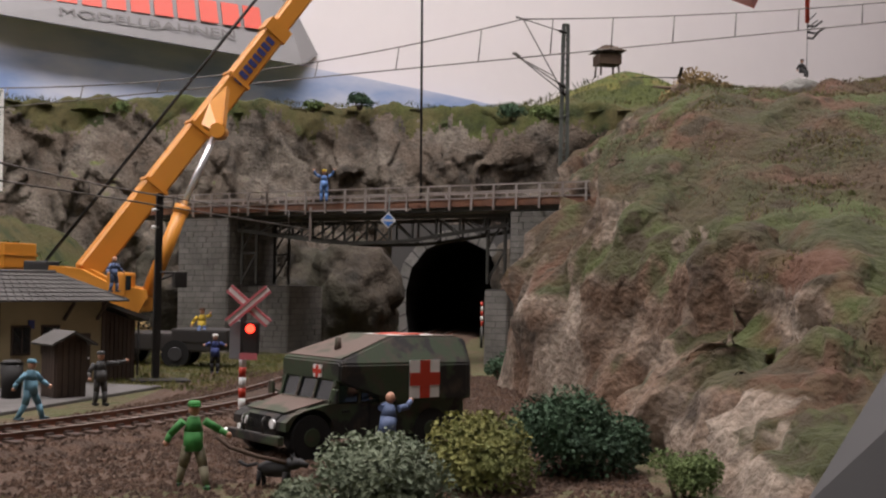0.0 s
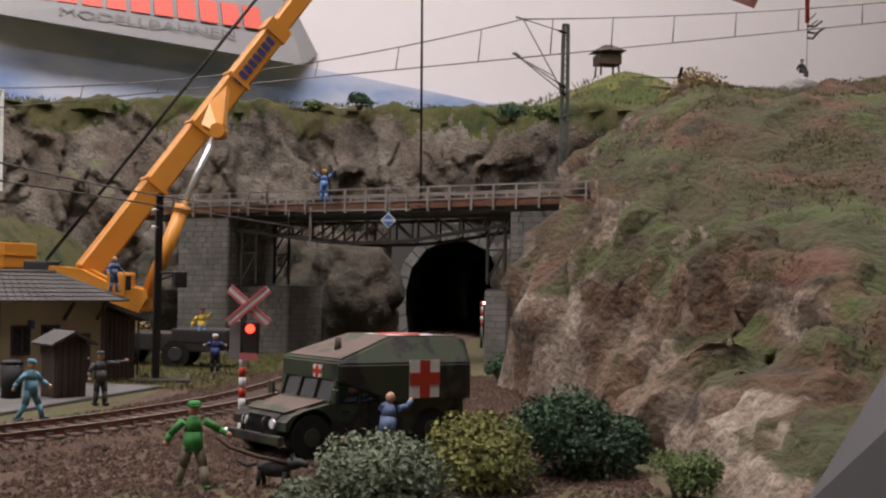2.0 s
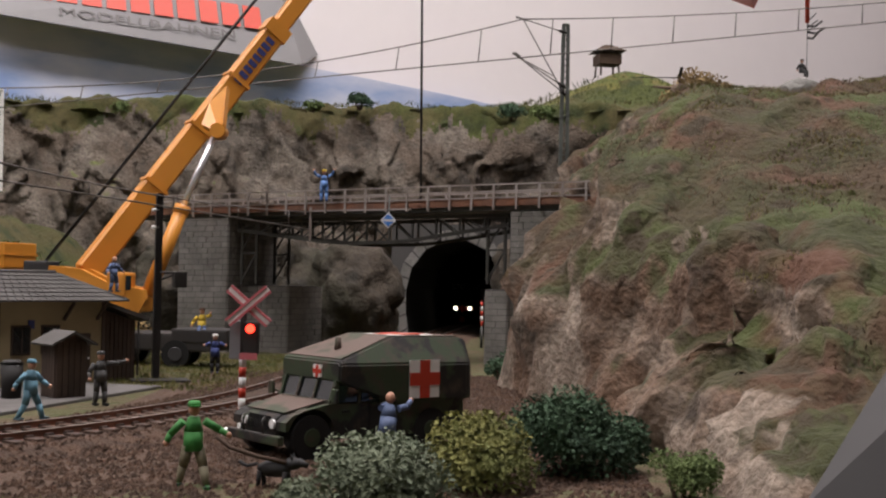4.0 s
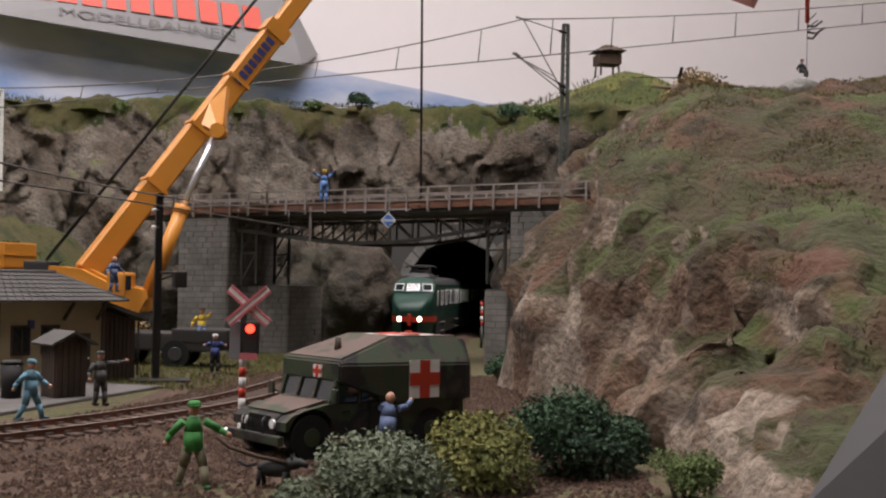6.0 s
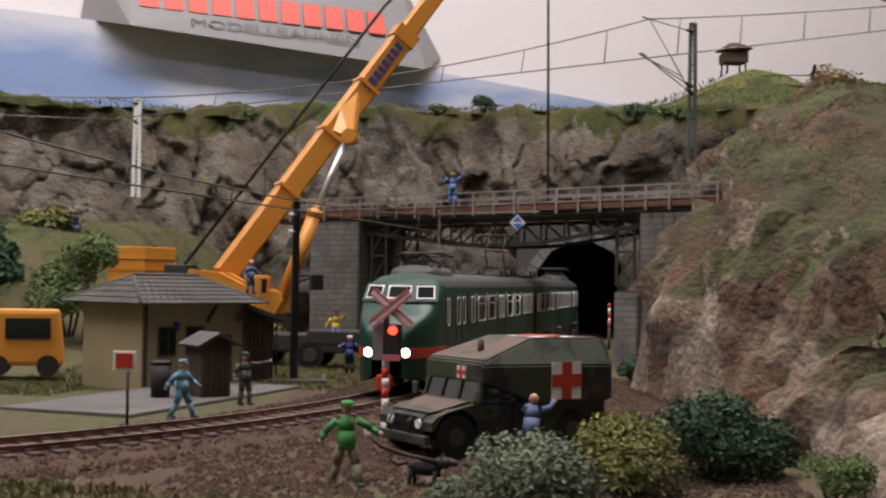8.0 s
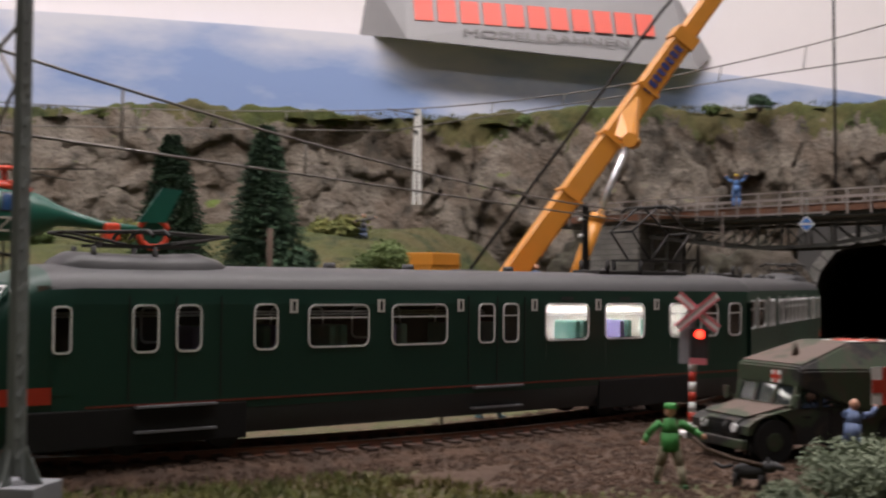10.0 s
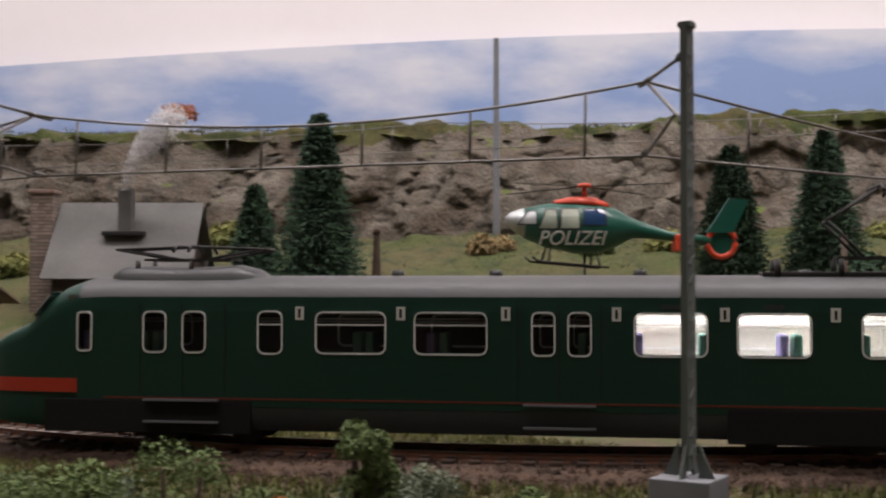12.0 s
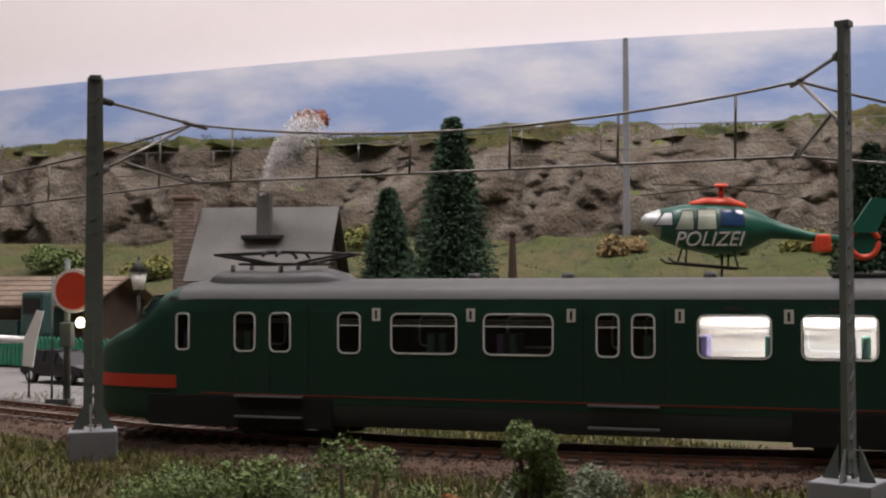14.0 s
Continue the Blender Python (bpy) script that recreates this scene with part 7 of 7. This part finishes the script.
co, fc = leaf_cloud([(0.1 * k + 0.04 * k * k, 0.02 * k, 0.55 * k, 0.28 + 0.13 * k) for k in range(9)], 7000, 0.055, 77)
sm = thing("smoke_plume", -77.6, 50.4, 11.2, 20, "white cotton smoke plume above the flue", "smoke")
raw_part("wisp", [(c.x, c.y, c.z) for c in co], fc, "smoke", sm)

# small obelisk lamp post before the slope
ob_ = thing("stone_obelisk", -50.9, 47.0, height(-50.9, 47.0), 0, "dark slim pointed post on the slope", "post")
bm = bmesh.new()
box(bm, 0, 0, -0.2, 0.6, 0.6, 7.6 - height(-50.9, 47.0), taper=0.35)
ball(bm, 0, 0, 7.6 - height(-50.9, 47.0), 0.2)
part("shaft", bm, "bark", ob_)


# ---- road, vehicles and houses beyond the track ----
M["road"] = shader("pale_grey_road", (0.17, 0.165, 0.16), 0.85, second=(0.13, 0.127, 0.123), scale=120, grain=0.12, bump=0.1)
bm = bmesh.new()
prev = None
for k in range(44):
    s = -56 + 2.0 * k
    ring = [bm.verts.new(beside(s, o, z)) for o, z in ((3.3 + 5.0 * smooth((s + 12) / 14), 0.0), (3.4 + 5.0 * smooth((s + 12) / 14), 0.16), (14.5, 0.2), (14.6, 0.0))]
    if prev:
        for i in range(3):
            bm.faces.new((prev[i], prev[i + 1], ring[i + 1], ring[i]))
    prev = ring
solo("road", bm, "road", "pale grey model road along the far side of the track", "road", kind="structure")


def small_car(x, y, z, rz, colour, label, name="car"):
    root = thing(name, x, y, z, rz, label, "car")
    bm = bmesh.new()
    pr = [(-2.4, 0.35), (-2.45, 0.85), (-1.9, 0.98), (-1.2, 1.05), (1.3, 0.98), (2.3, 0.8), (2.4, 0.35)]
    va = [bm.verts.new((a, -0.95, b)) for a, b in pr]
    vb = [bm.verts.new((a, 0.95, b)) for a, b in pr]
    bm.faces.new(va), bm.faces.new(vb[::-1])
    for i in range(len(pr)):
        bm.faces.new((va[i], va[(i + 1) % len(pr)], vb[(i + 1) % len(pr)], vb[i]))
    bmesh.ops.bevel(bm, geom=list(bm.edges), offset=0.12, segments=2, affect="EDGES")
    part("body", bm, colour, root)
    bm = bmesh.new()
    pr = [(-2.1, 0.95), (-1.6, 1.55), (0.2, 1.6), (1.15, 0.95)]
    va = [bm.verts.new((a, -0.85 if b < 1 else -0.68, b)) for a, b in pr]
    vb = [bm.verts.new((a, 0.85 if b < 1 else 0.68, b)) for a, b in pr]
    bm.faces.new(va), bm.faces.new(vb[::-1])
    for i in range(4):
        bm.faces.new((va[i], va[(i + 1) % 4], vb[(i + 1) % 4], vb[i]))
    part("window_band", bm, "glass", root)
    bm = bmesh.new()
    box(bm, -0.7, 0, 1.56, 1.9, 1.3, 0.08, bev=0.03)
    for a, b in ((-1.85, -1.6), (-0.7, -0.7), (0.2, 1.1)):
        for sgn in (-1, 1):
            bar(bm, (a, sgn * 0.83, 1.0), (b if a != 0.2 else 0.25, sgn * 0.7, 1.58), 0.08, 0.1)
    part("cabin_top", bm, colour, root)
    for a in (-1.5, 1.45):
        for sgn in (-1, 1):
            bm = bmesh.new()
            rod(bm, (a, sgn * 0.98, 0.37), (a, sgn * 0.7, 0.37), 0.37, n=16)
            wheel = part("wheel", bm, "under", root)
            bm = bmesh.new()
            rod(bm, (a, sgn * 1.0, 0.37), (a, sgn * 0.96, 0.37), 0.2, 0.22, n=12)
            part("rim", bm, "silver", wheel)
    return root


M["carblack"] = shader("black_car_paint", (0.012, 0.012, 0.014), 0.25, scale=80)
M["teal"] = shader("teal_truck_paint", (0.028, 0.075, 0.07), 0.5, second=(0.022, 0.058, 0.055), scale=120)
M["fence"] = shader("green_fence_paint", (0.02, 0.22, 0.13), 0.5, scale=120)
M["lampglow"] = shader("warm_lamp_glow", (1, 0.9, 0.7), 0.4, emit=(1.0, 0.82, 0.5), power=10.0)
small_car(-65.6, 30.2, 0.2, 12, "carblack", "black estate car parked on the grey road")
tr = thing("teal_truck", -78.0, 34.5, 1.2, 12, "old teal truck parked beside the wooden house", "truck")
bm = bmesh.new()
box(bm, 0.8, 0, 0.9, 2.2, 2.2, 2.6, bev=0.2, taper=0.92)
part("cab", bm, "teal", tr)
bm = bmesh.new()
box(bm, 0.8, -1.06, 2.2, 1.5, 0.06, 0.9)
part("window", bm, "glass", tr)
bm = bmesh.new()
box(bm, -2.6, 0, 0.9, 4.4, 2.3, 0.9, bev=0.08)
part("bed", bm, "teal", tr)
for a in (-3.6, -1.2, 1.2):
    bm = bmesh.new()
    rod(bm, (a, -1.15, 0.5), (a, 1.15, 0.5), 0.52, n=16)
    part("wheel", bm, "under", tr)
fen = thing("picket_fence", -68.5, 32.8, 0.6, 12, "bright green picket fence behind the parked car", "fence")
for k in range(34):
    bm = bmesh.new()
    box(bm, -8.0 + 0.36 * k, 0, 0, 0.2, 0.08, 1.5)
    poly(bm, [(-8.1 + 0.36 * k, -0.04, 1.5), (-7.9 + 0.36 * k, -0.04, 1.5), (-8.0 + 0.36 * k, -0.04, 1.68)], 0.08)
    part("picket", bm, "fence", fen)
for z in (0.35, 1.1):
    bm = bmesh.new()
    bar(bm, (-8.3, 0.09, z), (4.3, 0.09, z), 0.08, 0.14)
    part("rail", bm, "fence", fen)
lodge = thing("wooden_lodge", -81.0, 36.8, 1.4, 30, "brown wooden lodge with broad flat pitched roof", "house")
M["woodroof"] = shader("brown_shingle_roof", (0.16, 0.115, 0.085), 0.85, second=(0.12, 0.085, 0.06), scale=250, grain=0.2, per=0.12)
gable_house(lodge, 9.0, 7.0, 2.7, 4.1, "plank", "woodroof", 1.0, tile=0.7)
bm = bmesh.new()
ball(bm, -3.4, -4.0, 2.3, 0.32)
part("outside_lamp", bm, "lampglow", lodge, "bright glowing lamp under the eaves")
bm = bmesh.new()
box(bm, 1.0, -3.53, 0.8, 1.4, 0.08, 1.2)
part("window", bm, "glass", lodge)
lan = thing("street_lantern", -70.2, 36.8, 1.6, 0, "black street lantern on a slim post", "lantern")
bm = bmesh.new()
rod(bm, (0, 0, 0), (0, 0, 3.2), 0.12, 0.09)
part("post", bm, "under", lan)
bm = bmesh.new()
rod(bm, (0, 0, 3.2), (0, 0, 4.2), 0.3, 0.5, 6)
part("glass_case", bm, "white", lan)
bm = bmesh.new()
rod(bm, (0, 0, 4.2), (0, 0, 4.85), 0.62, 0.06, 6)
rod(bm, (0, 0, 4.8), (0, 0, 5.1), 0.06, 0.05, 6)
part("cap", bm, "under", lan)
dsc = thing("disc_signal", -55.5, 25.1, 0.2, 38, "old railway signal with orange-red disc and lamp", "signal")
bm = bmesh.new()
rod(bm, (0.2, 0, 0), (0.2, 0, 5.9), 0.16, 0.12, 8)
rod(bm, (-0.5, 0.1, 0), (-0.5, 0.1, 5.2), 0.05, n=6)
box(bm, 0.2, 0, 2.3, 0.5, 0.4, 1.0, bev=0.05)
box(bm, -0.1, 0, 0, 1.0, 0.6, 0.18)
part("post", bm, "mast", dsc)
bm = bmesh.new()
rod(bm, (0.6, -0.2, 4.6), (0.6, -0.3, 4.6), 0.9, n=28)
disc = part("disc", bm, "white", dsc, "orange-red disc with white rim")
bm = bmesh.new()
rod(bm, (0.6, -0.29, 4.6), (0.6, -0.34, 4.6), 0.76, n=28)
part("disc_face", bm, "redorange", disc)
bm = bmesh.new()
ball(bm, 0.95, -0.35, 3.3, 0.2)
part("lamp", bm, "lampglow", dsc, "small glowing lamp")
gl = thing("glider_tail", -59.0, 25.6, 0.2, 47, "white model glider with slim tail standing beside the road", "glider")
bm = bmesh.new()
rod(bm, (-9.0, 0, 2.75), (0, 0, 2.45), 0.45, 0.13, 10)
part("fuselage", bm, "white", gl)
bm = bmesh.new()
poly(bm, [(-0.55, -0.05, 1.35), (-0.1, -0.05, 1.3), (0.05, -0.05, 2.4), (0.35, -0.05, 3.7), (0.05, -0.05, 3.75), (-0.5, -0.05, 2.5)], 0.1)
part("tail_fin", bm, "white", gl)
bm = bmesh.new()
rod(bm, (-0.3, 0, 0), (-0.3, 0, 1.5), 0.05)
rod(bm, (-6.0, 0, 0), (-6.0, 0, 2.5), 0.06)
part("stand", bm, "under", gl)

# tank lorry and orange lorry beyond the road
M["olive"] = shader("olive_drab_paint", (0.03, 0.034, 0.02), 0.6, second=(0.022, 0.026, 0.016), scale=150, grain=0.12)
tk = thing("tank_lorry", -35.6, 52.3, 0.15, 12, "olive drab tank lorry parked beside the road", "truck")
bm = bmesh.new()
rod(bm, (-6.5, 0, 2.6), (2.0, 0, 2.6), 1.25, n=20)
bmesh.ops.bevel(bm, geom=[e for e in bm.edges if len(e.link_faces) == 2 and e.calc_face_angle(0) > 1], offset=0.25, segments=3, affect="EDGES")
part("tank", bm, "olive", tk)
bm = bmesh.new()
rod(bm, (-2.0, 0, 3.75), (-2.0, 0, 4.05), 0.45, 0.4, 12)
part("hatch", bm, "olive", tk)
bm = bmesh.new()
box(bm, -2.2, 0, 0.95, 8.8, 1.8, 0.45, bev=0.05)
box(bm, 2.6, 0, 1.1, 1.6, 2.2, 0.3, bev=0.05)
part("frame", bm, "olive", tk)
bm = bmesh.new()
box(bm, -8.2, 0, 0.9, 2.6, 2.3, 2.6, bev=0.2, taper=0.93)
part("cab", bm, "olive", tk)
for a in (-8.0, -2.2, -0.4, 1.4):
    for sgn in (-1, 1):
        bm = bmesh.new()
        rod(bm, (a, sgn * 1.2, 0.62), (a, sgn * 0.75, 0.62), 0.62, n=18)
        wheel = part("wheel", bm, "under", tk)
        bm = bmesh.new()
        rod(bm, (a, sgn * 1.22, 0.62), (a, sgn * 1.15, 0.62), 0.28, 0.32, n=12)
        part("hub", bm, "olive", wheel)
orl = thing("orange_lorry", -29.8, 62.4, 0.1, 20, "small orange lorry with large windows on the grass", "truck")
bm = bmesh.new()
box(bm, 0, 0, 0.5, 3.6, 2.2, 2.6, bev=0.2, taper=0.85)
part("cab", bm, "orange", orl)
bm = bmesh.new()
box(bm, 0.2, -1.06, 1.75, 2.0, 0.06, 0.95)
part("window", bm, "glass", orl)
for a in (-1.1, 1.1):
    bm = bmesh.new()
    rod(bm, (a, -1.1, 0.5), (a, 1.1, 0.5), 0.5, n=16)
    part("wheel", bm, "under", orl)
tp = thing("timber_pole", -33.0, 62.0, 0.0, 0, "slim brown timber pole standing on the grass", "pole")
bm = bmesh.new()
rod(bm, (0, 0, 0), (0, 0, 7.4), 0.2, 0.15)
part("shaft", bm, "bark", tp)

# ---- things on the ridge ----
tw = thing("watch_tower", 12.1, 131.0, upland(12.1, 131.0) - 0.1, 10, "dark brown timber watch tower on the green knoll", "tower")
for a in (-0.8, 0.8):
    for b in (-0.8, 0.8):
        bm = bmesh.new()
        rod(bm, (a * 1.2, b * 1.2, 0), (a, b, 3.0), 0.1)
        part("leg", bm, "bark", tw)
bm = bmesh.new()
box(bm, 0, 0, 1.2, 2.3, 2.3, 1.0)
part("cabin", bm, "bark", tw)
bm = bmesh.new()
box(bm, 0, 0, 2.5, 3.1, 3.1, 0.7, taper=0.25)
part("roof", bm, "bark", tw)
rx, ry = 9.3, 82.6
bush(rx + 2.2, ry, hill(rx + 2.2, ry) - 0.2, 1.7, 1.9, "leaf_straw", "dry straw-coloured bush on the ridge", 900, 0.14, 91)
bush(rx + 3.6, ry + 1, hill(rx + 3.6, ry + 1) - 0.2, 1.2, 1.4, "leaf_straw", "dry straw-coloured bush on the ridge", 700, 0.14, 92)
bush(rx + 0.3, ry - 0.5, hill(rx + 0.3, ry - 0.5) - 0.2, 0.9, 0.8, "leaf_straw", "dry straw-coloured tuft on the ridge", 500, 0.12, 93)
h2 = thing("ridge_helicopter", rx + 0.9, ry, hill(rx + 0.9, ry), 165, "small brown helicopter model on the ridge", "helicopter")
bm = bmesh.new()
ball(bm, 0, 0, 0.7, 0.42, 1.3, 1, 1)
rod(bm, (0.3, 0, 0.8), (1.6, 0, 0.95), 0.14, 0.06)
rod(bm, (0, 0, 1.0), (0, 0, 1.5), 0.08)
part("fuselage", bm, "woodroof", h2)
bm = bmesh.new()
bar(bm, (-0.1, 0, 1.45), (2.9, 0.3, 1.5), 0.14, 0.04)
part("rotor_blade", bm, "under", h2)
bm = bmesh.new()
bar(bm, (0, 0.1, 1.45), (-0.2, 0.5, 2.0), 0.16, 0.12)
part("rotor_hub", bm, "under", h2)
gx, gy = 18.2, 84.5
bm = bmesh.new()
bmesh.ops.create_icosphere(bm, subdivisions=3, radius=1.0)
for v in bm.verts:
    d = v.co.copy()
    v.co = Vector((d.x * 1.6, d.y * 1.2, d.z * 0.95)) * (1 + 0.15 * rockiness(d.x * 4, d.y * 4, d.z * 4))
solo("boulder", bm, "stone", "grey boulder lying on the ridge", "rock", (gx, gy, hill(gx, gy) + 0.2))
figurine(gx + 0.1, gy, hill(gx, gy) + 0.9, 30, "black", "black", "black", "plain painted dark miniature crouching on the boulder", stride=0.05, sit=True, size=0.75)
# hanging cord with hooks before the wall
cord = thing("hanging_hook_cord", 22.6, 98.0, 0, 0, "red rod with black hooks hanging from above", "hook")
bm = bmesh.new()
rod(bm, (0, 0, 24.6), (0, 0, 120), 0.17)
part("rod", bm, "redorange", cord)
bm = bmesh.new()
rod(bm, (0, 0, 18.0), (0, 0, 24.6), 0.03, n=5)
for z, s in ((24.4, 1.1), (23.9, 1.3), (23.5, 0.8)):
    tube(bm, [(0, 0, z), (s * 0.5, 0, z - 0.1), (s, 0, z + 0.35)], 0.09)
    tube(bm, [(0, 0, z + 0.3), (s * 0.6, 0, z + 0.9)], 0.05)
part("hook", bm, "under", cord)
bm = bmesh.new()
c0 = Vector((24.0, 126.0, 33.0))
bar(bm, c0 + Vector((1.8, 0, 0.0)), c0 + Vector((-8, 3, 4.5)), 4.0, 1.2)
solo("wooden_beam", bm, "redorange", "red-brown wooden beam hanging on the wall", "beam")
# grey edge board of the layout
bm = bmesh.new()
poly(bm, [(5.0, 30.8, 4.2), (1.45, 26.6, 1.05), (0.55, 25.7, -0.5), (8.0, 25.7, -0.5), (8.0, 31.0, 5.3)], 0.6)
M["boardgrey"] = shader("grey_board_paint", (0.026, 0.025, 0.025), 0.75, second=(0.022, 0.021, 0.021), scale=60, grain=0.08)
solo("edge_board", bm, "boardgrey", "plain grey edge board of the layout", "board", kind="structure")


# ---- loose cover: blades, flock and stones ----
def scatter(name, material, label, count, area, zf, ok, size, seed, blade=True, up=1.0):
    rnd = random.Random(seed)
    x0, x1, y0, y1 = area
    co, fc, made = [], [], 0
    for _ in range(count * 3):
        if made >= count:
            break
        x, y = x0 + (x1 - x0) * rnd.random(), y0 + (y1 - y0) * rnd.random()
        if not ok(x, y):
            continue
        made += 1
        z = zf(x, y) - 0.02
        s = size * (0.5 + rnd.random())
        a = rnd.random() * 6.283
        dx, dy = math.cos(a), math.sin(a)
        k = len(co)
        if blade:
            lx, ly = rnd.gauss(0, 0.35) * s, rnd.gauss(0, 0.35) * s
            w = 0.13 * s + 0.012
            co += [(x - dx * w, y - dy * w, z), (x + dx * w, y + dy * w, z), (x + lx, y + ly, z + s * up)]
            fc.append((k, k + 1, k + 2))
        else:
            w = s * 0.5
            co += [(x - dx * w, y - dy * w, z), (x - dy * w, y + dx * w, z), (x + dx * w, y + dy * w, z), (x + dy * w, y - dx * w, z), (x + 0.2 * w, y, z + w * 1.1)]
            fc += [(k, k + 1, k + 4), (k + 1, k + 2, k + 4), (k + 2, k + 3, k + 4), (k + 3, k, k + 4)]
    me = bpy.data.meshes.new(name)
    me.from_pydata([(a * U, b * U, c * U) for a, b, c in co], [], fc)
    me.materials.append(M[material])
    return tagged(new(name, me), label, "ground cover", kind="stuff")


near_patch = lambda x, y: track_gap(x, y) > 3.4 and not (x > -14 and y > 33 and x < 1)
scatter("grass_blades", "grass", "short dry green static grass", 72000, (-62, 2, 9, 34), height, near_patch, 0.2, 1)
scatter("pale_grass", "leaf_yellow", "short straw green static grass", 16000, (-62, 2, 9, 34), height, near_patch, 0.22, 2)
scatter("gravel", "ballast", "loose brown gravel stones", 26000, (-60, 1, 20, 70), lambda x, y: height(x, y) + (0.24 if track_gap(x, y) < 2.2 else 0.1 if track_gap(x, y) < 3.0 else 0.02),
        lambda x, y: track_gap(x, y) < 4.0 or (x > -14 and y > 33), 0.17, 3, blade=False)
scatter("meadow_flock", "lush", "tufted bright green flock on the slope", 32000, (-120, -26, 50, 110), height, lambda x, y: height(x, y) > 1.5 and not behind_cliff(x, y), 0.24, 4, up=0.45)
scatter("rim_flock", "lush", "tufted green flock along the cliff edge", 30000, (-140, 30, 48, 136), lambda x, y: upland(x, y) + 0.5, lambda x, y: behind_cliff(x, y) and cliff_gap(x, y) < 12, 0.32, 5)
scatter("hill_flock", "hillside", "dry brown green flock on the hillside", 40000, (2, 40, 38, 92), hill, lambda x, y: x - toe(y) > 3.5 + 2 * fbm(x * .3, y * .3), 0.13, 6)
scatter("hill_green", "grass", "green flock patches on the hillside", 26000, (4, 40, 42, 92), hill, lambda x, y: x - toe(y) > 4 and fbm(x * 0.16, y * 0.16, 5) > 0.12, 0.13, 7)
scatter("yard_grass", "grass", "short green static grass behind the track", 20000, (-30, -10, 54, 84), height, lambda x, y: track_gap(x, y) > 3.2 and not (-25 < x < -14 and y < 59), 0.16, 8)
for k, (x, y, rr, h, mt) in enumerate(((-24.3, 13.0, 1.1, 3.0, "leaf_mid"), (-23.2, 14.1, 1.0, 3.2, "leaf_mid"), (-22.4, 17.5, 0.62, 3.6, "leaf_mid"), (-21.3, 17.6, 0.8, 2.6, "leaf_grey"),
                                      (-26.2, 12.8, 1.1, 2.3, "leaf_mid"), (-25.2, 14.3, 1.0, 2.5, "leaf_grey"), (-20.4, 19.6, 0.8, 2.0, "leaf_mid"), (-28.5, 14.2, 1.2, 1.8, "leaf_mid"))):
    bush(x, y, -0.1, rr, h, mt, "loose pale green weed bush in the grass", 4500, 0.042, 120 + k, "trackside bushes")
bm = bmesh.new()
tube(bm, [(-9.2, 35.25, 1.2), (-8.9, 35.3, 0.95), (-8.3, 35.4, 0.75), (-7.6, 35.35, 0.62)], 0.05)
solo("dog_leash", bm, "bark", "dark brown leash between the miniature and the dog", "leash")
bm = bmesh.new()
poly(bm, [(-159, -14, -7), (59, -14, -7), (59, 123, -7), (-52, 123, -7), (-159, 53, -7)], 5.6)
solo("base_board", bm, "plank", "plain wooden base board under the layout", "board", kind="structure")

motions()
